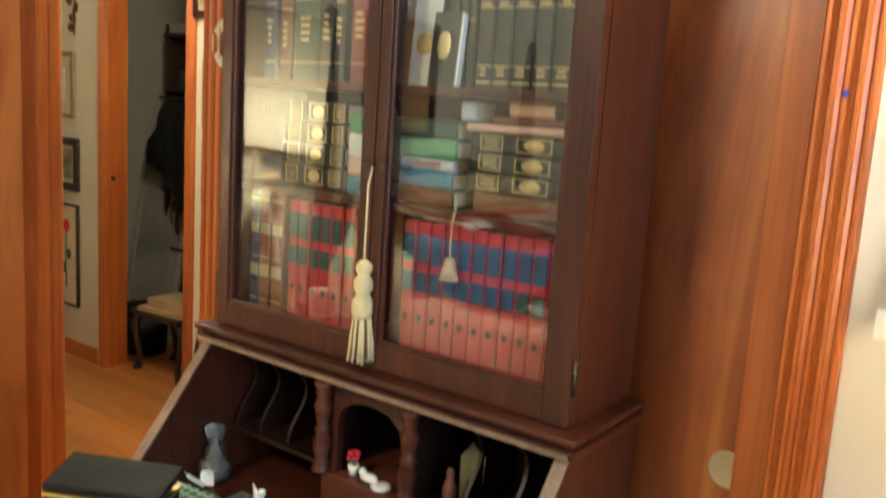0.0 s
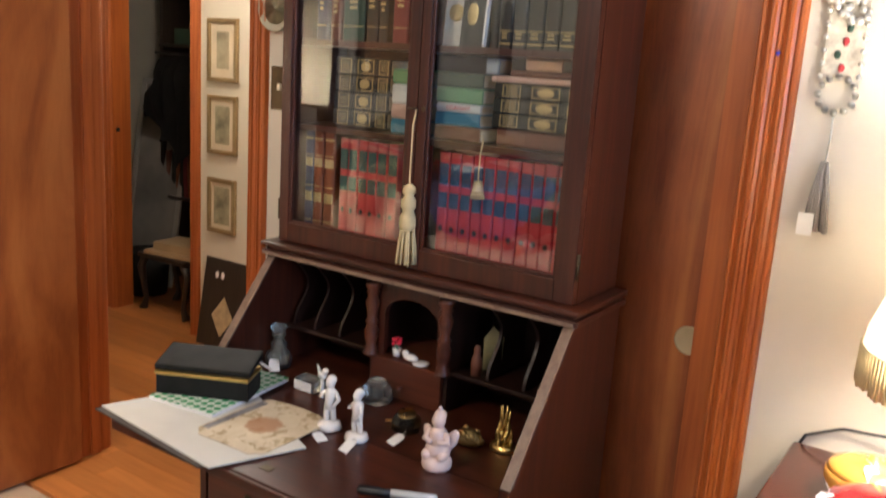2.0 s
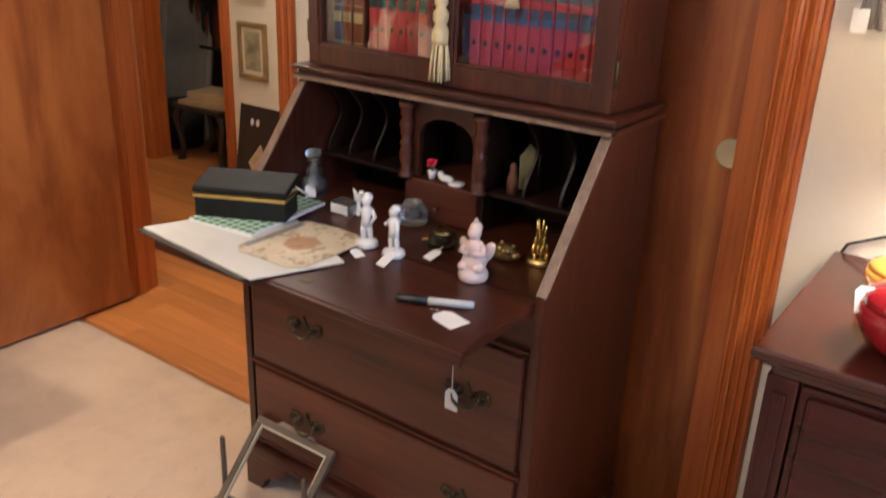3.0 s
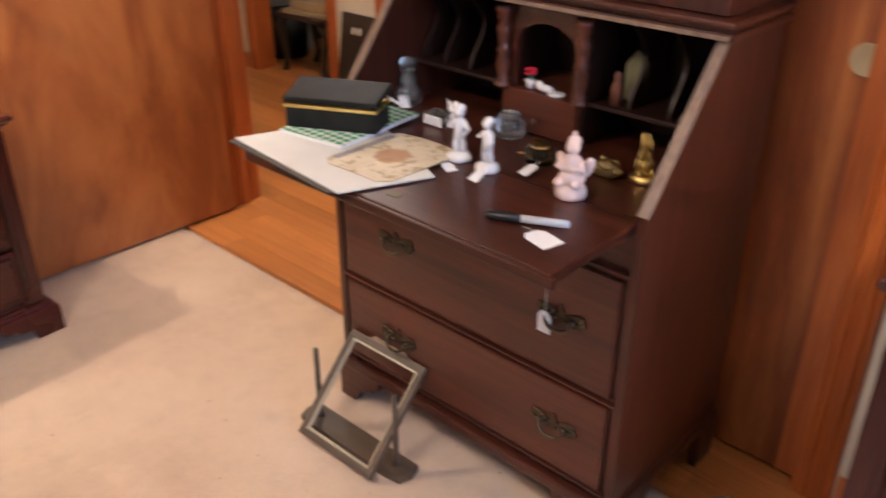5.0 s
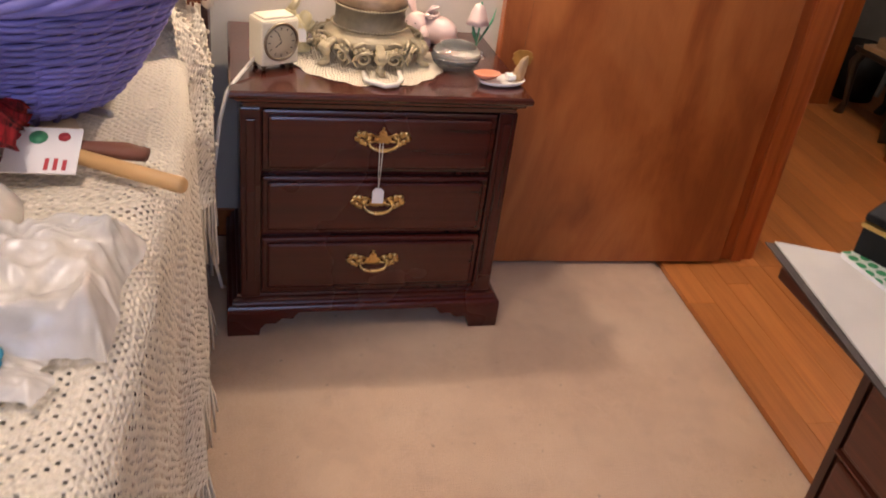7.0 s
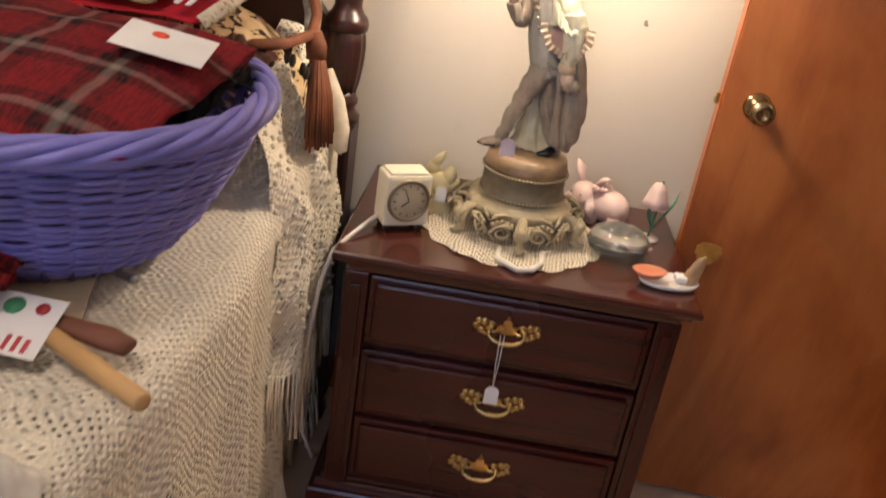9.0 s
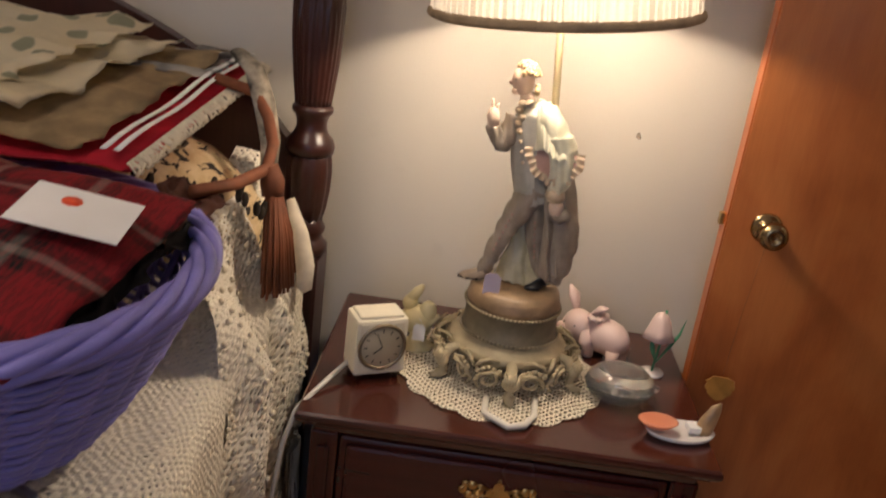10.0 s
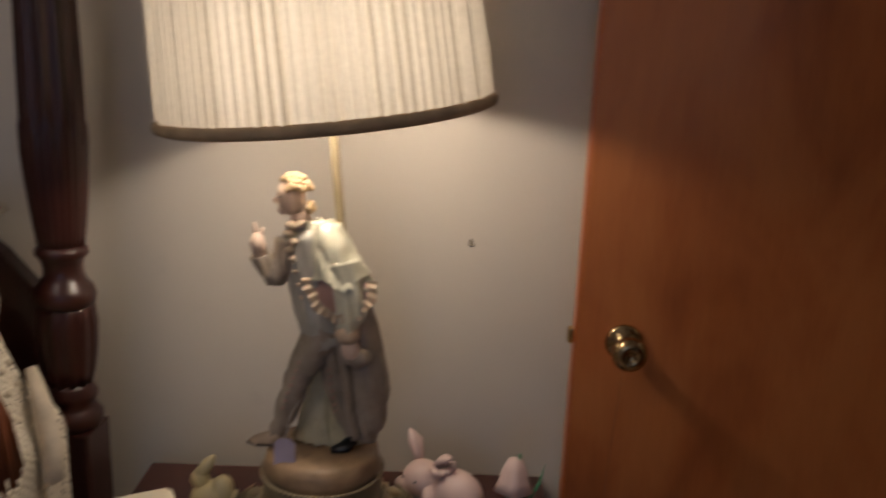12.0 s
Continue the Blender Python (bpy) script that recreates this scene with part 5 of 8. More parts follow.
solid("porcelain_trinket", S().blob((0, 0, 0.008), (0.02, 0.01, 0.008)).blob((-0.014, 0, 0.014), (0.008, 0.007, 0.008)).lathe([(0.017, 0), (0.019, 0.004), (0.012, 0.006)], 14, (0.03, -0.003, 0)), [porcelain], "tiny white porcelain trinket beside the flower pot", "trinket", m=pose(-0.605, GY0 + 0.0, 0.8085))
solid("wooden_figure", S().lathe([(0.011, 0), (0.012, 0.03), (0.009, 0.042), (0.006, 0.046), (0.008, 0.056), (0.005, 0.064), (0.001, 0.066)], 14), [bk_brown], "small brown carved wooden figure", "figurine", m=pose(-0.452, GY0 + 0.02, 0.811))
solid("shell_card", S().prism([(-0.02, 0.0), (0.022, 0.0), (0.026, 0.08), (0.0, 0.1), (-0.022, 0.07)], 0, 0.002, "y"), [plain("mottled_card", (0.2, 0.18, 0.09), 0.6, vary=0.4, scale=60)], "mottled greenish card standing in a pigeonhole", "card", m=pose(-0.44, GY0 + 0.06, 0.811))
solid("matchbox", S().box(-0.02, 0.02, 0, 0.03, 0, 0.012, 0.001), [bk_pink], "small pinkish card matchbox", "matchbox", m=pose(-0.285, GY0 + 0.01, 0.811, 0, 0, 0))
solid("small_block", S().box(-0.012, 0.012, 0, 0.05, 0.02, 0.03, 0.001).box(-0.012, 0.012, 0, 0.05, 0, 0.019, 0.001), [paper_cream], "small bundle of cream envelopes", "envelopes", m=pose(-0.264, GY0 + 0.005, 0.811))


# ---------------------------------------------------------------- crocheted spread
def arith(nt, op, a, b=None):
    n = nt.nodes.new("ShaderNodeMath")
    n.operation = op
    for sock, val in zip(n.inputs, (a, b)):
        if isinstance(val, bpy.types.NodeSocket):
            nt.links.new(val, sock)
        elif val is not None:
            sock.default_value = val
    return n.outputs[0]


def crochet(name, colour, pitch, openness=0.5, motif=0.0):
    """Yarn worked in rows with real openings; motif sets panels of bobbles among panels of netting."""
    m, nt, p = material(name)
    v = coords(nt, (1, 1, 1), True)
    warp = node(nt, "ShaderNodeTexNoise", Scale=11.0, Detail=2.0)
    nt.links.new(v, warp.inputs["Vector"])
    sc = node(nt, "ShaderNodeVectorMath")
    sc.operation = "SCALE"
    sc.inputs["Scale"].default_value = 0.022
    nt.links.new(warp.outputs["Color"], sc.inputs[0])
    ad = node(nt, "ShaderNodeVectorMath")
    ad.operation = "ADD"
    nt.links.new(v, ad.inputs[0])
    nt.links.new(sc.outputs["Vector"], ad.inputs[1])
    sx = nt.nodes.new("ShaderNodeSeparateXYZ")
    nt.links.new(ad.outputs["Vector"], sx.inputs[0])
    drop = arith(nt, "SUBTRACT", sx.outputs["Y"], sx.outputs["Z"])
    k = math.pi / pitch
    along = arith(nt, "SINE", arith(nt, "MULTIPLY", sx.outputs["X"], k))
    across = arith(nt, "SINE", arith(nt, "MULTIPLY", drop, k * 0.9))
    lattice = arith(nt, "MULTIPLY", along, across)
    limit = 1 - openness
    fine = noise_tex(nt, v, 420, 3)
    rows = arith(nt, "SINE", arith(nt, "MULTIPLY", drop, k * 2.8))
    height = arith(nt, "ADD", arith(nt, "MULTIPLY", rows, 0.07), arith(nt, "MULTIPLY", fine, 0.5))
    if motif:
        flat_v = nt.nodes.new("ShaderNodeCombineXYZ")
        nt.links.new(sx.outputs["X"], flat_v.inputs["X"])
        nt.links.new(drop, flat_v.inputs["Y"])
        cells = node(nt, "ShaderNodeTexVoronoi", Scale=motif, Randomness=0.35)
        edge = node(nt, "ShaderNodeTexVoronoi", Scale=motif, Randomness=0.35)
        edge.feature = "DISTANCE_TO_EDGE"
        for n in (cells, edge):
            n.voronoi_dimensions = "2D"
            nt.links.new(flat_v.outputs[0], n.inputs["Vector"])
        ring = arith(nt, "SINE", arith(nt, "MULTIPLY", edge.outputs["Distance"], 34.0))
        net = arith(nt, "GREATER_THAN", ring, 0.1)
        limit = arith(nt, "SUBTRACT", 1.02, arith(nt, "MULTIPLY", net, openness))
        knots = node(nt, "ShaderNodeTexVoronoi", Scale=95.0, Randomness=0.25)
        knots.voronoi_dimensions = "2D"
        nt.links.new(flat_v.outputs[0], knots.inputs["Vector"])
        bobble = arith(nt, "MULTIPLY", arith(nt, "SUBTRACT", 0.55, knots.outputs["Distance"]), arith(nt, "SUBTRACT", 1.0, net))
        height = arith(nt, "ADD", height, arith(nt, "MULTIPLY", bobble, 3.2))
    hole = arith(nt, "GREATER_THAN", lattice, limit)
    height = arith(nt, "SUBTRACT", height, arith(nt, "MULTIPLY", lattice, 0.8))
    c = ramp(nt, fine, [(0.3, tuple(a * 0.8 for a in colour)), (0.7, colour)])
    c = mix(nt, c, tuple(a * 0.8 for a in colour), ramp(nt, noise_tex(nt, v, 5, 4), [(0.45, (0, 0, 0)), (0.75, (0.6, 0.6, 0.6))]))
    nt.links.new(c, p.inputs["Base Color"])
    p.inputs["Roughness"].default_value = 0.92
    bump(nt, p, height, 0.5, 0.003)
    tr = node(nt, "ShaderNodeBsdfTransparent")
    mx = nt.nodes.new("ShaderNodeMixShader")
    nt.links.new(hole, mx.inputs[0])
    nt.links.new(p.outputs[0], mx.inputs[1])
    nt.links.new(tr.outputs[0], mx.inputs[2])
    nt.links.new(mx.outputs[0], nt.nodes["Material Output"].inputs["Surface"])
    return m


spread_yarn = crochet("spread_yarn", (0.84, 0.77, 0.63), 0.0072, 0.42, 7.0)
doily_yarn = crochet("doily_yarn", (0.76, 0.68, 0.52), 0.006, 0.55)
fringe_yarn = plain("fringe_yarn", (0.68, 0.6, 0.46), 0.9, vary=0.2, scale=60)
spread = thing("bedspread", pose(0, 0, 0), "cream crocheted bedspread with bobbles and a fringe, draped over the bed", "bedspread")


def spread_fn(u, v):
    """u along the bed from head to foot, v from the far side over the top and down the near side."""
    x = -2.04 + (FOOTX - 0.03 + 2.04) * u
    side = -0.22 + 0.035 * max(0.0, min(1.0, (x + 1.72) / 0.35))
    n1 = noise.noise((x * 3.1, v * 4.0, 1.7))
    if v < 0.72:
        y = -1.62 + (v / 0.72) * (side + 1.62)
        mound = 0.195 * max(0.0, min(1.0, (-1.62 - x) / 0.3)) ** 1.2 * min(1, (y + 1.62) * 6) * min(1.0, (-0.2 - y) * 7 + 0.25)
        z = 0.74 + 0.012 * n1 + mound + 0.004 * noise.noise((x * 14, y * 14, 0))
        return x, y, z
    t = (v - 0.72) / 0.28
    a = min(1.0, t * 6) * math.pi / 2
    wave = 0.017 * math.sin(x * 21 + 2.5 * n1) * t + 0.008 * math.sin(x * 47) * t
    y = side + 0.045 * math.sin(a) + wave
    z = 0.74 - 0.045 * (1 - math.cos(a)) - max(0, t - 0.16) * 0.65 + 0.012 * n1 * (1 - t)
    if x < -1.62:
        z += (1 - t) * 0.10 * min(1, (-1.62 - x) / 0.3)
    return x, y, z


part("cloth", S().grid(spread_fn, 170, 150), [spread_yarn], spread)
random.seed(8)
fr_ = S()
for i in range(230):
    u = (i + random.random()) / 230
    x, y, z = spread_fn(u, 1.0)
    l = random.uniform(0.09, 0.13)
    dx, dy = random.uniform(-0.012, 0.012), random.uniform(-0.006, 0.012)
    fr_.tube([(x, y, z + 0.006), (x + dx * 0.4, y + dy, z - l * 0.5), (x + dx, y + dy * 1.5, z - l)], [0.0022, 0.003, 0.0022], 5)
part("fringe", fr_, [fringe_yarn], spread)


def fold_fn(u, v):
    """The turned-back end of the spread that hangs beside the pillow."""
    x = -2.0 + 0.34 * u + 0.08 * v * (u - 0.2)
    t = v
    n1 = noise.noise((x * 6, t * 3, 4.2))
    y = -0.30 + 0.12 * min(1, t * 2.2) + 0.028 * math.sin(x * 40 + 3 * n1) * min(1, t * 1.5) + 0.03 * u
    z = 0.97 - 0.05 * (1 - math.cos(min(1, t * 2) * math.pi / 2)) - 0.60 * max(0, t - 0.15) - 0.10 * u * (1 - t)
    return x, y, z


tb = thing("bedspread_fold", pose(0, 0, 0), "turned-back end of the crocheted spread hanging beside the pillow", "bedspread")
part("cloth", S().grid(fold_fn, 60, 70), [spread_yarn], tb)
bob = S()
for i in range(15):
    for j in range(26):
        if (i + j // 4) % 3 == 0:
            continue
        x, y, z = fold_fn((i + 0.5 + 0.3 * (j % 2)) / 15, (j + 0.5) / 27)
        bob.blob((x, y + 0.002, z + 0.001), random.uniform(0.0038, 0.0052), 0, 6)
tagged(part("bobbles", bob, [fringe_yarn], tb), kind="stuff")
fr_ = S()
for i in range(60):
    x, y, z = fold_fn((i + random.random()) / 60, 1.0)
    l = random.uniform(0.1, 0.16)
    fr_.tube([(x, y, z + 0.006), (x + random.uniform(-0.008, 0.008), y, z - l * 0.5), (x + random.uniform(-0.012, 0.012), y + 0.004, z - l)], [0.0022, 0.003, 0.0022], 5)
part("fringe", fr_, [fringe_yarn], tb)
solid("cloth_roll", S().tube([(-2.0, -0.2, 0.89), (-1.975, -0.172, 0.84), (-1.958, -0.155, 0.79), (-1.95, -0.152, 0.752), (-1.95, -0.155, 0.745)], [0.008, 0.014, 0.016, 0.013, 0.004], 14), [plain("white_plush", (0.6, 0.53, 0.42), 0.95, scale=120, relief=0.4)], "rolled white cloth end beside the bedpost", "cloth")

# ---------------------------------------------------------------- lavender basket
random.seed(5)
BC, BZ0, BZ1 = (-1.425, -0.415), 0.757, 0.976
bas = thing("basket", pose(BC[0], BC[1], BZ0, 0, 0, 20), "lavender painted wicker laundry basket full of linens", "basket")


def basket_r(t):
    return 0.155 + 0.118 * t ** 0.75


NST = 34
LEAN_X, LEAN_Y = 0.0, 0.0
part("bottom", S().lathe([(0.152, 0.0), (0.156, 0.008), (0.001, 0.008)], 40, (LEAN_X, LEAN_Y, 0)), [lavender], bas)
for j in range(31):
    t = j / 31
    r, z = basket_r(t), (BZ1 - BZ0 - 0.03) * t + 0.006
    pts = []
    for i in range(NST * 4):
        a = 2 * math.pi * i / (NST * 4)
        rr = r + 0.0055 * math.cos(NST / 2 * a + math.pi * j)
        pts.append((rr * math.cos(a) * 1.04 + LEAN_X * (1 - t), rr * math.sin(a) * 0.98 + LEAN_Y * (1 - t), z + 0.0015 * math.sin(3 * a + j)))
    part("weaver", S().tube(pts, 0.0034, 5, closed=True, flat=1.25), [lavender], bas)
for i in range(NST):
    a = 2 * math.pi * (i + 0.5) / NST
    part("stake", S().tube([(basket_r(t) * math.cos(a) * 1.04 + LEAN_X * (1 - t), basket_r(t) * math.sin(a) * 0.98 + LEAN_Y * (1 - t), (BZ1 - BZ0) * t) for t in (0, 0.25, 0.5, 0.75, 0.97)], 0.005, 5), [lavender], bas)
for k in range(6):
    pts = []
    for i in range(180):
        a = 2 * math.pi * i / 180
        ph = 5 * a + 2 * math.pi * k / 6
        rr = 0.276 + 0.013 * math.cos(ph)
        pts.append((rr * math.cos(a) * 1.04, rr * math.sin(a) * 0.98, BZ1 - BZ0 - 0.006 + 0.012 * math.sin(ph)))
    part("rim_strand", S().tube(pts, 0.0076, 7, closed=True), [lavender], bas)


def plaid(name, base, dark, light, scale, world_space=True):
    m, nt, p = material(name)
    v = coords(nt, (1, 1, 1), world_space)
    sx = nt.nodes.new("ShaderNodeSeparateXYZ")
    nt.links.new(v, sx.inputs[0])
    col = None
    for i, axis in enumerate(("X", "Y")):
        n = node(nt, "ShaderNodeMath")
        n.operation = "MULTIPLY"
        n.inputs[1].default_value = scale
        nt.links.new(sx.outputs[axis], n.inputs[0])
        f = node(nt, "ShaderNodeMath")
        f.operation = "FRACT"
        nt.links.new(n.outputs[0], f.inputs[0])
        c = ramp(nt, f.outputs[0], [(0.0, base), (0.34, base), (0.38, dark), (0.5, dark), (0.54, light), (0.6, light), (0.64, dark), (0.76, dark), (0.8, base)])
        col = c if col is None else mix(nt, col, c, 0.5)
    th = noise_tex(nt, coords(nt, (60, 260, 60), world_space), 1.0, 3)
    col = mix(nt, col, ramp(nt, th, [(0.42, dark), (0.58, base)]), 0.35)
    nt.links.new(col, p.inputs["Base Color"])
    p.inputs["Roughness"].default_value = 0.95
    bump(nt, p, th, 0.6, 0.003)
    return m


wool_plaid = plaid("wool_plaid", (0.4, 0.022, 0.028), (0.02, 0.017, 0.016), (0.5, 0.46, 0.38), 8.5)
red_check = plaid("red_check", (0.5, 0.025, 0.03), (0.05, 0.012, 0.012), (0.55, 0.06, 0.05), 22)


def cloth_sheet(name, corners, mat, label, thick=0.008, lift=0.0, ruffle=0.008, seed=0.0, sag=0.0, n=36, cat="cloth", group=""):
    """A folded cloth spanned between four corners, with uneven edges and creases."""
    fall = 0.02 if group else 0.0
    a, b, c, d = [Vector(q) - Vector((0, 0, fall)) for q in corners]

    def fn(u, v):
        p = (a * (1 - u) + b * u) * (1 - v) + (d * (1 - u) + c * u) * v
        e = ruffle * noise.noise((u * 5 + seed, v * 5, seed))
        e2 = ruffle * 0.5 * noise.noise((u * 14 + seed, v * 14, seed))
        edge = min(u, 1 - u, v, 1 - v)
        p = p + Vector((1.2 * ruffle * noise.noise((v * 9, seed, 3)), 1.2 * ruffle * noise.noise((u * 9, seed, 7)), 0)) * (1 if edge < 0.02 else 0.3)
        return p + Vector((0, 0, e + e2 + lift * 4 * u * (1 - u) * 4 * v * (1 - v) * 0.25 - sag * (1 - min(1, edge * 8))))
    return solid(name, S().grid(fn, n, n, thick=thick), [mat], label, cat, group)


cloth_sheet("plaid_blanket", [(-1.62, -0.66, 1.04), (-1.12, -0.60, 0.975), (-1.195, -0.2, 0.985), (-1.57, -0.185, 1.03)], wool_plaid, "folded red plaid wool blanket in the basket", 0.022, 0.1, 0.006, 1.0, 0.015)
solid("paper_label", S().box(-0.045, 0.045, -0.055, 0.055, 0, 0.001), [paper_white], "white printed paper label on the blanket", "label", m=pose(-1.41, -0.255, 1.041, -9, 7, 8))
solid("orange_sticker", S().lathe([(0.011, 0), (0.011, 0.0006)], 8), [plain("sticker_orange", (0.8, 0.08, 0.02), 0.5)], "bright orange price sticker", "sticker", m=pose(-1.425, -0.268, 1.0452, -9, 7, 8))
cloth_sheet("black_scarf", [(-1.62, -0.27, 0.96), (-1.3, -0.25, 0.94), (-1.3, -0.195, 0.965), (-1.6, -0.185, 0.985)], plain("black_cloth", (0.015, 0.013, 0.012), 0.9), "black cloth tucked in the basket's side", 0.012, 0.02, 0.02, 2.2)
cloth_sheet("brown_trim", [(-1.7, -0.29, 1.0), (-1.5, -0.23, 0.99), (-1.5, -0.2, 0.972), (-1.7, -0.2, 0.975)], plain("brown_velvet", (0.1, 0.03, 0.014), 0.8), "rust brown velvet trim", 0.01, 0.01, 0.012, 5.2)

# pillow and stack of linens at the head
def tapestry():
    """Tan woven cushion cover with dark scrolling embroidery."""
    m, nt, p = material("tapestry")
    v = coords(nt)
    base = ramp(nt, noise_tex(nt, v, 30, 4), [(0.3, (0.42, 0.28, 0.13)), (0.7, (0.68, 0.53, 0.32))])
    dark = noise_tex(nt, v, 42, 2, 0.4, 1.4)
    c = mix(nt, base, (0.018, 0.012, 0.008), ramp(nt, dark, [(0.56, (0, 0, 0)), (0.59, (1, 1, 1))]))
    nt.links.new(c, p.inputs["Base Color"])
    p.inputs["Roughness"].default_value = 0.92
    bump(nt, p, noise_tex(nt, v, 260, 3), 0.5, 0.002)
    return m


pill = thing("pillow", pose(-1.86, -0.51, 0.70, 0, -14, 0), "cream pillow with dark embroidered corners", "pillow")
part("cushion", S().blob((0, -0.01, 0.165), (0.20, 0.31, 0.165), 0, 30), [tapestry()], pill)
emb = S()
random.seed(11)
for i in range(26):
    a = random.uniform(-0.2, 1.2)
    emb.blob((0.17 * math.cos(a) * random.uniform(0.5, 1), 0.33 * math.sin(a + 0.6), 0.20 + 0.05 * random.random()), (0.005, 0.006, 0.012), 0, 8)
part("embroidery", emb, [plain("emb_dark", (0.03, 0.02, 0.012), 0.9)], pill)
burlap = plain("burlap", (0.47, 0.34, 0.18), 0.95, vary=0.25, scale=90, relief=0.5, dist=0.002)


def embroidered_mat():
    m, nt, p = material("embroidered_linen")
    v = coords(nt, (1, 1, 1), True)
    vo = node(nt, "ShaderNodeTexVoronoi", Scale=15.0)
    vo.voronoi_dimensions = "2D"
    nt.links.new(v, vo.inputs["Vector"])
    n2 = noise_tex(nt, v, 90, 3)
    base = ramp(nt, noise_tex(nt, v, 6, 4), [(0.3, (0.82, 0.71, 0.49)), (0.7, (0.88, 0.79, 0.59))])
    c = mix(nt, base, (0.2, 0.23, 0.14), ramp(nt, vo.outputs["Distance"], [(0.2, (0.7, 0.7, 0.7)), (0.26, (0, 0, 0))]))
    nt.links.new(c, p.inputs["Base Color"])
    p.inputs["Roughness"].default_value = 0.9
    bump(nt, p, n2, 0.4, 0.001)
    return m


linen_emb = embroidered_mat()
linen_plain = plain("linen_plain", (0.83, 0.72, 0.5), 0.9, vary=0.14, scale=40, relief=0.3)
cloth_sheet("floral_cloth", [(-2.08, -1.1, 1.12), (-1.9, -1.0, 1.12), (-1.95, -0.33, 1.11), (-2.14, -0.33, 1.125)], plain("black_floral", (0.42, 0.4, 0.36), 0.9, vary=0.7, scale=50), "white cloth printed with black and red flowers", 0.012, 0.02, 0.012, 9.0, group="stack of linens")
cloth_sheet("red_fringed_cloth", [(-2.04, -1.05, 1.09), (-1.55, -1.0, 1.045), (-1.62, -0.305, 1.04), (-2.13, -0.3, 1.105)], red_cloth, "bright red cloth with white stripes under the linens", 0.012, 0.02, 0.01, 3.1, group="stack of linens")
rs = S()
for i in range(170):
    u = i / 169
    x, y, z = -1.62 - 0.5 * u, -0.3 + 0.005 * u, 1.032 + 0.064 * u
    l = 0.011
    rs.tube([(x, y - 0.006, z), (x + random.uniform(-0.01, 0.01), y + l * 0.6, z - 0.006), (x + random.uniform(-0.014, 0.014), y + l, z - 0.014)], 0.0015, 5)
solid("red_fringe", rs, [fringe_yarn], "cream thread fringe of the folded cloth", "fringe", kind="stuff")
ws = S()
for k in (0.024, 0.042):
    ws.tube([(-1.63 - 0.49 * i / 12, -0.3 - k + 0.005 * i / 12, 1.044 + 0.065 * i / 12 + 0.003 * math.sin(i)) for i in range(13)], 0.005, 6, flat=0.3)
solid("white_stripe", ws, [paper_white], "white woven stripes on the red cloth", "ribbon", kind="stuff")
cloth_sheet("burlap_cloth", [(-2.0, -1.0, 1.115), (-1.56, -0.98, 1.07), (-1.63, -0.37, 1.06), (-2.1, -0.352, 1.13)], burlap, "folded tan burlap cloth in the stack", 0.016, 0.02, 0.016, 6.0, group="stack of linens")
cloth_sheet("linen_cloth", [(-1.97, -1.0, 1.145), (-1.58, -0.98, 1.105), (-1.66, -0.47, 1.09), (-2.04, -0.41, 1.15)], linen_plain, "folded cream linen cloth with ragged edges", 0.02, 0.02, 0.02, 4.0, group="stack of linens")
cloth_sheet("embroidered_cloth", [(-1.99, -1.02, 1.172), (-1.57, -1.0, 1.13), (-1.69, -0.52, 1.115), (-2.03, -0.46, 1.17)], linen_emb, "cream linen embroidered with grey-green sprigs", 0.012, 0.02, 0.02, 7.0, group="stack of linens")
rust = plain("rust_silk", (0.17, 0.05, 0.016), 0.75, vary=0.3, scale=80)
ct = thing("cord_tassel", pose(0, 0, 0), "rust brown silk cord and tassel hanging over the bed's side", "tassel")
part("cord", S().tube([(-1.95, -0.32, 1.09), (-1.955, -0.255, 1.075), (-1.93, -0.225, 1.045), (-1.90, -0.205, 1.01), (-1.845, -0.196, 0.985), (-1.75, -0.21, 0.985), (-1.66, -0.235, 0.995)], 0.0095, 8), [rust], ct)
part("head", S().tube([(-1.845, -0.193, 0.99), (-1.845, -0.186, 0.965), (-1.843, -0.184, 0.945)], [0.014, 0.019, 0.017], 12), [rust], ct)
sk = S()
for i in range(110):
    a, q = random.uniform(0, 6.28), math.sqrt(random.random())
    sk.tube([(-1.843 + 0.014 * q * math.cos(a), -0.182 + 0.012 * q * math.sin(a), 0.95), (-1.842 + 0.042 * q * math.cos(a), -0.172 + 0.02 * q * math.sin(a), 0.88), (-1.838 + 0.055 * q * math.cos(a), -0.166 + 0.024 * q * math.sin(a), 0.795 + 0.015 * random.random())], 0.0024, 4)
tagged(part("skirt", sk, [rust], ct), kind="stuff")
solid("patterned_trim", S().tube([(-1.99, -0.3, 1.13), (-1.965, -0.262, 1.11), (-1.955, -0.24, 1.06), (-1.95, -0.225, 1.0), (-1.93, -0.22, 0.95)], [0.015, 0.02, 0.022, 0.02, 0.016], 10, flat=0.5), [plain("bw_trim", (0.3, 0.26, 0.2), 0.9, vary=0.85, scale=130)], "black and cream patterned braid on the pillow", "braid")

# loose things on the spread
TZ = 0.757
ft = thing("folder", pose(-1.32, -0.41, TZ, 0, 0, 20), "worn tan folder with papers under the basket", "folder")
part("cover", S().box(-0.12, 0.16, -0.24, 0.10, -0.006, -0.002, 0.001), [bk_wine], ft)
part("papers", S().box(-0.11, 0.15, -0.23, 0.10, -0.002, -0.0006, 0.0003), [paper_cream], ft)
solid("metal_pen", S().tube([(0, 0, 0), (0.07, 0.0, 0), (0.075, 0, 0)], [0.005, 0.006, 0.004], 10), [steel], "slim shiny metal pen", "pen", m=pose(-1.333, -0.316, TZ + 0.008, 0, 0, 70))
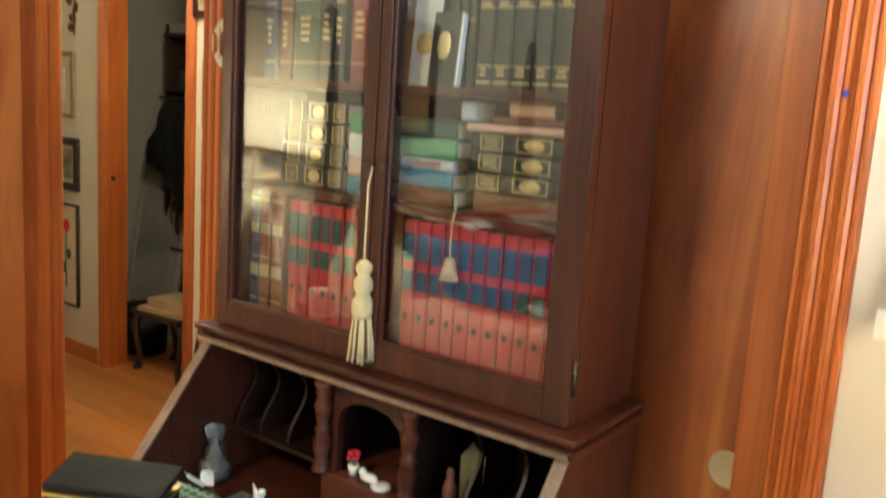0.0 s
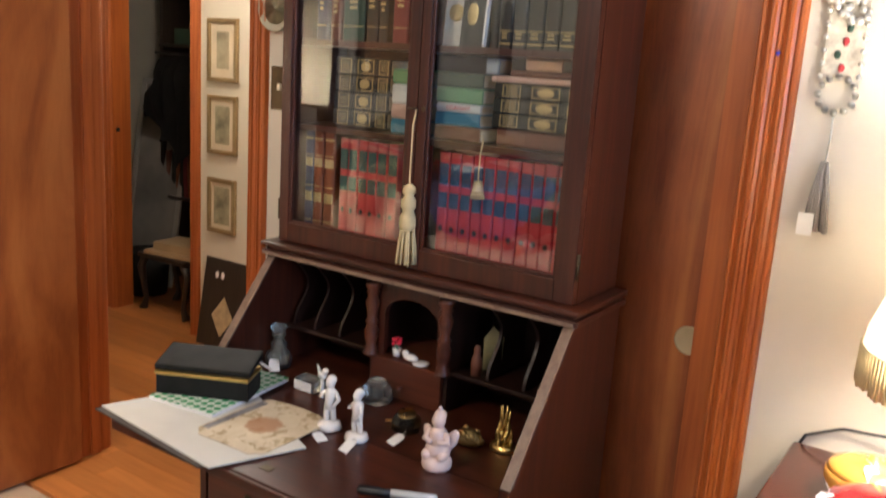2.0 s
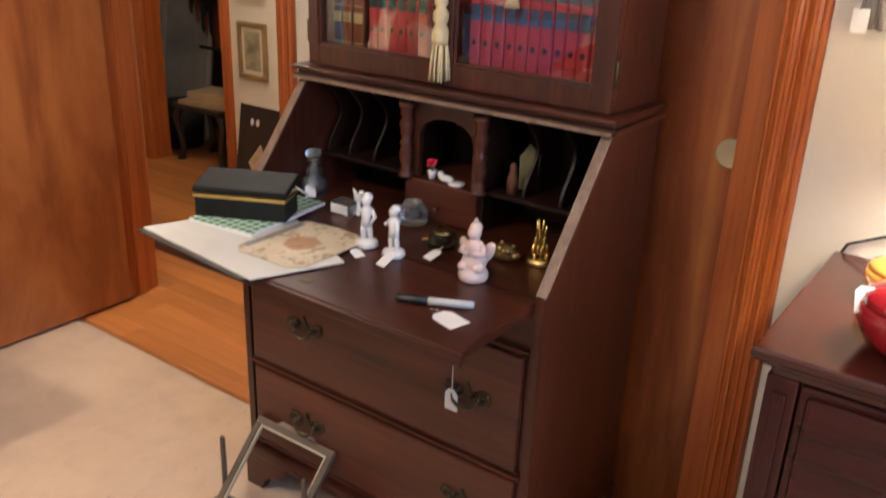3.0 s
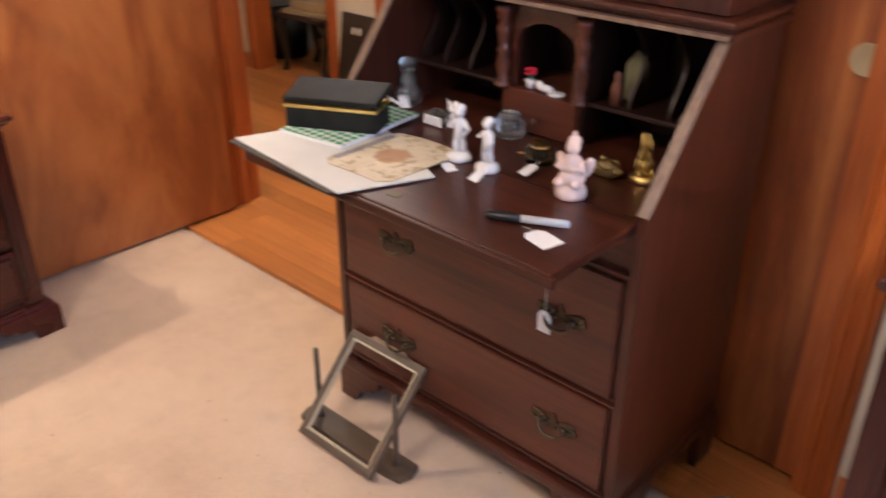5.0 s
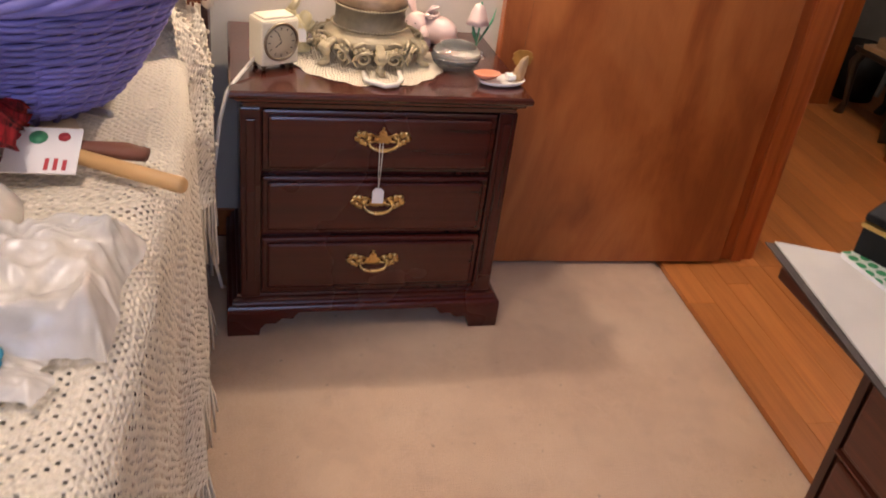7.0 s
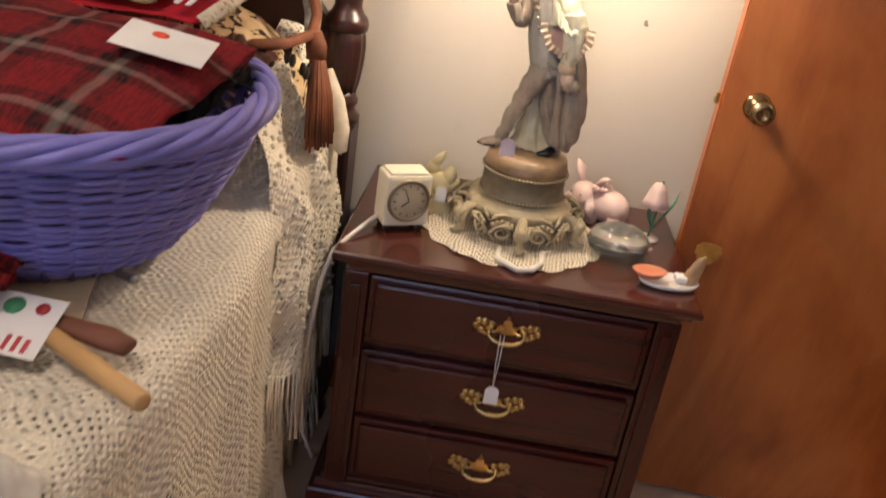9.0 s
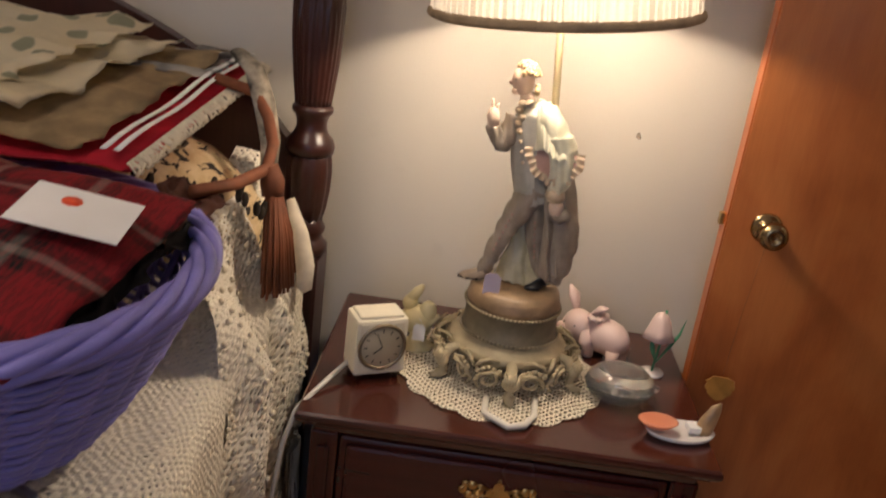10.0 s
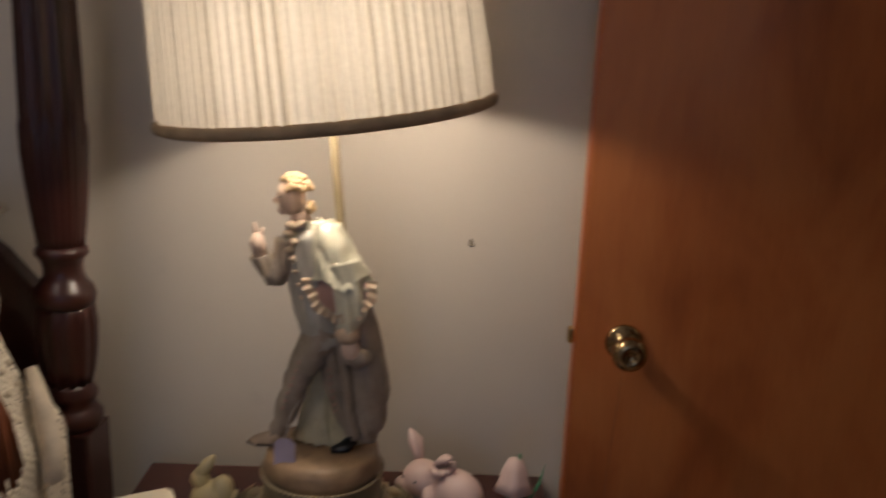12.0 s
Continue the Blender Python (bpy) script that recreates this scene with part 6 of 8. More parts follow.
solid("rolled_paper", S().tube([(0, 0, 0), (0.16, 0, 0)], 0.011, 14), [paper_white], "rolled white paper tube", "paper roll", m=pose(-1.23, -0.445, TZ + 0.012, 0, 0, 69))
solid("wooden_stick", S().tube([(0, 0, 0), (0.29, 0, 0), (0.294, 0, 0)], [0.0103, 0.0112, 0.009], 16), [plain("birch", (0.55, 0.33, 0.13), 0.5, vary=0.15)], "pale wooden dowel handle", "stick", m=pose(-1.218, -0.382, TZ + 0.0115, 0, 0, 61.6))
solid("carving_handle", S().tube([(0, 0, 0), (0.06, 0.0, 0.004), (0.13, 0.0, 0.006), (0.16, 0, 0.004)], [0.008, 0.012, 0.018, 0.014], 12, flat=0.6), [bk_brown], "dark brown horn-handled server", "server", m=pose(-1.19, -0.335, TZ + 0.012, 0, 0, 78))
sg = thing("card_sign", pose(-1.16, -0.308, TZ + 0.024, 22, 0, 90), "white card with red and green printed marks", "card")
part("card", S().box(-0.046, 0.046, -0.05, 0.03, 0, 0.002), [paper_white], sg)
part("green_mark", S().lathe([(0.012, 0.0022), (0.012, 0.0028)], 10, (-0.008, 0.012, 0)), [green_enamel], sg)
part("red_mark", S().lathe([(0.008, 0.0022), (0.008, 0.0028)], 10, (0.024, 0.014, 0)), [enc_red], sg)
part("red_print", S().box(0.006, 0.011, -0.045, -0.025, 0.0022, 0.0028).box(0.017, 0.022, -0.045, -0.025, 0.0022, 0.0028).box(0.028, 0.033, -0.045, -0.027, 0.0022, 0.0028), [enc_red], sg)
cloth_sheet("checked_cloth", [(-1.31, -0.72, 0.82), (-1.05, -0.70, 0.83), (-1.1, -0.325, 0.80), (-1.25, -0.335, 0.81)], red_check, "red and black checked flannel cloth", 0.04, 0.2, 0.02, 12.0)


def film_mat():
    m, nt, p = material("clear_film")
    p.inputs["Base Color"].default_value = (0.85, 0.84, 0.8, 1)
    p.inputs["Roughness"].default_value = 0.3
    p.inputs["Specular IOR Level"].default_value = 0.7
    v = coords(nt)
    n = noise_tex(nt, v, 16, 4, 0.6, 0.6)
    bump(nt, p, n, 0.25, 0.002)
    c = ramp(nt, n, [(0.35, (0.7, 0.66, 0.58)), (0.65, (0.86, 0.84, 0.78))])
    nt.links.new(c, p.inputs["Base Color"])
    p.inputs["Coat Weight"].default_value = 0.6
    tr = node(nt, "ShaderNodeBsdfTransparent")
    mx = nt.nodes.new("ShaderNodeMixShader")
    nt.links.new(ramp(nt, noise_tex(nt, v, 9, 3), [(0.35, (0.15, 0.15, 0.15)), (0.65, (0.55, 0.55, 0.55))]), mx.inputs[0])
    nt.links.new(p.outputs[0], mx.inputs[1])
    nt.links.new(tr.outputs[0], mx.inputs[2])
    nt.links.new(mx.outputs[0], nt.nodes["Material Output"].inputs["Surface"])
    return m


plastic_film = film_mat()
solid("plastic_parcel", S().blob((0, 0, 0.05), (0.17, 0.1, 0.055), 0, 28), [plastic_film], "white bundle wrapped in clear shiny plastic", "parcel", m=pose(-0.95, -0.46, TZ - 0.004, 0, 8, 97))


def crumpled(name, x0, x1, y0, y1, z, height, seed, label):
    """A crumpled plastic bag: creased ridges, thin at the rim."""
    def fn(u, v):
        wob = 0.03 * noise.noise((u * 3 + seed, v * 3, 1.0))
        wob2 = 0.03 * noise.noise((u * 3, v * 3 + seed, 5.0))
        edge = min(1.0, 7 * min(u, 1 - u, v, 1 - v))
        ridge = sum((1 - abs(noise.noise((u * f + seed, v * f * 0.8 + 0.3 * f * u, seed)))) ** 3 / k for f, k in ((3.1, 1.0), (6.3, 1.8), (13.0, 4.0)))
        return x0 + (x1 - x0) * u + wob, y0 + (y1 - y0) * v + wob2, z + edge * (0.25 + 0.45 * ridge) * height + 0.004 * noise.noise((u * 20, v * 20, seed))
    return solid(name, S().grid(fn, 70, 70), [plastic_film], label, "plastic bag")


crumpled("plastic_bag", -0.98, -0.74, -0.44, -0.165, 0.753, 0.06, 15.0, "crumpled clear plastic bag of white cloth")
crumpled("plastic_bag", -0.82, -0.68, -0.5, -0.22, 0.753, 0.022, 4.0, "flattened clear plastic bag edge on the spread")
solid("blue_yarn", S().blob((0, 0, 0.006), (0.011, 0.007, 0.005)).blob((0.01, 0.003, 0.004), (0.007, 0.005, 0.004)), [plain("cyan_yarn", (0.05, 0.3, 0.45), 0.9)], "scrap of bright blue yarn", "yarn", m=pose(-0.735, -0.26, TZ + 0.006))


# ---------------------------------------------------------------- lamp and ornaments on the nightstand
LX, LY = -2.0, 0.205
NZ = NSH + 0.0006
dol = S()
rows = []
for k in range(9):
    r = 0.172 * k / 8 if k else 0.004
    rows.append([(r * (1 + (0.05 * abs(math.sin(9 * a)) if k == 8 else 0)) * math.cos(a), r * (1 + (0.05 * abs(math.sin(9 * a)) if k == 8 else 0)) * math.sin(a) * 1.02, 0.002 + (0.0015 * math.sin(9 * a) if k > 6 else 0)) for a in [2 * math.pi * i / 108 for i in range(108)]])
dol.rings(rows, 0, True, False)
solid("doily", dol, [doily_yarn], "round cream crocheted doily with a scalloped edge", "doily", m=pose(LX + 0.02, LY - 0.005, NZ))

LOW = Matrix.Diagonal((1, 1, 0.79, 1))
tl = thing("table_lamp", pose(LX, LY, NZ + 0.003), "tall figurine table lamp with a pleated cream shade, lit", "table lamp")
antique = plain("antique_ivory", (0.4, 0.33, 0.2), 0.5, vary=0.35, scale=60, relief=0.3)
antique_drum = plain("antique_drum", (0.2, 0.165, 0.1), 0.5, vary=0.3, scale=90, relief=0.4)
base = S()
base.lathe([(0.085, 0.05), (0.1, 0.056), (0.108, 0.066), (0.1, 0.078), (0.086, 0.088), (0.082, 0.096)], 40)
part("base_ring", base, [antique], tl, m=LOW)
for k in range(6):
    a = 2 * math.pi * (k + 0.12) / 6
    m = LOW @ pose(0, 0, 0, 0, 0, math.degrees(a))
    leg = S()
    leg.tube([(0.085, 0, 0.07), (0.115, 0, 0.066), (0.132, 0, 0.045), (0.126, 0, 0.018), (0.136, 0, 0.004), (0.148, 0, 0.006)], [0.008, 0.010, 0.010, 0.007, 0.009, 0.005], 9)
    leg.blob((0.132, 0, 0.046), (0.010, 0.0165, 0.018)).blob((0.13, 0, 0.01), (0.011, 0.011, 0.008))
    for i in range(5):
        leg.tube([(0.13, (i - 2) * 0.0065, 0.068), (0.141, (i - 2) * 0.005, 0.05), (0.134, (i - 2) * 0.0025, 0.028)], [0.002, 0.003, 0.0015], 6)
    part("scroll_leg", leg, [antique], tl, m=m)
    for s in (-1, 1):
        sc = S()
        pts = []
        for i in range(26):
            q = i / 25
            aa = q * 4.2 * math.pi * 0.75
            rr = 0.019 * (1 - 0.75 * q)
            pts.append((0.112 - 0.004 * q, s * (0.036 + rr * math.cos(aa)), 0.034 + rr * math.sin(aa)))
        sc.tube(pts, [0.0042 * (1 - 0.45 * i / 25) for i in range(26)], 7)
        for k2 in range(5):
            sc.blob((0.116, s * (0.02 + 0.009 * k2), 0.066 - 0.004 * abs(k2 - 2)), (0.004, 0.005, 0.006), 0, 7)
        sc.tube([(0.118, s * 0.014, 0.05), (0.122, s * 0.03, 0.06), (0.114, s * 0.05, 0.05), (0.108, s * 0.058, 0.03), (0.112, s * 0.05, 0.014)], [0.002, 0.0045, 0.004, 0.0035, 0.0015], 7)
        pts = [(0.106, s * 0.06, 0.06), (0.108, s * 0.052, 0.074), (0.104, s * 0.036, 0.078), (0.1, s * 0.02, 0.07)]
        sc.tube(pts, [0.002, 0.004, 0.004, 0.003], 7)
        part("scroll", sc, [antique], tl, m=m)
part("drum", S().lathe([(0.083, 0.094), (0.085, 0.098), (0.081, 0.102), (0.08, 0.15), (0.083, 0.154), (0.081, 0.158)], 48), [antique_drum], tl, m=LOW)
bd = S()
for i in range(72):
    a = 2 * math.pi * i / 72
    bd.blob((0.083 * math.cos(a), 0.083 * math.sin(a), 0.158), 0.0028, 0, 6).blob((0.086 * math.cos(a), 0.086 * math.sin(a), 0.099), 0.0028, 0, 6)
tagged(part("beading", bd, [antique], tl, m=LOW), kind="stuff")
rock = S()
rows = []
for z, r in ((0.158, 0.08), (0.17, 0.081), (0.182, 0.079), (0.194, 0.077), (0.2, 0.07), (0.202, 0.03)):
    rows.append([(r * (1 + 0.04 * noise.noise((math.cos(a) * 3, math.sin(a) * 3, z * 30))) * math.cos(a), r * (1 + 0.04 * noise.noise((math.cos(a) * 3, math.sin(a) * 3, z * 30))) * math.sin(a), z) for a in [2 * math.pi * i / 40 for i in range(40)]])
rock.rings(rows)
part("rock_base", rock, [plain("rock_glaze", (0.3, 0.2, 0.11), 0.4, vary=0.45, scale=70, relief=0.3)], tl, m=LOW)

# the gentleman: one mesh with glazes as material slots
vest_glaze = plain("vest_glaze", (0.42, 0.4, 0.34), 0.38, vary=0.25, scale=90)
grey_glaze = plain("grey_glaze", (0.33, 0.275, 0.21), 0.38, vary=0.28, scale=90)
drape_glaze = plain("drape_glaze", (0.55, 0.49, 0.31), 0.36, vary=0.25, scale=90)
pink_glaze = plain("pink_glaze", (0.42, 0.25, 0.2), 0.4, vary=0.2, scale=90)
jacket_glaze = plain("jacket_glaze", (0.6, 0.58, 0.44), 0.34, vary=0.25, scale=90)
flesh_glaze = plain("flesh_glaze", (0.68, 0.52, 0.4), 0.4, vary=0.08)
hair_glaze = plain("hair_glaze", (0.5, 0.36, 0.19), 0.45, vary=0.2, scale=120)
frill_glaze = plain("frill_glaze", (0.5, 0.39, 0.27), 0.4, vary=0.25, scale=90)
f = S()
_tube = f.tube


def fine_tube(pts, radius, segs=8, slot=0, closed=False, flat=1.0):
    """The same limb through a smooth curve with many rings."""
    n = len(pts)
    if n < 3 or n > 20 or segs < 20:
        return _tube(pts, radius, segs, slot, closed, flat)
    out, rad = [], []
    P = [Vector(p) for p in pts]
    for i in range(n - 1):
        p0, p1, p2, p3 = P[max(0, i - 1)], P[i], P[i + 1], P[min(n - 1, i + 2)]
        for k in range(6):
            t = k / 6
            out.append(0.5 * ((2 * p1) + (p2 - p0) * t + (2 * p0 - 5 * p1 + 4 * p2 - p3) * t * t + (3 * p1 - p0 - 3 * p2 + p3) * t ** 3))
            q = t * t * (3 - 2 * t)
            rad.append(radius[i] * (1 - q) + radius[i + 1] * q)
    out.append(P[-1])
    rad.append(radius[-1])
    return _tube(out, rad, segs, slot, closed, flat)


f.tube = fine_tube
G, J, F, HR, FR, BK, VS, DR, PK = range(9)
Z0 = 0.2
# front leg and shoe, back leg and shoe
f.tube([(0.012, 0.03, Z0 + 0.18), (0.016, 0.008, Z0 + 0.14), (0.018, -0.012, Z0 + 0.105), (0.016, -0.026, Z0 + 0.07), (0.014, -0.044, Z0 + 0.03), (0.012, -0.05, Z0 + 0.018)], [0.024, 0.0215, 0.016, 0.0155, 0.011, 0.0085], 30, G)
f.tube([(0.012, -0.044, Z0 + 0.018), (0.012, -0.062, Z0 + 0.01), (0.012, -0.08, Z0 + 0.006), (0.012, -0.088, Z0 + 0.005)], [0.011, 0.0105, 0.008, 0.003], 12, FR)
f.tube([(0.012, -0.056, Z0 + 0.006), (0.012, -0.074, Z0 + 0.004), (0.012, -0.091, Z0 + 0.004)], [0.01, 0.009, 0.004], 10, BK, flat=0.5)
f.tube([(0.0, 0.034, Z0 + 0.19), (0.002, 0.036, Z0 + 0.14), (0.002, 0.036, Z0 + 0.1), (0.0, 0.042, Z0 + 0.06), (0.004, 0.05, Z0 + 0.025)], [0.026, 0.021, 0.016, 0.0145, 0.0095], 30, G)
f.tube([(0.006, 0.054, Z0 + 0.014), (0.016, 0.042, Z0 + 0.006), (0.024, 0.026, Z0 + 0.005)], [0.012, 0.011, 0.005], 12, BK, flat=0.6)
# coat tails and cloth between the legs
f.tube([(-0.006, 0.062, Z0 + 0.21), (0.004, 0.07, Z0 + 0.16), (0.008, 0.078, Z0 + 0.11), (0.006, 0.072, Z0 + 0.06), (0.004, 0.062, Z0 + 0.022)], [0.027, 0.03, 0.031, 0.03, 0.024], 30, G, flat=0.7)
f.tube([(-0.016, 0.03, Z0 + 0.12), (-0.012, 0.015, Z0 + 0.07), (-0.008, 0.004, Z0 + 0.03), (-0.006, 0.0, Z0 + 0.004)], [0.02, 0.022, 0.027, 0.033], 30, DR, flat=0.55)
f.tube([(-0.01, 0.035, Z0 + 0.06), (-0.006, 0.042, Z0 + 0.02), (-0.004, 0.044, Z0 + 0.002)], [0.02, 0.026, 0.028], 30, DR, flat=0.5)
# waistcoat and torso, leaning
f.tube([(0.008, 0.03, Z0 + 0.155), (0.01, 0.02, Z0 + 0.19), (0.008, 0.014, Z0 + 0.225), (0.006, 0.014, Z0 + 0.26), (0.002, 0.02, Z0 + 0.295), (0.0, 0.018, Z0 + 0.315)], [0.027, 0.0265, 0.026, 0.029, 0.029, 0.016], 30, VS)
for i in range(4):
    f.blob((0.033, -0.002 + 0.003 * i, Z0 + 0.275 - 0.017 * i), 0.0032, FR, 8)
# jacket shoulder cape and back
f.tube([(0.004, 0.03, Z0 + 0.315), (0.012, 0.045, Z0 + 0.29), (0.016, 0.06, Z0 + 0.262), (0.018, 0.07, Z0 + 0.243)], [0.016, 0.024, 0.026, 0.027], 30, J)
f.tube([(-0.02, 0.035, Z0 + 0.31), (-0.024, 0.045, Z0 + 0.26), (-0.022, 0.05, Z0 + 0.2), (-0.014, 0.058, Z0 + 0.17)], [0.02, 0.028, 0.028, 0.026], 30, J)
# far arm raised, near arm down with cuff and hat
f.tube([(0.008, -0.006, Z0 + 0.29), (0.014, -0.018, Z0 + 0.262), (0.02, -0.03, Z0 + 0.248), (0.024, -0.038, Z0 + 0.262), (0.026, -0.043, Z0 + 0.276)], [0.02, 0.017, 0.014, 0.012, 0.012], 30, G)
f.tube([(0.026, -0.043, Z0 + 0.276), (0.028, -0.045, Z0 + 0.292), (0.028, -0.043, Z0 + 0.306)], [0.009, 0.0105, 0.006], 10, F)
f.tube([(0.028, -0.047, Z0 + 0.3), (0.029, -0.046, Z0 + 0.32)], [0.003, 0.002], 6, F)
f.tube([(0.028, -0.04, Z0 + 0.3), (0.029, -0.037, Z0 + 0.313)], [0.003, 0.002], 6, F)
f.tube([(0.02, 0.06, Z0 + 0.27), (0.028, 0.068, Z0 + 0.235), (0.032, 0.068, Z0 + 0.205), (0.034, 0.064, Z0 + 0.185)], [0.024, 0.02, 0.018, 0.014], 30, J)
f.tube([(0.034, 0.064, Z0 + 0.187), (0.036, 0.063, Z0 + 0.176), (0.036, 0.063, Z0 + 0.168)], [0.014, 0.017, 0.012], 12, FR)
f.blob((0.037, 0.066, Z0 + 0.158), (0.012, 0.013, 0.016), F)
f.blob((0.032, 0.072, Z0 + 0.146), (0.014, 0.018, 0.014), G)
# frills round the hip
def ruffle(u, v):
    a = math.pi * (0.02 + 0.96 * u)
    out = 0.036 + 0.013 * v + 0.002 * math.sin(u * 31)
    w_ = 0.003 * math.sin(u * 88) * v
    return 0.034 + 0.012 * math.sin(a) + w_, 0.058 - out * math.cos(a), Z0 + 0.255 - (out + 0.01) * math.sin(a) + 0.4 * w_


f.grid(ruffle, 90, 4, FR)
f.grid(lambda u, v: (0.03 + 0.01 * math.sin(math.pi * u), 0.058 - (0.012 + 0.026 * v) * math.cos(math.pi * (0.04 + 0.92 * u)), Z0 + 0.253 - (0.016 + 0.03 * v) * math.sin(math.pi * (0.04 + 0.92 * u))), 40, 4, PK)


def cape(u, v):
    """Short shoulder cape, flaring to a wavy hem over the near arm."""
    a = math.pi * (-0.62 + 1.5 * u)
    r = 0.012 + 0.021 * v ** 0.8 + 0.003 * math.sin(u * 19) * v
    return 0.004 + 0.014 * v + r * math.cos(a) * 0.95, 0.022 + 0.036 * v + r * math.sin(a) * (1 + 0.25 * v), Z0 + 0.322 - 0.078 * v - 0.008 * v * math.sin(a) + 0.004 * v * math.sin(u * 25)


f.grid(cape, 60, 12, J, thick=0.002)


def coat_tail(u, v):
    """Hanging coat skirt with deep folds and a drawn-out corner."""
    y = 0.046 + (0.034 + 0.016 * math.sin(math.pi * min(1, v * 1.25))) * u + 0.012 * v
    fold = 0.006 * math.sin(u * 11 + 1.5 * v) * min(1, v * 3)
    return 0.03 + fold - 0.03 * u * u, y, Z0 + 0.185 - (0.158 - 0.035 * u ** 3) * v


f.grid(coat_tail, 30, 30, G, thick=0.003)
f.tube([(0.0, 0.018, Z0 + 0.318), (0.02, 0.012, Z0 + 0.322), (0.026, 0.0, Z0 + 0.312)], [0.004, 0.007, 0.004], 8, FR, flat=0.4)
for k in range(7):
    f.blob((0.036, -0.004 - 0.0045 * k, Z0 + 0.135 - 0.011 * k), (0.0012, 0.0022, 0.0028), PK, 6)
    f.blob((0.03, 0.034 + 0.0005 * k, Z0 + 0.125 - 0.01 * k), (0.0012, 0.0022, 0.0028), PK, 6)
# neck, jabot, head and curls
f.tube([(0.004, 0.01, Z0 + 0.312), (0.006, 0.006, Z0 + 0.332)], [0.013, 0.012], 10, F)
for k in range(5):
    f.blob((0.028, 0.0 - 0.004 * (k % 2), Z0 + 0.318 - 0.011 * k), (0.006, 0.007, 0.006), FR, 8)
f.blob((0.009, -0.001, Z0 + 0.351), (0.019, 0.0185, 0.024), F, 18)
f.blob((0.012, -0.019, Z0 + 0.347), (0.0035, 0.005, 0.0045), F, 8)
f.blob((0.012, -0.012, Z0 + 0.334), (0.007, 0.007, 0.006), F, 8)
f.blob((0.022, -0.012, Z0 + 0.353), (0.002, 0.003, 0.0016), BK, 6)
random.seed(21)
for k in range(110):
    a, b = random.uniform(0, 6.28), random.uniform(0.05, 1.35)
    if math.sin(a) < -0.25 and b > 0.75:
        continue
    f.blob((0.008 + 0.021 * math.sin(b) * math.cos(a), 0.004 + 0.021 * math.sin(b) * math.sin(a), Z0 + 0.356 + 0.024 * math.cos(b)), random.uniform(0.003, 0.0052), HR, 7)
for k in range(8):
    f.blob((-0.004 + 0.003 * k, 0.022, Z0 + 0.335 + 0.004 * (k % 3)), 0.005, HR, 7)
# drapery folds pressed into the coat and breeches, then a slight lean
f.bm.normal_update()
for vv in f.bm.verts:
    slots = {fc.material_index for fc in vv.link_faces}
    if slots <= {G, J, VS, DR} and slots:
        c = vv.co
        fold = math.sin(c.y * 400 + c.x * 230 + c.z * 60 + 4 * noise.noise((c.x * 30, c.y * 30, c.z * 12))) + 0.7 * noise.noise((c.x * 70, c.y * 70, c.z * 25))
        vv.co = c + vv.normal * 0.0021 * fold
for vv in f.bm.verts:
    vv.co.z = 0.158 + (vv.co.z - Z0) * 0.985
    vv.co.y -= 0.01 + 0.085 * (vv.co.z - 0.158)
part("figure", f, [grey_glaze, jacket_glaze, flesh_glaze, hair_glaze, frill_glaze, ink_black, vest_glaze, drape_glaze, pink_glaze], tl, "painted porcelain gentleman figure")
part("rod", S().tube([(-0.03, 0.05, 0.12), (-0.033, 0.006, 0.57), (-0.01, -0.022, 0.86), (0.0, -0.03, 1.07)], 0.0062, 10), [antique], tl)
part("socket", S().lathe([(0.018, 0.7), (0.02, 0.705), (0.02, 0.75), (0.012, 0.76)], 16, (0.0, -0.01, 0)), [brass], tl)


def shade_cloth(name, colour):
    m, nt, p = material(name)
    nt.nodes.remove(p)
    v = coords(nt)
    n = noise_tex(nt, v, 160, 3)
    c = ramp(nt, n, [(0.3, tuple(a * 0.9 for a in colour)), (0.7, colour)])
    d, t = nt.nodes.new("ShaderNodeBsdfDiffuse"), nt.nodes.new("ShaderNodeBsdfTranslucent")
    mx = node(nt, "ShaderNodeMixShader", Fac=0.27)
    nt.links.new(c, d.inputs["Color"])
    nt.links.new(c, t.inputs["Color"])
    nt.links.new(d.outputs[0], mx.inputs[1])
    nt.links.new(t.outputs[0], mx.inputs[2])
    nt.links.new(mx.outputs[0], nt.nodes["Material Output"].inputs["Surface"])
    return m


pleat_cloth = shade_cloth("pleat_cloth", (0.64, 0.6, 0.52))
random.seed(31)
N = 96
jit = [random.uniform(0.6, 1.4) for _ in range(N)]


def shade_rows(r0, r1, z0, z1, n, amp):
    rows = []
    for k in range(9):
        t = k / 8
        r, z = r0 + (r1 - r0) * t, z0 + (z1 - z0) * t
        rows.append([((r + amp * jit[(i // 4) % N] * (1 if (i % 4) in (1, 2) else -1) * 0.5) * math.cos(2 * math.pi * i / n), (r + amp * jit[(i // 4) % N] * (1 if (i % 4) in (1, 2) else -1) * 0.5) * math.sin(2 * math.pi * i / n), z) for i in range(n)])
    return rows


SHZ0, SHZ1 = 0.630, 1.07
SHM = pose(0.002, 0.005, SHZ0 - 0.014, 6.5, 2.0, 0) @ pose(0, 0, -SHZ0)
sh_ob = part("shade", S().rings(shade_rows(0.202, 0.173, SHZ0, SHZ1, N * 4, 0.0075), 0, False, False), [pleat_cloth], tl, "pleated cream fabric shade", m=SHM)
trim_mat = plain("trim_braid", (0.36, 0.26, 0.15), 0.8, vary=0.2, scale=120)
part("trim", S().tube([(0.204 * math.cos(2 * math.pi * i / 64), 0.204 * math.sin(2 * math.pi * i / 64), SHZ0) for i in range(64)], 0.0075, 8, closed=True), [trim_mat], sh_ob)
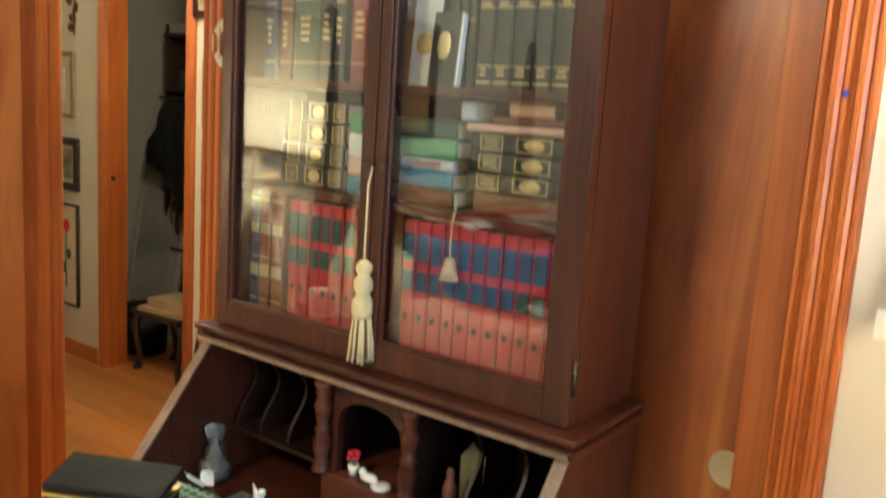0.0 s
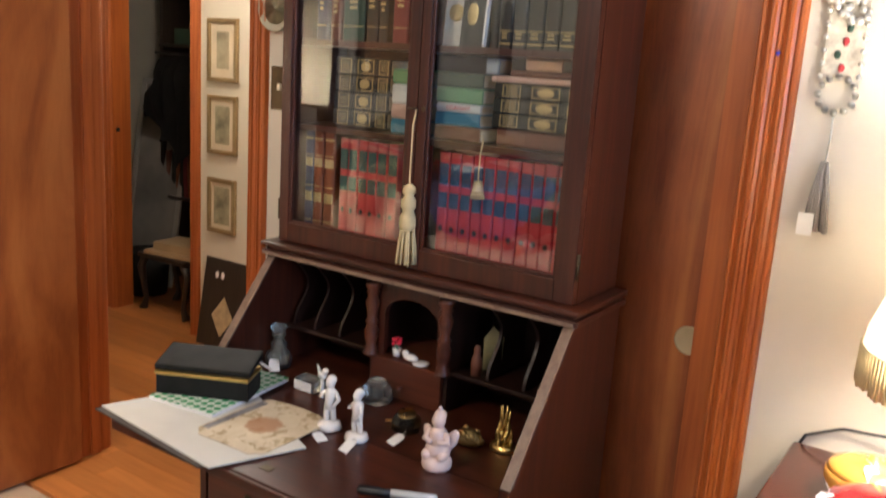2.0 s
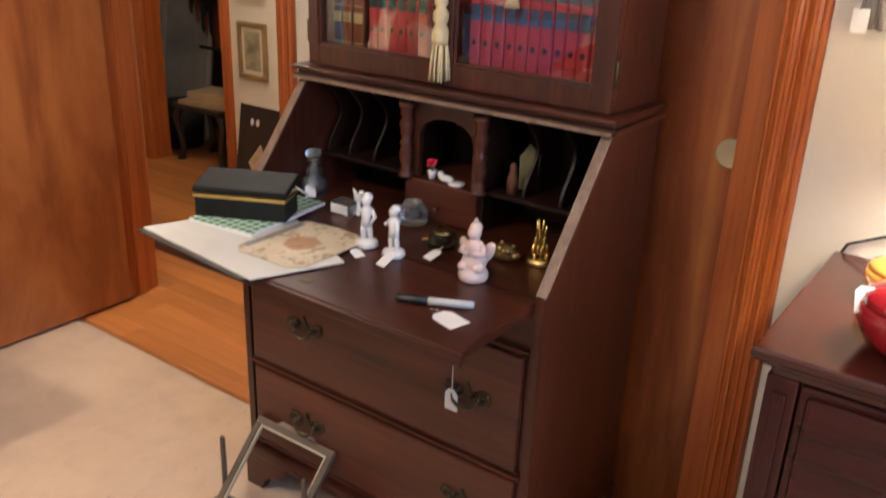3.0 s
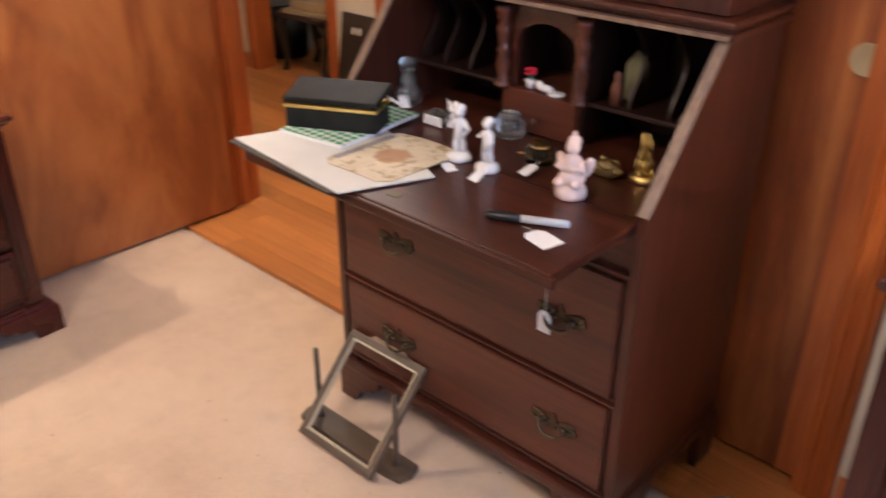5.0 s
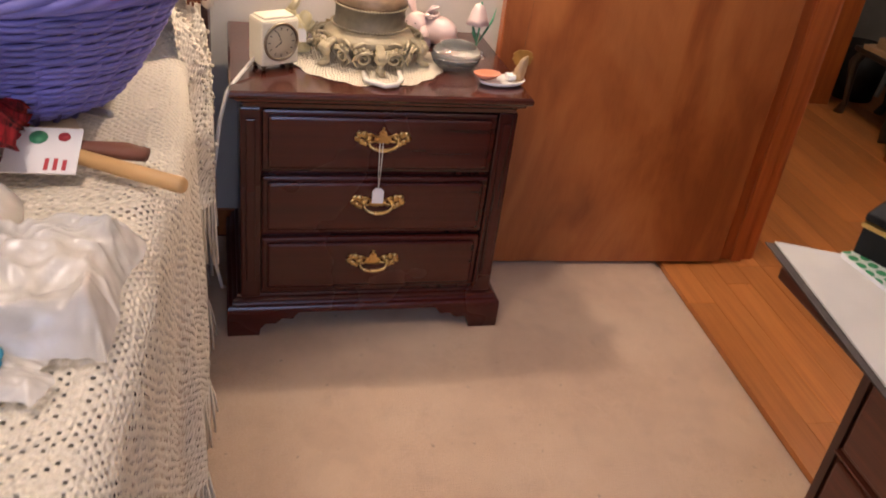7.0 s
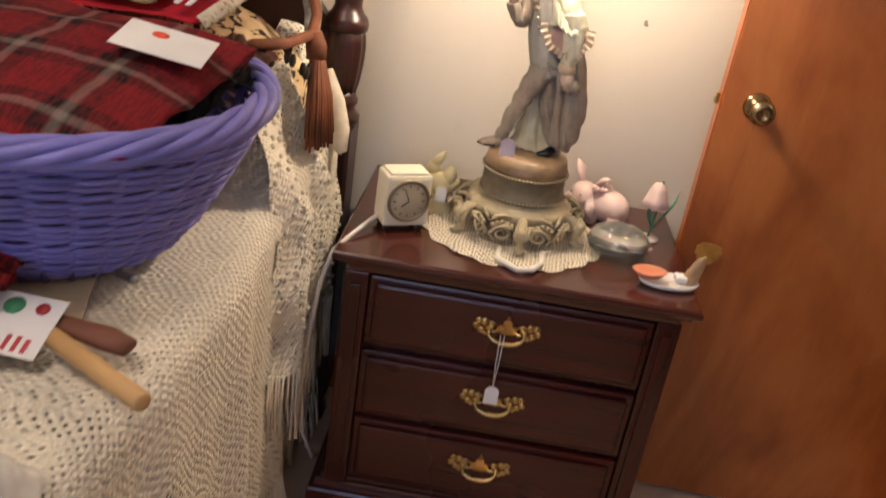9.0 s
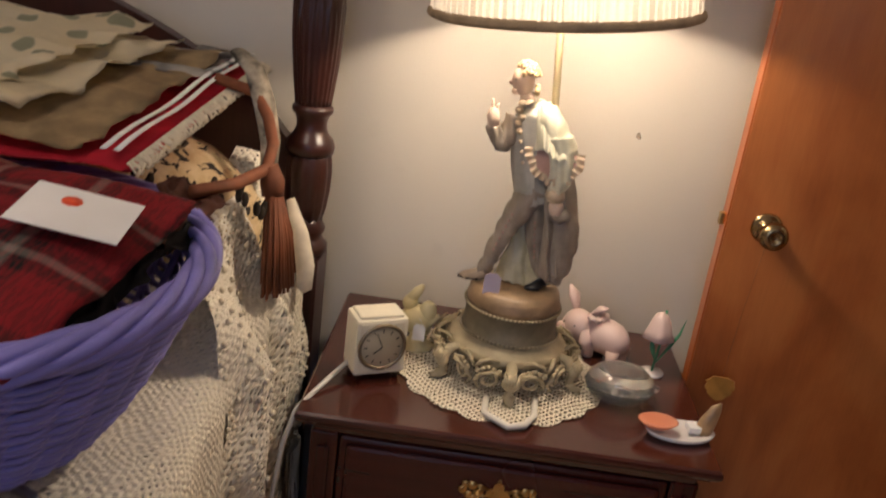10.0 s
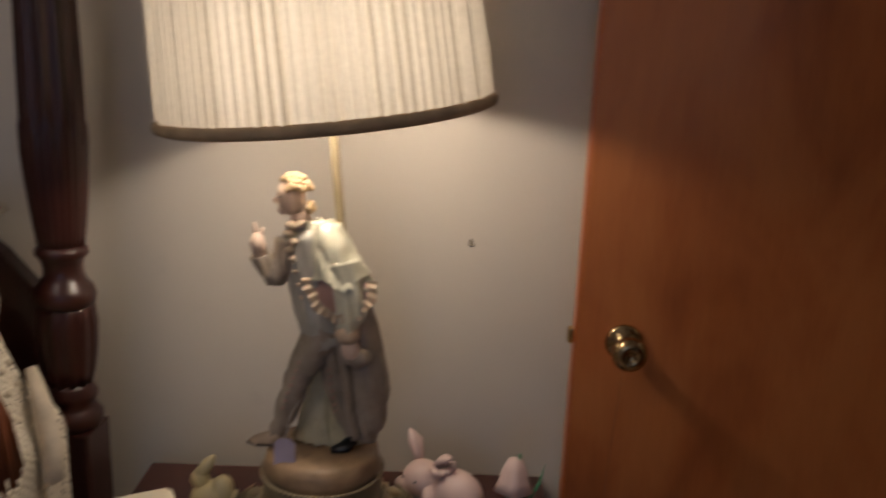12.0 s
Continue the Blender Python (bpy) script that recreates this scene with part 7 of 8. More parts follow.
part("trim", S().tube([(0.173 * math.cos(2 * math.pi * i / 64), 0.173 * math.sin(2 * math.pi * i / 64), SHZ1) for i in range(64)], 0.007, 8, closed=True), [trim_mat], sh_ob)
part("spider", S().tube([(-0.175, 0, SHZ1), (0.175, 0, SHZ1)], 0.002, 6).tube([(0, -0.175, SHZ1), (0, 0.175, SHZ1)], 0.002, 6), [brass], sh_ob)
tg = thing("price_tag", pose(LX + 0.055, LY - 0.04, NZ + 0.162), "small lilac price tag tied to the lamp figure", "price tag", "price tags")
part("card", S().prism([(-0.014, -0.008), (0.014, -0.008), (0.014, 0.026), (0.006, 0.033), (-0.006, 0.033), (-0.014, 0.026)], 0, 0.0008, "x"), [plain("lilac_card", (0.55, 0.48, 0.58), 0.7)], tg)
part("string", S().tube([(0, 0, 0.03), (-0.008, 0.005, 0.06), (-0.02, 0.016, 0.08)], 0.0007, 5), [cord_white], tg)
solid("lamp_cord", S().tube([(LX + 0.11, LY + 0.06, NZ + 0.006), (LX + 0.165, LY + 0.06, NZ + 0.007), (LX + 0.2, LY + 0.045, NZ + 0.008), (LX + 0.212, LY + 0.02, NZ + 0.008), (LX + 0.18, LY - 0.02, NZ + 0.007), (LX + 0.13, LY - 0.02, NZ + 0.006)], 0.0055, 8), [cord_white], "white lamp cord looped on the doily", "cord")

# alarm clock
ck = thing("alarm_clock", pose(-1.9, -0.012, NZ, 0, 0, 120), "square ivory enamel alarm clock with a round dial", "alarm clock")
part("case", S().box(-0.045, 0.045, -0.03, 0.03, 0.012, 0.112, 0.007).box(-0.038, 0.038, -0.024, 0.024, 0.111, 0.117, 0.004), [ivory_enamel], ck)
dl = part("dial", S().lathe([(0.038, 0), (0.037, 0.002), (0.001, 0.002)], 36), [plain("dial_paper", (0.5, 0.42, 0.28), 0.6)], ck, m=pose(0, -0.0302, 0.064, 90, 0, 0))
part("bezel", S().tube([(0.039 * math.cos(2 * math.pi * i / 40), 0.039 * math.sin(2 * math.pi * i / 40), 0.002) for i in range(40)], 0.0034, 8, closed=True), [plain("dull_bezel", (0.3, 0.24, 0.16), 0.35, 0.9)], dl)
mk = S()
for i in range(12):
    a = 2 * math.pi * i / 12
    mk.box(-0.0008, 0.0008, 0.026, 0.032, 0.0022, 0.0026, m=Matrix.Rotation(a, 4, "Z"))
part("hour_marks", mk, [ink_black], dl)
part("hour_pointer", S().box(-0.001, 0.001, 0, 0.018, 0.0028, 0.0034, m=Matrix.Rotation(2.2, 4, "Z")), [ink_black], dl)
part("minute_pointer", S().box(-0.0008, 0.0008, 0, 0.027, 0.0035, 0.004, m=Matrix.Rotation(0.4, 4, "Z")), [ink_black], dl)
for x in (-0.034, 0.034):
    part("foot", S().lathe([(0.004, 0), (0.007, 0.014)], 10, (x, -0.018, 0)), [old_brass], ck)
    part("foot", S().lathe([(0.004, 0), (0.007, 0.014)], 10, (x, 0.018, 0)), [old_brass], ck)
solid("clock_cord", S().tube([(-1.90, -0.045, NZ + 0.025), (-1.865, -0.06, NZ + 0.018), (-1.80, -0.085, NZ + 0.006), (-1.765, -0.105, 0.63), (-1.755, -0.12, 0.57), (-1.76, -0.135, 0.45), (-1.775, -0.145, 0.33), (-1.79, -0.14, 0.2), (-1.86, -0.13, 0.08), (-1.95, -0.13, 0.02)], 0.0042, 8), [cord_white], "cream clock cord hanging beside the nightstand", "cord")

# pale yellow dove figurine
dv = S()
dv.lathe([(0.028, 0), (0.03, 0.005), (0.018, 0.015), (0.014, 0.025), (0.022, 0.035)], 18)
dv.blob((0, -0.006, 0.055), (0.024, 0.03, 0.028)).blob((0, -0.02, 0.085), (0.013, 0.014, 0.016)).blob((0.004, 0.014, 0.075), (0.014, 0.016, 0.02))
dv.tube([(0, -0.02, 0.092), (0, -0.008, 0.11), (0.002, 0.0, 0.122)], [0.01, 0.009, 0.004], 10).tube([(0, 0.01, 0.05), (0.004, 0.034, 0.07)], [0.016, 0.004], 10)
solid("bird_figurine", dv, [pale_yellow], "pale yellow porcelain dove figurine", "figurine", m=pose(-2.02, 0.045, NZ))
price_tag(-1.985, 0.05, NZ + 0.03, 88, 0.022, 0.03, (80, 0))

# pink pig
pg = S()
pg.blob((0, 0.02, 0.045), (0.034, 0.05, 0.036), 0, 20).blob((0.016, -0.038, 0.05), (0.033, 0.034, 0.033), 0, 18).blob((0.04, -0.058, 0.043), (0.015, 0.015, 0.014), 0, 12)
for x, y in ((0.018, 0.05), (-0.018, 0.05), (0.02, -0.004), (-0.02, -0.004)):
    pg.tube([(x, y, 0.03), (x, y, 0.012), (x, y, 0)], [0.014, 0.011, 0.012], 10)
pg.tube([(0.006, -0.055, 0.075), (-0.002, -0.072, 0.1), (0.0, -0.085, 0.118)], [0.008, 0.014, 0.003], 8, flat=0.4)
pg.tube([(0.012, -0.018, 0.078), (0.012, 0.002, 0.1), (0.016, 0.02, 0.108)], [0.008, 0.016, 0.004], 8, flat=0.45)
pg.tube([(0.03, -0.012, 0.055), (0.042, 0.0, 0.035), (0.04, 0.004, 0.02)], [0.008, 0.013, 0.004], 8, flat=0.45)
for k in range(9):
    a = k * 0.7
    pg.blob((0.01 + 0.02 * math.cos(a), 0.0 + 0.012 * math.sin(a), 0.082), (0.007, 0.007, 0.006), 0, 8)
for y in (-0.052, -0.026):
    pg.blob((0.046, y - 0.002, 0.06), (0.0018, 0.002, 0.0022), 1, 8)
solid("pig_figurine", pg, [bisque_pink, ink_black], "pink ceramic pig figurine with flower collar", "figurine", m=pose(-2.115, 0.375, NZ, 0, 0, -38) @ Matrix.Scale(0.95, 4))

# tulip bell on a stem
tu = thing("tulip_ornament", pose(-2.07, 0.478, NZ), "pink ceramic bellflower ornament with green leaves", "ornament")
part("foot", S().lathe([(0.022, 0), (0.022, 0.004), (0.004, 0.006)], 16), [porcelain], tu)
part("stem", S().tube([(0, 0, 0.005), (0.0, 0.004, 0.06), (0, 0.006, 0.1), (0, 0.002, 0.128)], 0.0025, 7), [green_enamel], tu)
part("bell", S().lathe([(0.028, 0.075), (0.022, 0.09), (0.017, 0.108), (0.011, 0.12), (0.002, 0.125)], 20, (0.004, -0.004, 0), wobble=0.08, lobes=5), [bisque_pink], tu)
part("leaf", S().tube([(0, 0.002, 0.02), (0, 0.022, 0.06), (0, 0.034, 0.085), (0, 0.04, 0.115)], [0.002, 0.007, 0.006, 0.001], 8, flat=0.3), [green_enamel], tu)
part("leaf", S().tube([(0, 0.0, 0.03), (0, -0.008, 0.05), (0, -0.014, 0.075)], [0.002, 0.005, 0.001], 8, flat=0.3), [green_enamel], tu)

# pressed glass lemon box and shell dish
lm = thing("glass_candy_box", pose(-1.945, 0.405, NZ), "clear pressed glass lemon-shaped covered dish", "glass dish")
part("bowl", S().lathe([(0.02, 0), (0.034, 0.004), (0.046, 0.02), (0.048, 0.03), (0.044, 0.03), (0.04, 0.018), (0.026, 0.008), (0.001, 0.007)], 32, squash=(0.85, 1.2)), [pressed_glass], lm)
part("lid", S().lathe([(0.048, 0.0305), (0.049, 0.034), (0.044, 0.05), (0.03, 0.064), (0.012, 0.07), (0.001, 0.071)], 32, squash=(0.85, 1.2), wobble=0.03, lobes=16), [pressed_glass], lm)
part("tip", S().blob((0, 0.06, 0.034), (0.007, 0.009, 0.007), 0, 10), [pressed_glass], lm)
sd = thing("shell_dish", pose(-1.862, 0.5, NZ, 0, 0, 10), "ceramic shell dish with pink and tan shells", "shell dish")
part("plate", S().lathe([(0.03, 0), (0.042, 0.004), (0.046, 0.012), (0.04, 0.01), (0.001, 0.007)], 24, squash=(0.7, 1.25)), [porcelain], sd)
part("pink_shell", S().lathe([(0.004, 0.012), (0.02, 0.018), (0.03, 0.028), (0.027, 0.028), (0.016, 0.022), (0.001, 0.019)], 20, (0.002, -0.04, 0), squash=(0.8, 1.1)), [plain("coral_shell", (0.6, 0.22, 0.12), 0.35)], sd)
part("tan_shell", S().tube([(0, 0.036, 0.008), (0, 0.042, 0.03), (0, 0.05, 0.055), (0, 0.056, 0.066)], [0.016, 0.015, 0.01, 0.002], 10, flat=0.6), [plain("tan_shell", (0.38, 0.24, 0.12), 0.4, vary=0.4, scale=90)], sd)
part("scrap", S().box(-0.012, 0.012, 0.01, 0.03, 0.012, 0.024, 0.003), [paper_white], sd)
hl = thing("leaf_pendant", pose(-2.072, 0.605, 0.632), "amber leaf pendant hanging by a thread from the door knob", "pendant")
o = [(0.026 * math.sin(2 * math.pi * i / 30) * (1 + 0.1 * math.sin(i * 4)), 0.024 * math.cos(2 * math.pi * i / 30) + 0.007 * abs(math.sin(2 * math.pi * i / 30))) for i in range(30)]
part("leaf", S().prism(o, 0, 0.003, "x"), [plain("amber", (0.4, 0.2, 0.04), 0.35, vary=0.35, scale=90)], hl)
part("thread", S().tube([(0.001, 0.0, 0.03), (0.002, 0.004, 0.15), (0.004, 0.012, 0.29)], 0.00028, 5), [old_brass], hl)
tg = thing("price_tag", pose(-1.753, 0.222, 0.545, 0, 0, 2), "white price tag hanging from the nightstand handle", "price tag", "price tags")
part("string", S().tube([(0, 0.003, -0.012), (0.006, 0.002, -0.07), (0.006, 0, -0.125)], 0.0009, 5).tube([(0, -0.004, -0.012), (0.006, -0.003, -0.07), (0.006, 0, -0.125)], 0.0009, 5), [cord_white], tg)
part("card", S().prism([(-0.013, -0.158), (0.013, -0.158), (0.013, -0.128), (0.006, -0.12), (-0.006, -0.12), (-0.013, -0.128)], 0.006, 0.007, "x"), [paper_white], tg)

# ---------------------------------------------------------------- framed picture over the bed
pf = thing("framed_picture", pose(WX + 0.002, -0.78, 1.28), "dark wooden framed picture on the wall over the bed", "picture")
part("frame", S().box(0, 0.022, -0.24, 0.235, 0.01, 0.045, 0.004).box(0, 0.022, -0.24, 0.235, 0.5, 0.535, 0.004).box(0, 0.022, -0.24, -0.205, 0.045, 0.5, 0.004).box(0, 0.022, 0.2, 0.235, 0.045, 0.5, 0.004), [mahogany_z], pf)
part("image", S().box(0, 0.006, -0.205, 0.2, 0.045, 0.5), [plain("sepia_print", (0.4, 0.22, 0.1), 0.6, vary=0.4, scale=14)], pf)
part("tag", S().box(0.023, 0.0236, 0.17, 0.195, 0.1, 0.16), [paper_white], pf)

# ---------------------------------------------------------------- second nightstand
N2 = 0.7956
l2 = thing("table_lamp", pose(0.40, 1.13, N2), "small brass table lamp with a fringed cream shade, lit", "table lamp")
part("base", S().lathe([(0.06, 0), (0.062, 0.008), (0.04, 0.02), (0.016, 0.03), (0.012, 0.05), (0.022, 0.08), (0.026, 0.11), (0.014, 0.15), (0.01, 0.2), (0.008, 0.36), (0.003, 0.37)], 28), [brass], l2)
s2 = part("shade", S().rings([[(r * math.cos(2 * math.pi * i / 48), r * math.sin(2 * math.pi * i / 48), z) for i in range(48)] for r, z in ((0.152, 0.275), (0.148, 0.3), (0.125, 0.37), (0.105, 0.44), (0.09, 0.5))], 0, True, False), [pleat_cloth], l2, "cream fabric shade with bead fringe")
fg = S()
for i in range(120):
    a = 2 * math.pi * i / 120
    fg.tube([(0.152 * math.cos(a), 0.152 * math.sin(a), 0.277), (0.153 * math.cos(a), 0.153 * math.sin(a), 0.215 + 0.01 * random.random())], 0.0028, 5)
part("fringe", fg, [plain("fringe_gold", (0.62, 0.5, 0.28), 0.7)], s2)


def bowl(x, y, r, h, mat, label, lidmat=None):
    t = thing("ceramic_dish", pose(x, y, N2), label, "dish")
    part("bowl", S().lathe([(r * 0.5, 0), (r * 0.8, h * 0.12), (r, h * 0.5), (r * 0.97, h * 0.7), (r * 0.9, h * 0.7), (r * 0.9, h * 0.45), (r * 0.5, h * 0.15), (0.001, h * 0.12)], 36), [mat], t)
    part("lid", S().lathe([(r * 0.96, h * 0.705), (r * 0.9, h * 0.8), (r * 0.6, h * 0.93), (r * 0.15, h * 0.98), (r * 0.12, h * 1.1), (r * 0.02, h * 1.14)], 36), [lidmat or mat], t)
    return t


bowl(0.29, 1.17, 0.07, 0.075, plain("yellow_glaze", (0.72, 0.36, 0.07), 0.18, coat=0.5), "covered yellow glazed ceramic dish")
bowl(0.335, 0.995, 0.095, 0.1, plain("red_glaze", (0.3, 0.012, 0.02), 0.12, coat=0.6), "covered dark red glazed dish")
price_tag(0.26, 0.955, N2 + 0.055, 20, 0.03, 0.04, (50, 0))
price_tag(0.30, 1.115, N2 + 0.06, 30, 0.022, 0.032, (30, 0))
solid("lamp_cord", S().tube([(0.30, NY - 0.02, 0.85), (0.22, NY - 0.012, 0.84), (0.16, NY - 0.01, 0.81), (0.115, NY - 0.008, 0.7), (0.09, NY - 0.008, 0.55), (0.075, NY - 0.006, 0.4), (0.08, NY - 0.006, 0.3), (0.13, NY - 0.006, 0.25)], 0.003, 7), [ink_black], "thin dark lamp cord on the wall", "cord")
solid("glass_disc", S().lathe([(0.06, 0), (0.062, 0.003), (0.06, 0.006), (0.001, 0.006)], 32, squash=(1, 0.75)), [clear_glass], "oval glass disc leaning on the floor", "glass plate", m=pose(-0.06, 1.12, 0.055, 62, 0, 20))

# ornamental wall hanging with tassel beside the closet
wh = thing("wall_hanging", pose(0.12, NY - 0.004, 1.385), "jewelled silver wall hanging with a beaded strap and tassel", "wall hanging")
st = S()
st.prism([(-0.03, 0.06), (0.03, 0.06), (0.032, 0.42), (-0.032, 0.42)], -0.006, 0, "y")
part("strap", st, [plain("beaded_strap", (0.55, 0.49, 0.4), 0.6, vary=0.45, scale=160)], wh)
orn = S()
random.seed(17)
orn.blob((0, -0.012, 0.225), (0.026, 0.014, 0.034), 0, 16)
for i in range(70):
    a, r = random.uniform(0, 6.28), random.uniform(0.024, 0.056)
    orn.blob((r * 0.95 * math.cos(a), -0.01, 0.225 + r * 1.25 * math.sin(a)), (0.0065, 0.006, 0.0065), 0, 7)
for z in (0.07, 0.075):
    for i in range(12):
        a = 2 * math.pi * i / 12
        orn.blob((0.03 * math.cos(a), -0.008, 0.04 + 0.03 * math.sin(a)), 0.006, 0, 7)
for i in range(16):
    for sx in (-1, 1):
        orn.blob((sx * 0.031, -0.006, 0.07 + 0.022 * i), 0.0048, 0, 6)
part("silver_mount", orn, [silver_trim], wh, "cast silver mount")
jw = S()
for i in range(14):
    jw.blob((random.uniform(-0.014, 0.014), -0.007, 0.085 + 0.022 * i if i < 4 else 0.29 + 0.013 * (i - 4)), (0.0055, 0.002, 0.0075), i % 2, 7)
tagged(part("jewel", jw, [enc_red, bk_darkgreen], wh), kind="stuff")
part("cord", S().tube([(0, -0.006, 0.01), (0.001, -0.006, -0.04), (-0.001, -0.006, -0.075)], 0.0018, 6), [silver_trim], wh)
sk = S()
for i in range(50):
    a, q = random.uniform(0, 6.28), math.sqrt(random.random())
    sk.tube([(0.006 * q * math.cos(a), -0.012 + 0.005 * q * math.sin(a), -0.075), (0.017 * q * math.cos(a), -0.014 + 0.008 * q * math.sin(a), -0.13), (0.024 * q * math.cos(a), -0.014 + 0.009 * q * math.sin(a), -0.2 + 0.01 * random.random())], 0.0018, 4)
tagged(part("tassel_skirt", sk, [plain("grey_silk", (0.33, 0.3, 0.28), 0.6, vary=0.3)], wh), kind="stuff")
part("tag", S().box(-0.028, -0.002, -0.026, -0.0255, -0.205, -0.165), [paper_white], wh)
solid("ink_mark", S().blob((0, 0, 0), (0.0045, 0.001, 0.0045), 0, 10), [plain("pen_blue", (0.02, 0.02, 0.35), 0.5)], "blue pen dot on the closet frame", "mark", kind="structure", m=pose(0.016, NY - 0.0185, 1.49))

# plates and switch on the strip of wall between door and closet
for z in (1.545, 1.79):
    pl = thing("wall_plate", pose(-1.215, NY - 0.002, z, 90, 0, 0), "small painted plate hung on the wall", "plate", "hung plates")
    part("plate", S().lathe([(0.025, 0), (0.048, 0.006), (0.058, 0.014), (0.056, 0.016), (0.047, 0.01), (0.001, 0.005)], 32), [plain("plate_glaze", (0.5, 0.46, 0.34), 0.2, vary=0.15)], pl)
    part("painting", S().lathe([(0.04, 0.0105), (0.03, 0.0095), (0.001, 0.0088)], 24), [plain("plate_floral", (0.5, 0.45, 0.3), 0.3, vary=0.5, scale=90)], pl)
solid("iron_hanger", S().tube([(0, 0, 0), (0.01, -0.004, 0.03), (-0.008, -0.004, 0.06), (0.008, -0.004, 0.09), (0, 0, 0.12)], 0.005, 7).blob((0, -0.004, 0.1), (0.014, 0.004, 0.01)).blob((0, -0.004, 0.03), (0.012, 0.004, 0.008)), [ink_black], "small black iron wall hanger", "hanger", m=pose(-1.2, NY - 0.004, 1.615))
sw = thing("light_switch", pose(-1.197, NY - 0.001, 1.347), "dark brass light switch plate", "light switch")
part("plate", S().box(-0.035, 0.035, -0.005, 0, -0.055, 0.055, 0.002), [old_brass], sw)
part("toggle", S().box(-0.005, 0.005, -0.014, -0.005, -0.004, 0.012, 0.001), [ivory_enamel], sw)

# ---------------------------------------------------------------- tilting frame on a stand, on the carpet
ts = thing("frame_stand", pose(-0.82, 0.805, 0.0, 0, 0, 1), "small brown wooden tilting picture frame on a stand, empty", "frame stand")
part("foot", S().prism([(-0.165, -0.03), (-0.12, -0.036), (0.12, -0.036), (0.165, -0.03), (0.175, 0.0), (0.165, 0.03), (-0.165, 0.03), (-0.175, 0)], 0.002, 0.018, "z"), [stand_wood], ts)
for x in (-0.128, 0.128):
    part("post", S().tube([(x, 0, 0.016), (x, 0, 0.03), (x, 0, 0.205), (x, 0, 0.212)], [0.009, 0.007, 0.006, 0.004], 10), [stand_wood], ts)
fm = S()
for a in ((-0.12, 0.12, -0.135, -0.118), (-0.12, 0.12, 0.118, 0.135), (-0.12, -0.104, -0.118, 0.118), (0.104, 0.12, -0.118, 0.118)):
    fm.box(a[0], a[1], -0.007, 0.007, a[2], a[3], 0.002)
fo = part("frame", fm, [stand_wood], ts, m=pose(0, 0.02, 0.115, -43, 0, 0))
part("gilt_slip", S().box(-0.104, 0.104, -0.004, 0.004, -0.118, -0.113).box(-0.104, 0.104, -0.004, 0.004, 0.113, 0.118).box(-0.104, -0.099, -0.004, 0.004, -0.113, 0.113).box(0.099, 0.104, -0.004, 0.004, -0.113, 0.113), [plain("slip", (0.45, 0.38, 0.26), 0.5)], fo)
part("crest", S().prism([(-0.06, 0.135), (-0.045, 0.148), (-0.02, 0.15), (0, 0.162), (0.02, 0.15), (0.045, 0.148), (0.06, 0.135)], -0.005, 0.005, "y"), [worn_edge], fo)

# ---------------------------------------------------------------- hall pictures and storeroom things
def picture(x0, x1, z0, z1, frame_mat, print_mat, label, fw=0.022, mat_w=0.0, y=HY, lean=0.0):
    t = thing("framed_picture", pose((x0 + x1) / 2, y - 0.003, z0, lean, 0, 0), label, "picture", "hall pictures")
    w, h = (x1 - x0) / 2, z1 - z0
    part("frame", S().box(-w, w, -0.018, 0, 0, fw, 0.003).box(-w, w, -0.018, 0, h - fw, h, 0.003).box(-w, -w + fw, -0.018, 0, fw, h - fw, 0.003).box(w - fw, w, -0.018, 0, fw, h - fw, 0.003), [frame_mat], t)
    part("mount", S().box(-w + fw, w - fw, -0.008, -0.002, fw, h - fw), [paper_cream], t)
    part("print", S().box(-w + fw + mat_w, w - fw - mat_w, -0.01, -0.0085, fw + mat_w, h - fw - mat_w), [print_mat], t)
    return t


print_a = plain("print_a", (0.4, 0.34, 0.22), 0.6, vary=0.55, scale=26)
print_b = plain("print_b", (0.3, 0.26, 0.16), 0.6, vary=0.7, scale=40)
gilt_frame = plain("gilt_frame", (0.36, 0.25, 0.12), 0.45, 0.4, vary=0.3)
picture(-2.815, -2.614, 1.288, 1.576, gilt_frame, print_a, "gilt-framed old print on the hall wall", 0.02, 0.04)
picture(-2.813, -2.616, 0.948, 1.225, gilt_frame, print_b, "gilt-framed landscape print on the hall wall", 0.02, 0.03)
picture(-2.811, -2.62, 0.566, 0.832, gilt_frame, print_b, "gilt-framed old print on the hall wall", 0.022, 0.02)
bp = picture(-2.89, -2.4, 1.755, 2.235, mahogany_z, print_a, "large dark-framed bird print on the hall wall", 0.03, 0.0)
part("bird", S().tube([(-0.16, -0.012, 0.2), (-0.12, -0.012, 0.3), (-0.06, -0.012, 0.22), (-0.08, -0.012, 0.08)], [0.01, 0.025, 0.03, 0.006], 8, flat=0.15), [bk_brown], bp)
lb = thing("panel", pose(-2.665, HY - 0.075, 0.0, -9, 0, 0), "dark painted panel with a pale diamond leaning on the wall", "panel")
part("board", S().box(-0.16, 0.14, 0, 0.016, 0, 0.44, 0.002), [dark_wood], lb)
part("diamond", S().prism([(0, 0.06), (0.075, 0.16), (0, 0.26), (-0.075, 0.16)], -0.001, 0, "y"), [burlap], lb)
for x in (-0.07, -0.03):
    part("pale_mark", S().blob((x, -0.0005, 0.36), (0.012, 0.0012, 0.018), 0, 10), [paper_white], lb)
picture(-4.05, -3.85, 1.263, 1.6, gilt_frame, paper_white, "narrow framed print with a wide white mount", 0.025, 0.06)
picture(-4.045, -3.815, 0.89, 1.164, dark_wood, print_b, "dark-framed picture on the hall wall", 0.04, 0.02)
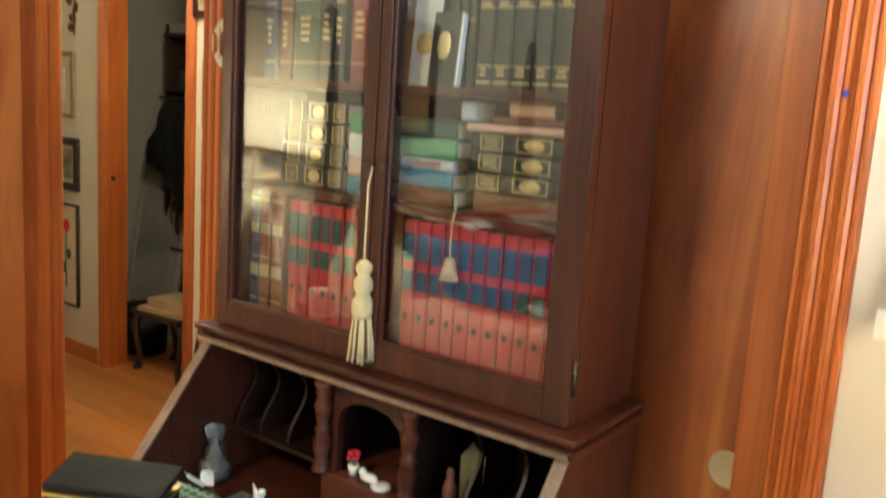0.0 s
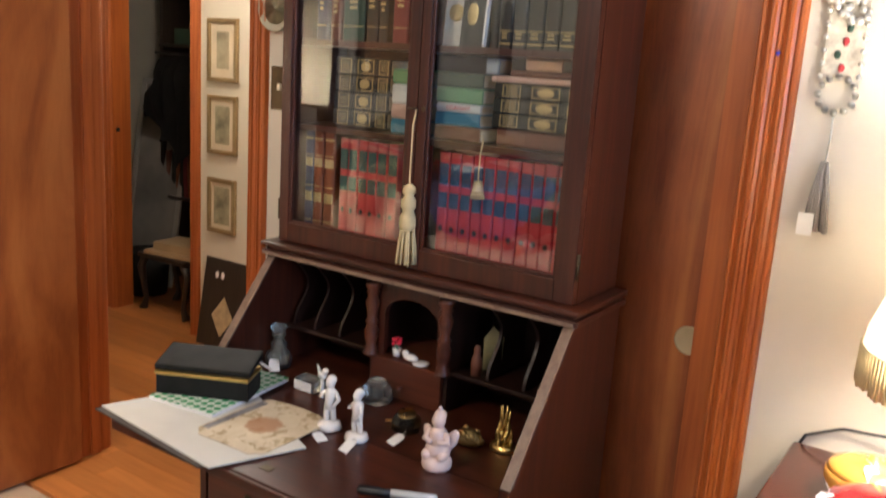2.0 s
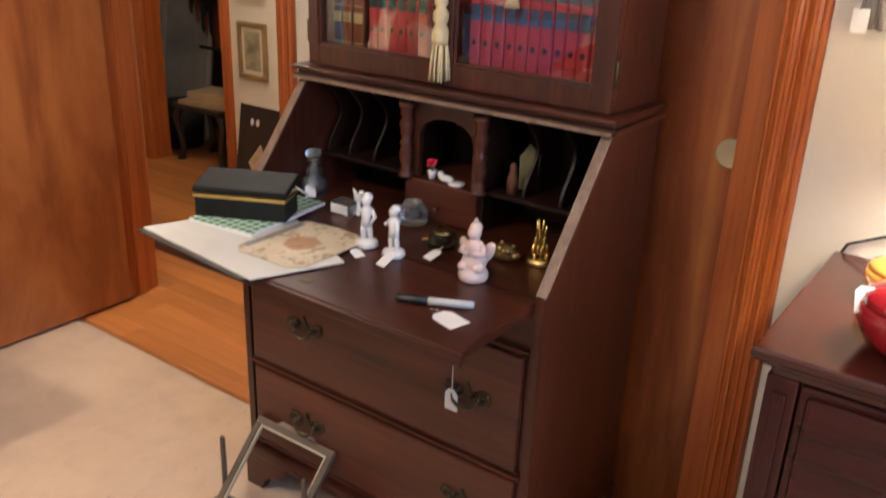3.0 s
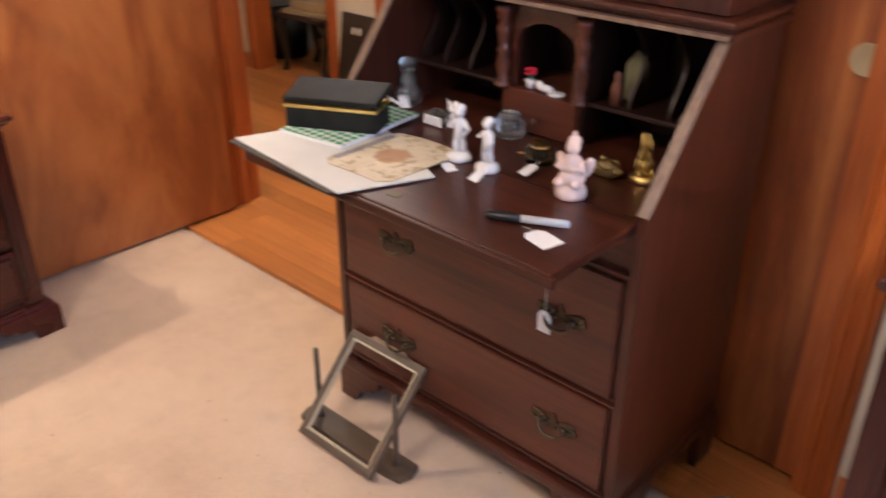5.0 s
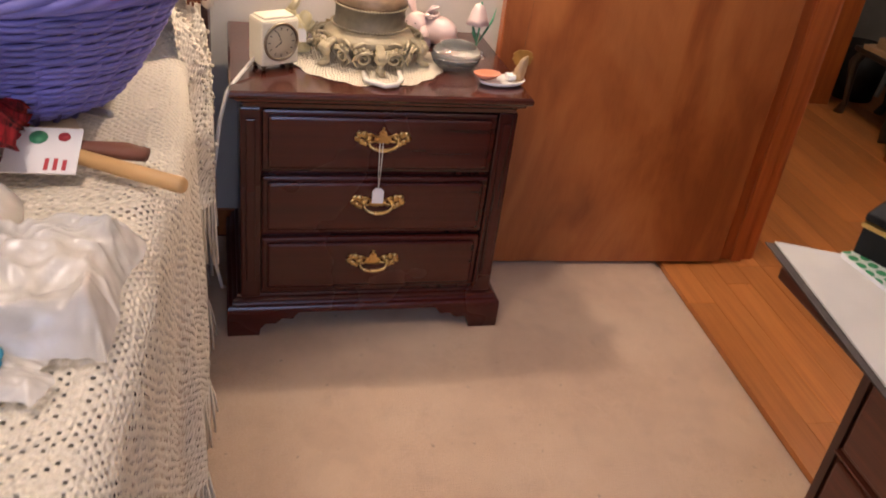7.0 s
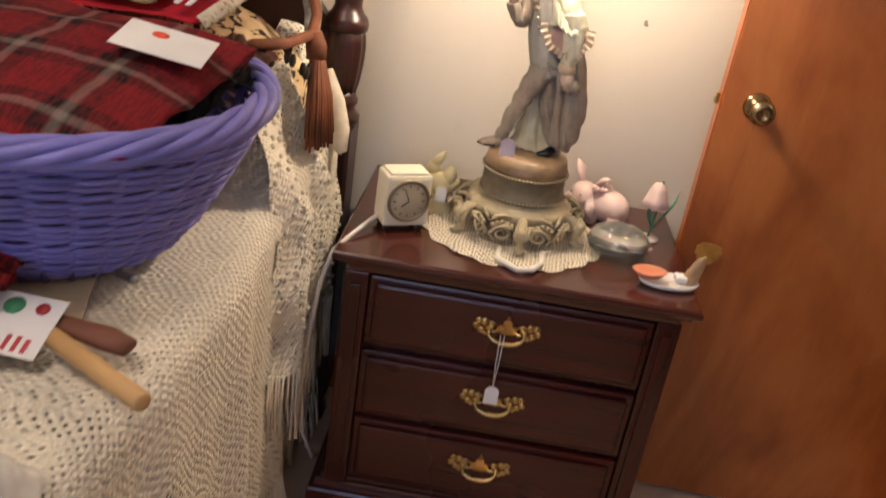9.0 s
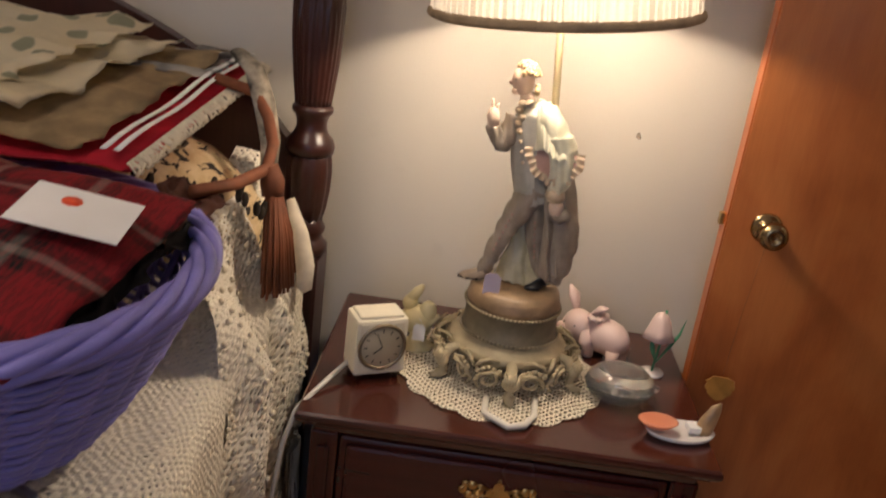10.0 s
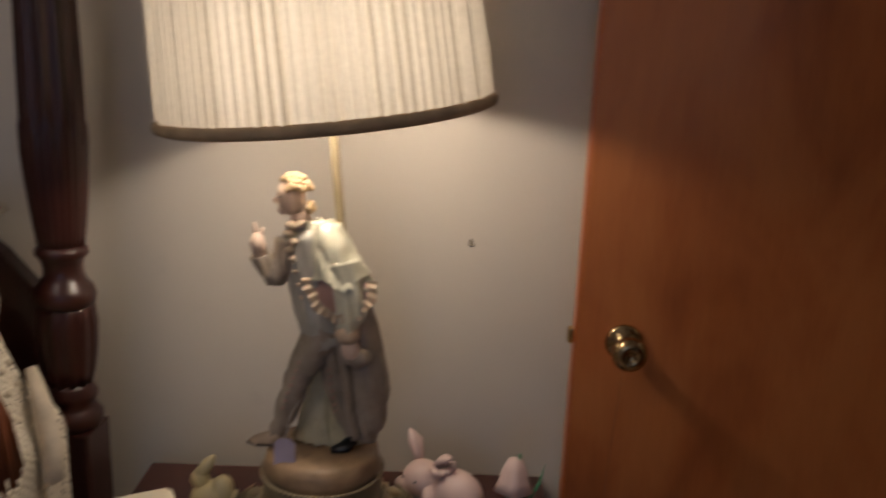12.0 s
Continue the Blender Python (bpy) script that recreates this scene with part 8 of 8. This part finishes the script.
rp = picture(-4.041, -3.822, 0.273, 0.82, dark_wood, paper_cream, "tall narrow framed botanical print of a red rose", 0.012, 0.0)
part("rose", S().blob((0.0, -0.011, 0.43), (0.03, 0.0015, 0.035), 0, 12), [red_cloth], rp)
part("rose_stem", S().tube([(0.0, -0.0108, 0.4), (-0.01, -0.0108, 0.23), (0.0, -0.0108, 0.1)], 0.005, 6, flat=0.3).blob((0.02, -0.0108, 0.28), (0.022, 0.001, 0.03)).blob((-0.03, -0.0108, 0.2), (0.022, 0.001, 0.03)), [bk_darkgreen], rp)
lp = S()
random.seed(3)
for i in range(9):
    lp.blob((random.uniform(-0.05, 0.05), -0.004, 1.72 + 0.045 * i), (0.035, 0.004, 0.022), 0, 8, pose(0, 0, 0, 0, random.uniform(-60, 60), 0))
lp.tube([(0, -0.003, 1.68), (0.01, -0.003, 1.9), (0, -0.003, 2.12)], 0.005, 6)
solid("leaf_print", lp, [bk_brown], "brown pressed-leaf spray hung on the hall wall", "wall decoration", m=pose(-3.86, HY, 0))

# storeroom: stool, leaning canvas, shelf with books, hanging coat
sl = thing("stool", pose(-3.30, 2.75, 0), "low dark stool with bowed legs and a tan seat", "stool")
part("seat", S().box(-0.19, 0.19, -0.14, 0.14, 0.3, 0.325, 0.006), [dark_wood], sl)
for x, y in ((-0.16, -0.11), (0.16, -0.11), (-0.16, 0.11), (0.16, 0.11)):
    s = 1 if x > 0 else -1
    part("leg", S().tube([(x, y, 0.3), (x + s * 0.035, y, 0.24), (x + s * 0.01, y, 0.13), (x - s * 0.005, y, 0.06), (x + s * 0.02, y, 0.0)], [0.022, 0.022, 0.015, 0.014, 0.024], 10), [dark_wood], sl)
solid("flat_box", S().box(-0.17, 0.17, -0.12, 0.12, 0, 0.022, 0.002).box(-0.12, 0.17, -0.1, 0.1, 0.0225, 0.07, 0.004), [plain("tan_card", (0.4, 0.28, 0.15), 0.7)], "tan cardboard box lying on the stool", "box", m=pose(-3.28, 2.75, 0.3255, 0, 0, 8))
cv = thing("canvas_frame", pose(-3.9, 2.98, 0, -10, 0, 10), "grey-framed canvas leaning in the storeroom", "canvas")
part("frame", S().box(-0.2, -0.165, -0.02, 0, 0, 1.25, 0.004).box(0.165, 0.2, -0.02, 0, 0, 1.25, 0.004).box(-0.165, 0.165, -0.02, 0, 0, 0.04, 0.004).box(-0.165, 0.165, -0.02, 0, 1.21, 1.25, 0.004), [plain("grey_frame", (0.3, 0.28, 0.24), 0.6)], cv)
part("canvas", S().box(-0.165, 0.165, -0.01, -0.004, 0.04, 1.21), [plain("grey_canvas", (0.22, 0.2, 0.17), 0.8, vary=0.4, scale=10)], cv)
RKX = -3.6
rk = thing("book_rack", pose(RKX, 3.2, 0), "dark rack holding a row of old books", "rack")
for z in (0.55, 0.98, 1.45, 1.75):
    part("shelf", S().box(-0.3, 0.3, -0.12, 0.12, z - 0.02, z, 0.003), [dark_wood], rk)
for x in (-0.3, 0.3):
    part("upright", S().box(x - 0.015, x + 0.015, -0.1, 0.1, 0, 1.8, 0.003), [dark_wood], rk)
random.seed(9)
for z in (0.55, 0.98):
    x = -0.26
    while x < 0.2:
        wv, hv = random.uniform(0.025, 0.045), random.uniform(0.24, 0.32)
        upright_book(RKX + x + wv / 2, wv - 0.002, z, hv, 0.18, 3.1, random.choice([bk_wine, bk_brown, bk_white, bk_black, bk_tan, bk_pink]), "old worn book on the storeroom rack", [], "storeroom books", random.uniform(-3, 3))
        x += wv + 0.004
solid("green_box", S().box(-0.12, 0.12, -0.09, 0.09, 0, 0.09, 0.004), [bk_darkgreen], "dark green box on the rack", "box", m=pose(RKX - 0.05, 3.18, 1.4505))
solid("tan_tray", S().box(-0.2, 0.2, -0.1, 0.1, 0, 0.05, 0.004), [plain("grey_tray", (0.28, 0.25, 0.2), 0.7)], "grey cardboard tray on the rack's top", "tray", m=pose(RKX - 0.05, 3.18, 1.7505))


def drape_fn(u, v):
    """A dark blanket thrown over the rack's rail: ragged folds, a long corner to one side."""
    x = -0.26 + 0.46 * u - 0.07 * v * (1 - u)
    n1 = noise.noise((u * 4, v * 2, 2.0))
    long_side = 0.30 + 0.34 * (1 - abs(u - 0.55) * 1.5) + 0.12 * noise.noise((u * 7, 0.5, 1.0))
    y = -0.14 - 0.05 * math.sin(min(1.0, v * 4) * math.pi / 2) - 0.03 * math.sin(u * 24 + 4 * n1) * min(1, v * 2)
    return x, y, 1.40 - 0.05 * abs(u - 0.6) - long_side * v + 0.02 * n1


solid("dark_blanket", S().grid(drape_fn, 46, 40, thick=0.012), [plain("dark_wool", (0.014, 0.013, 0.012), 0.95, vary=0.4)], "black blanket hanging in folds over the rack", "blanket", m=pose(RKX, 3.2, 0))
part("rail", S().tube([(-0.3, -0.14, 1.395), (0.3, -0.14, 1.395)], 0.009, 8), [dark_wood], rk)
for z, x0, x1 in ((1.452, -0.2, 0.1), (1.49, -0.16, 0.16), (1.53, -0.22, 0.06)):
    solid("flat_hat_box", S().box(x0, x1, -0.1, 0.08, 0, 0.034, 0.004), [plain("dark_card", (0.03, 0.035, 0.028), 0.7)], "flat dark cardboard box stacked on the rack", "box", "stacked boxes", m=pose(RKX + 0.2, 3.17, z))
solid("black_bin", S().lathe([(0.11, 0), (0.13, 0.26), (0.125, 0.26), (0.1, 0.01)], 24), [black_leather], "black round bin on the storeroom floor", "bin", m=pose(-3.72, 2.85, 0))

# ---------------------------------------------------------------- floor boards, each its own piece
fl = tagged(new("floor", None), "narrow orange-toned oak floor boards", "floor", kind="structure")
random.seed(12)
PW = 0.083
meshes = {}
for r in range(36):
    y = 1.1685 + r * PW
    if y > 4.0:
        break
    x = -5.5 + random.uniform(0, 0.9)
    prev = -5.5
    xmax = 0.6 if y < NY + 0.1 else -0.85
    while prev < xmax:
        end = min(x, xmax)
        L = round(end - prev, 1)
        if L >= 0.1:
            if L not in meshes:
                s = S().box(0.0005, L - 0.0005, 0.0005, PW - 0.0005, -0.018, 0.0, 0.0012)
                bm = s.bm
                me = bpy.data.meshes.new("board")
                bm.to_mesh(me)
                bm.free()
                me.materials.append(oak_plank)
                meshes[L] = me
            b = new("board", meshes[L])
            b.parent = fl
            b.matrix_basis = pose(prev, y, 0)
            prev = prev + L
        else:
            prev = xmax + 1
        x = prev + random.uniform(0.7, 1.5)
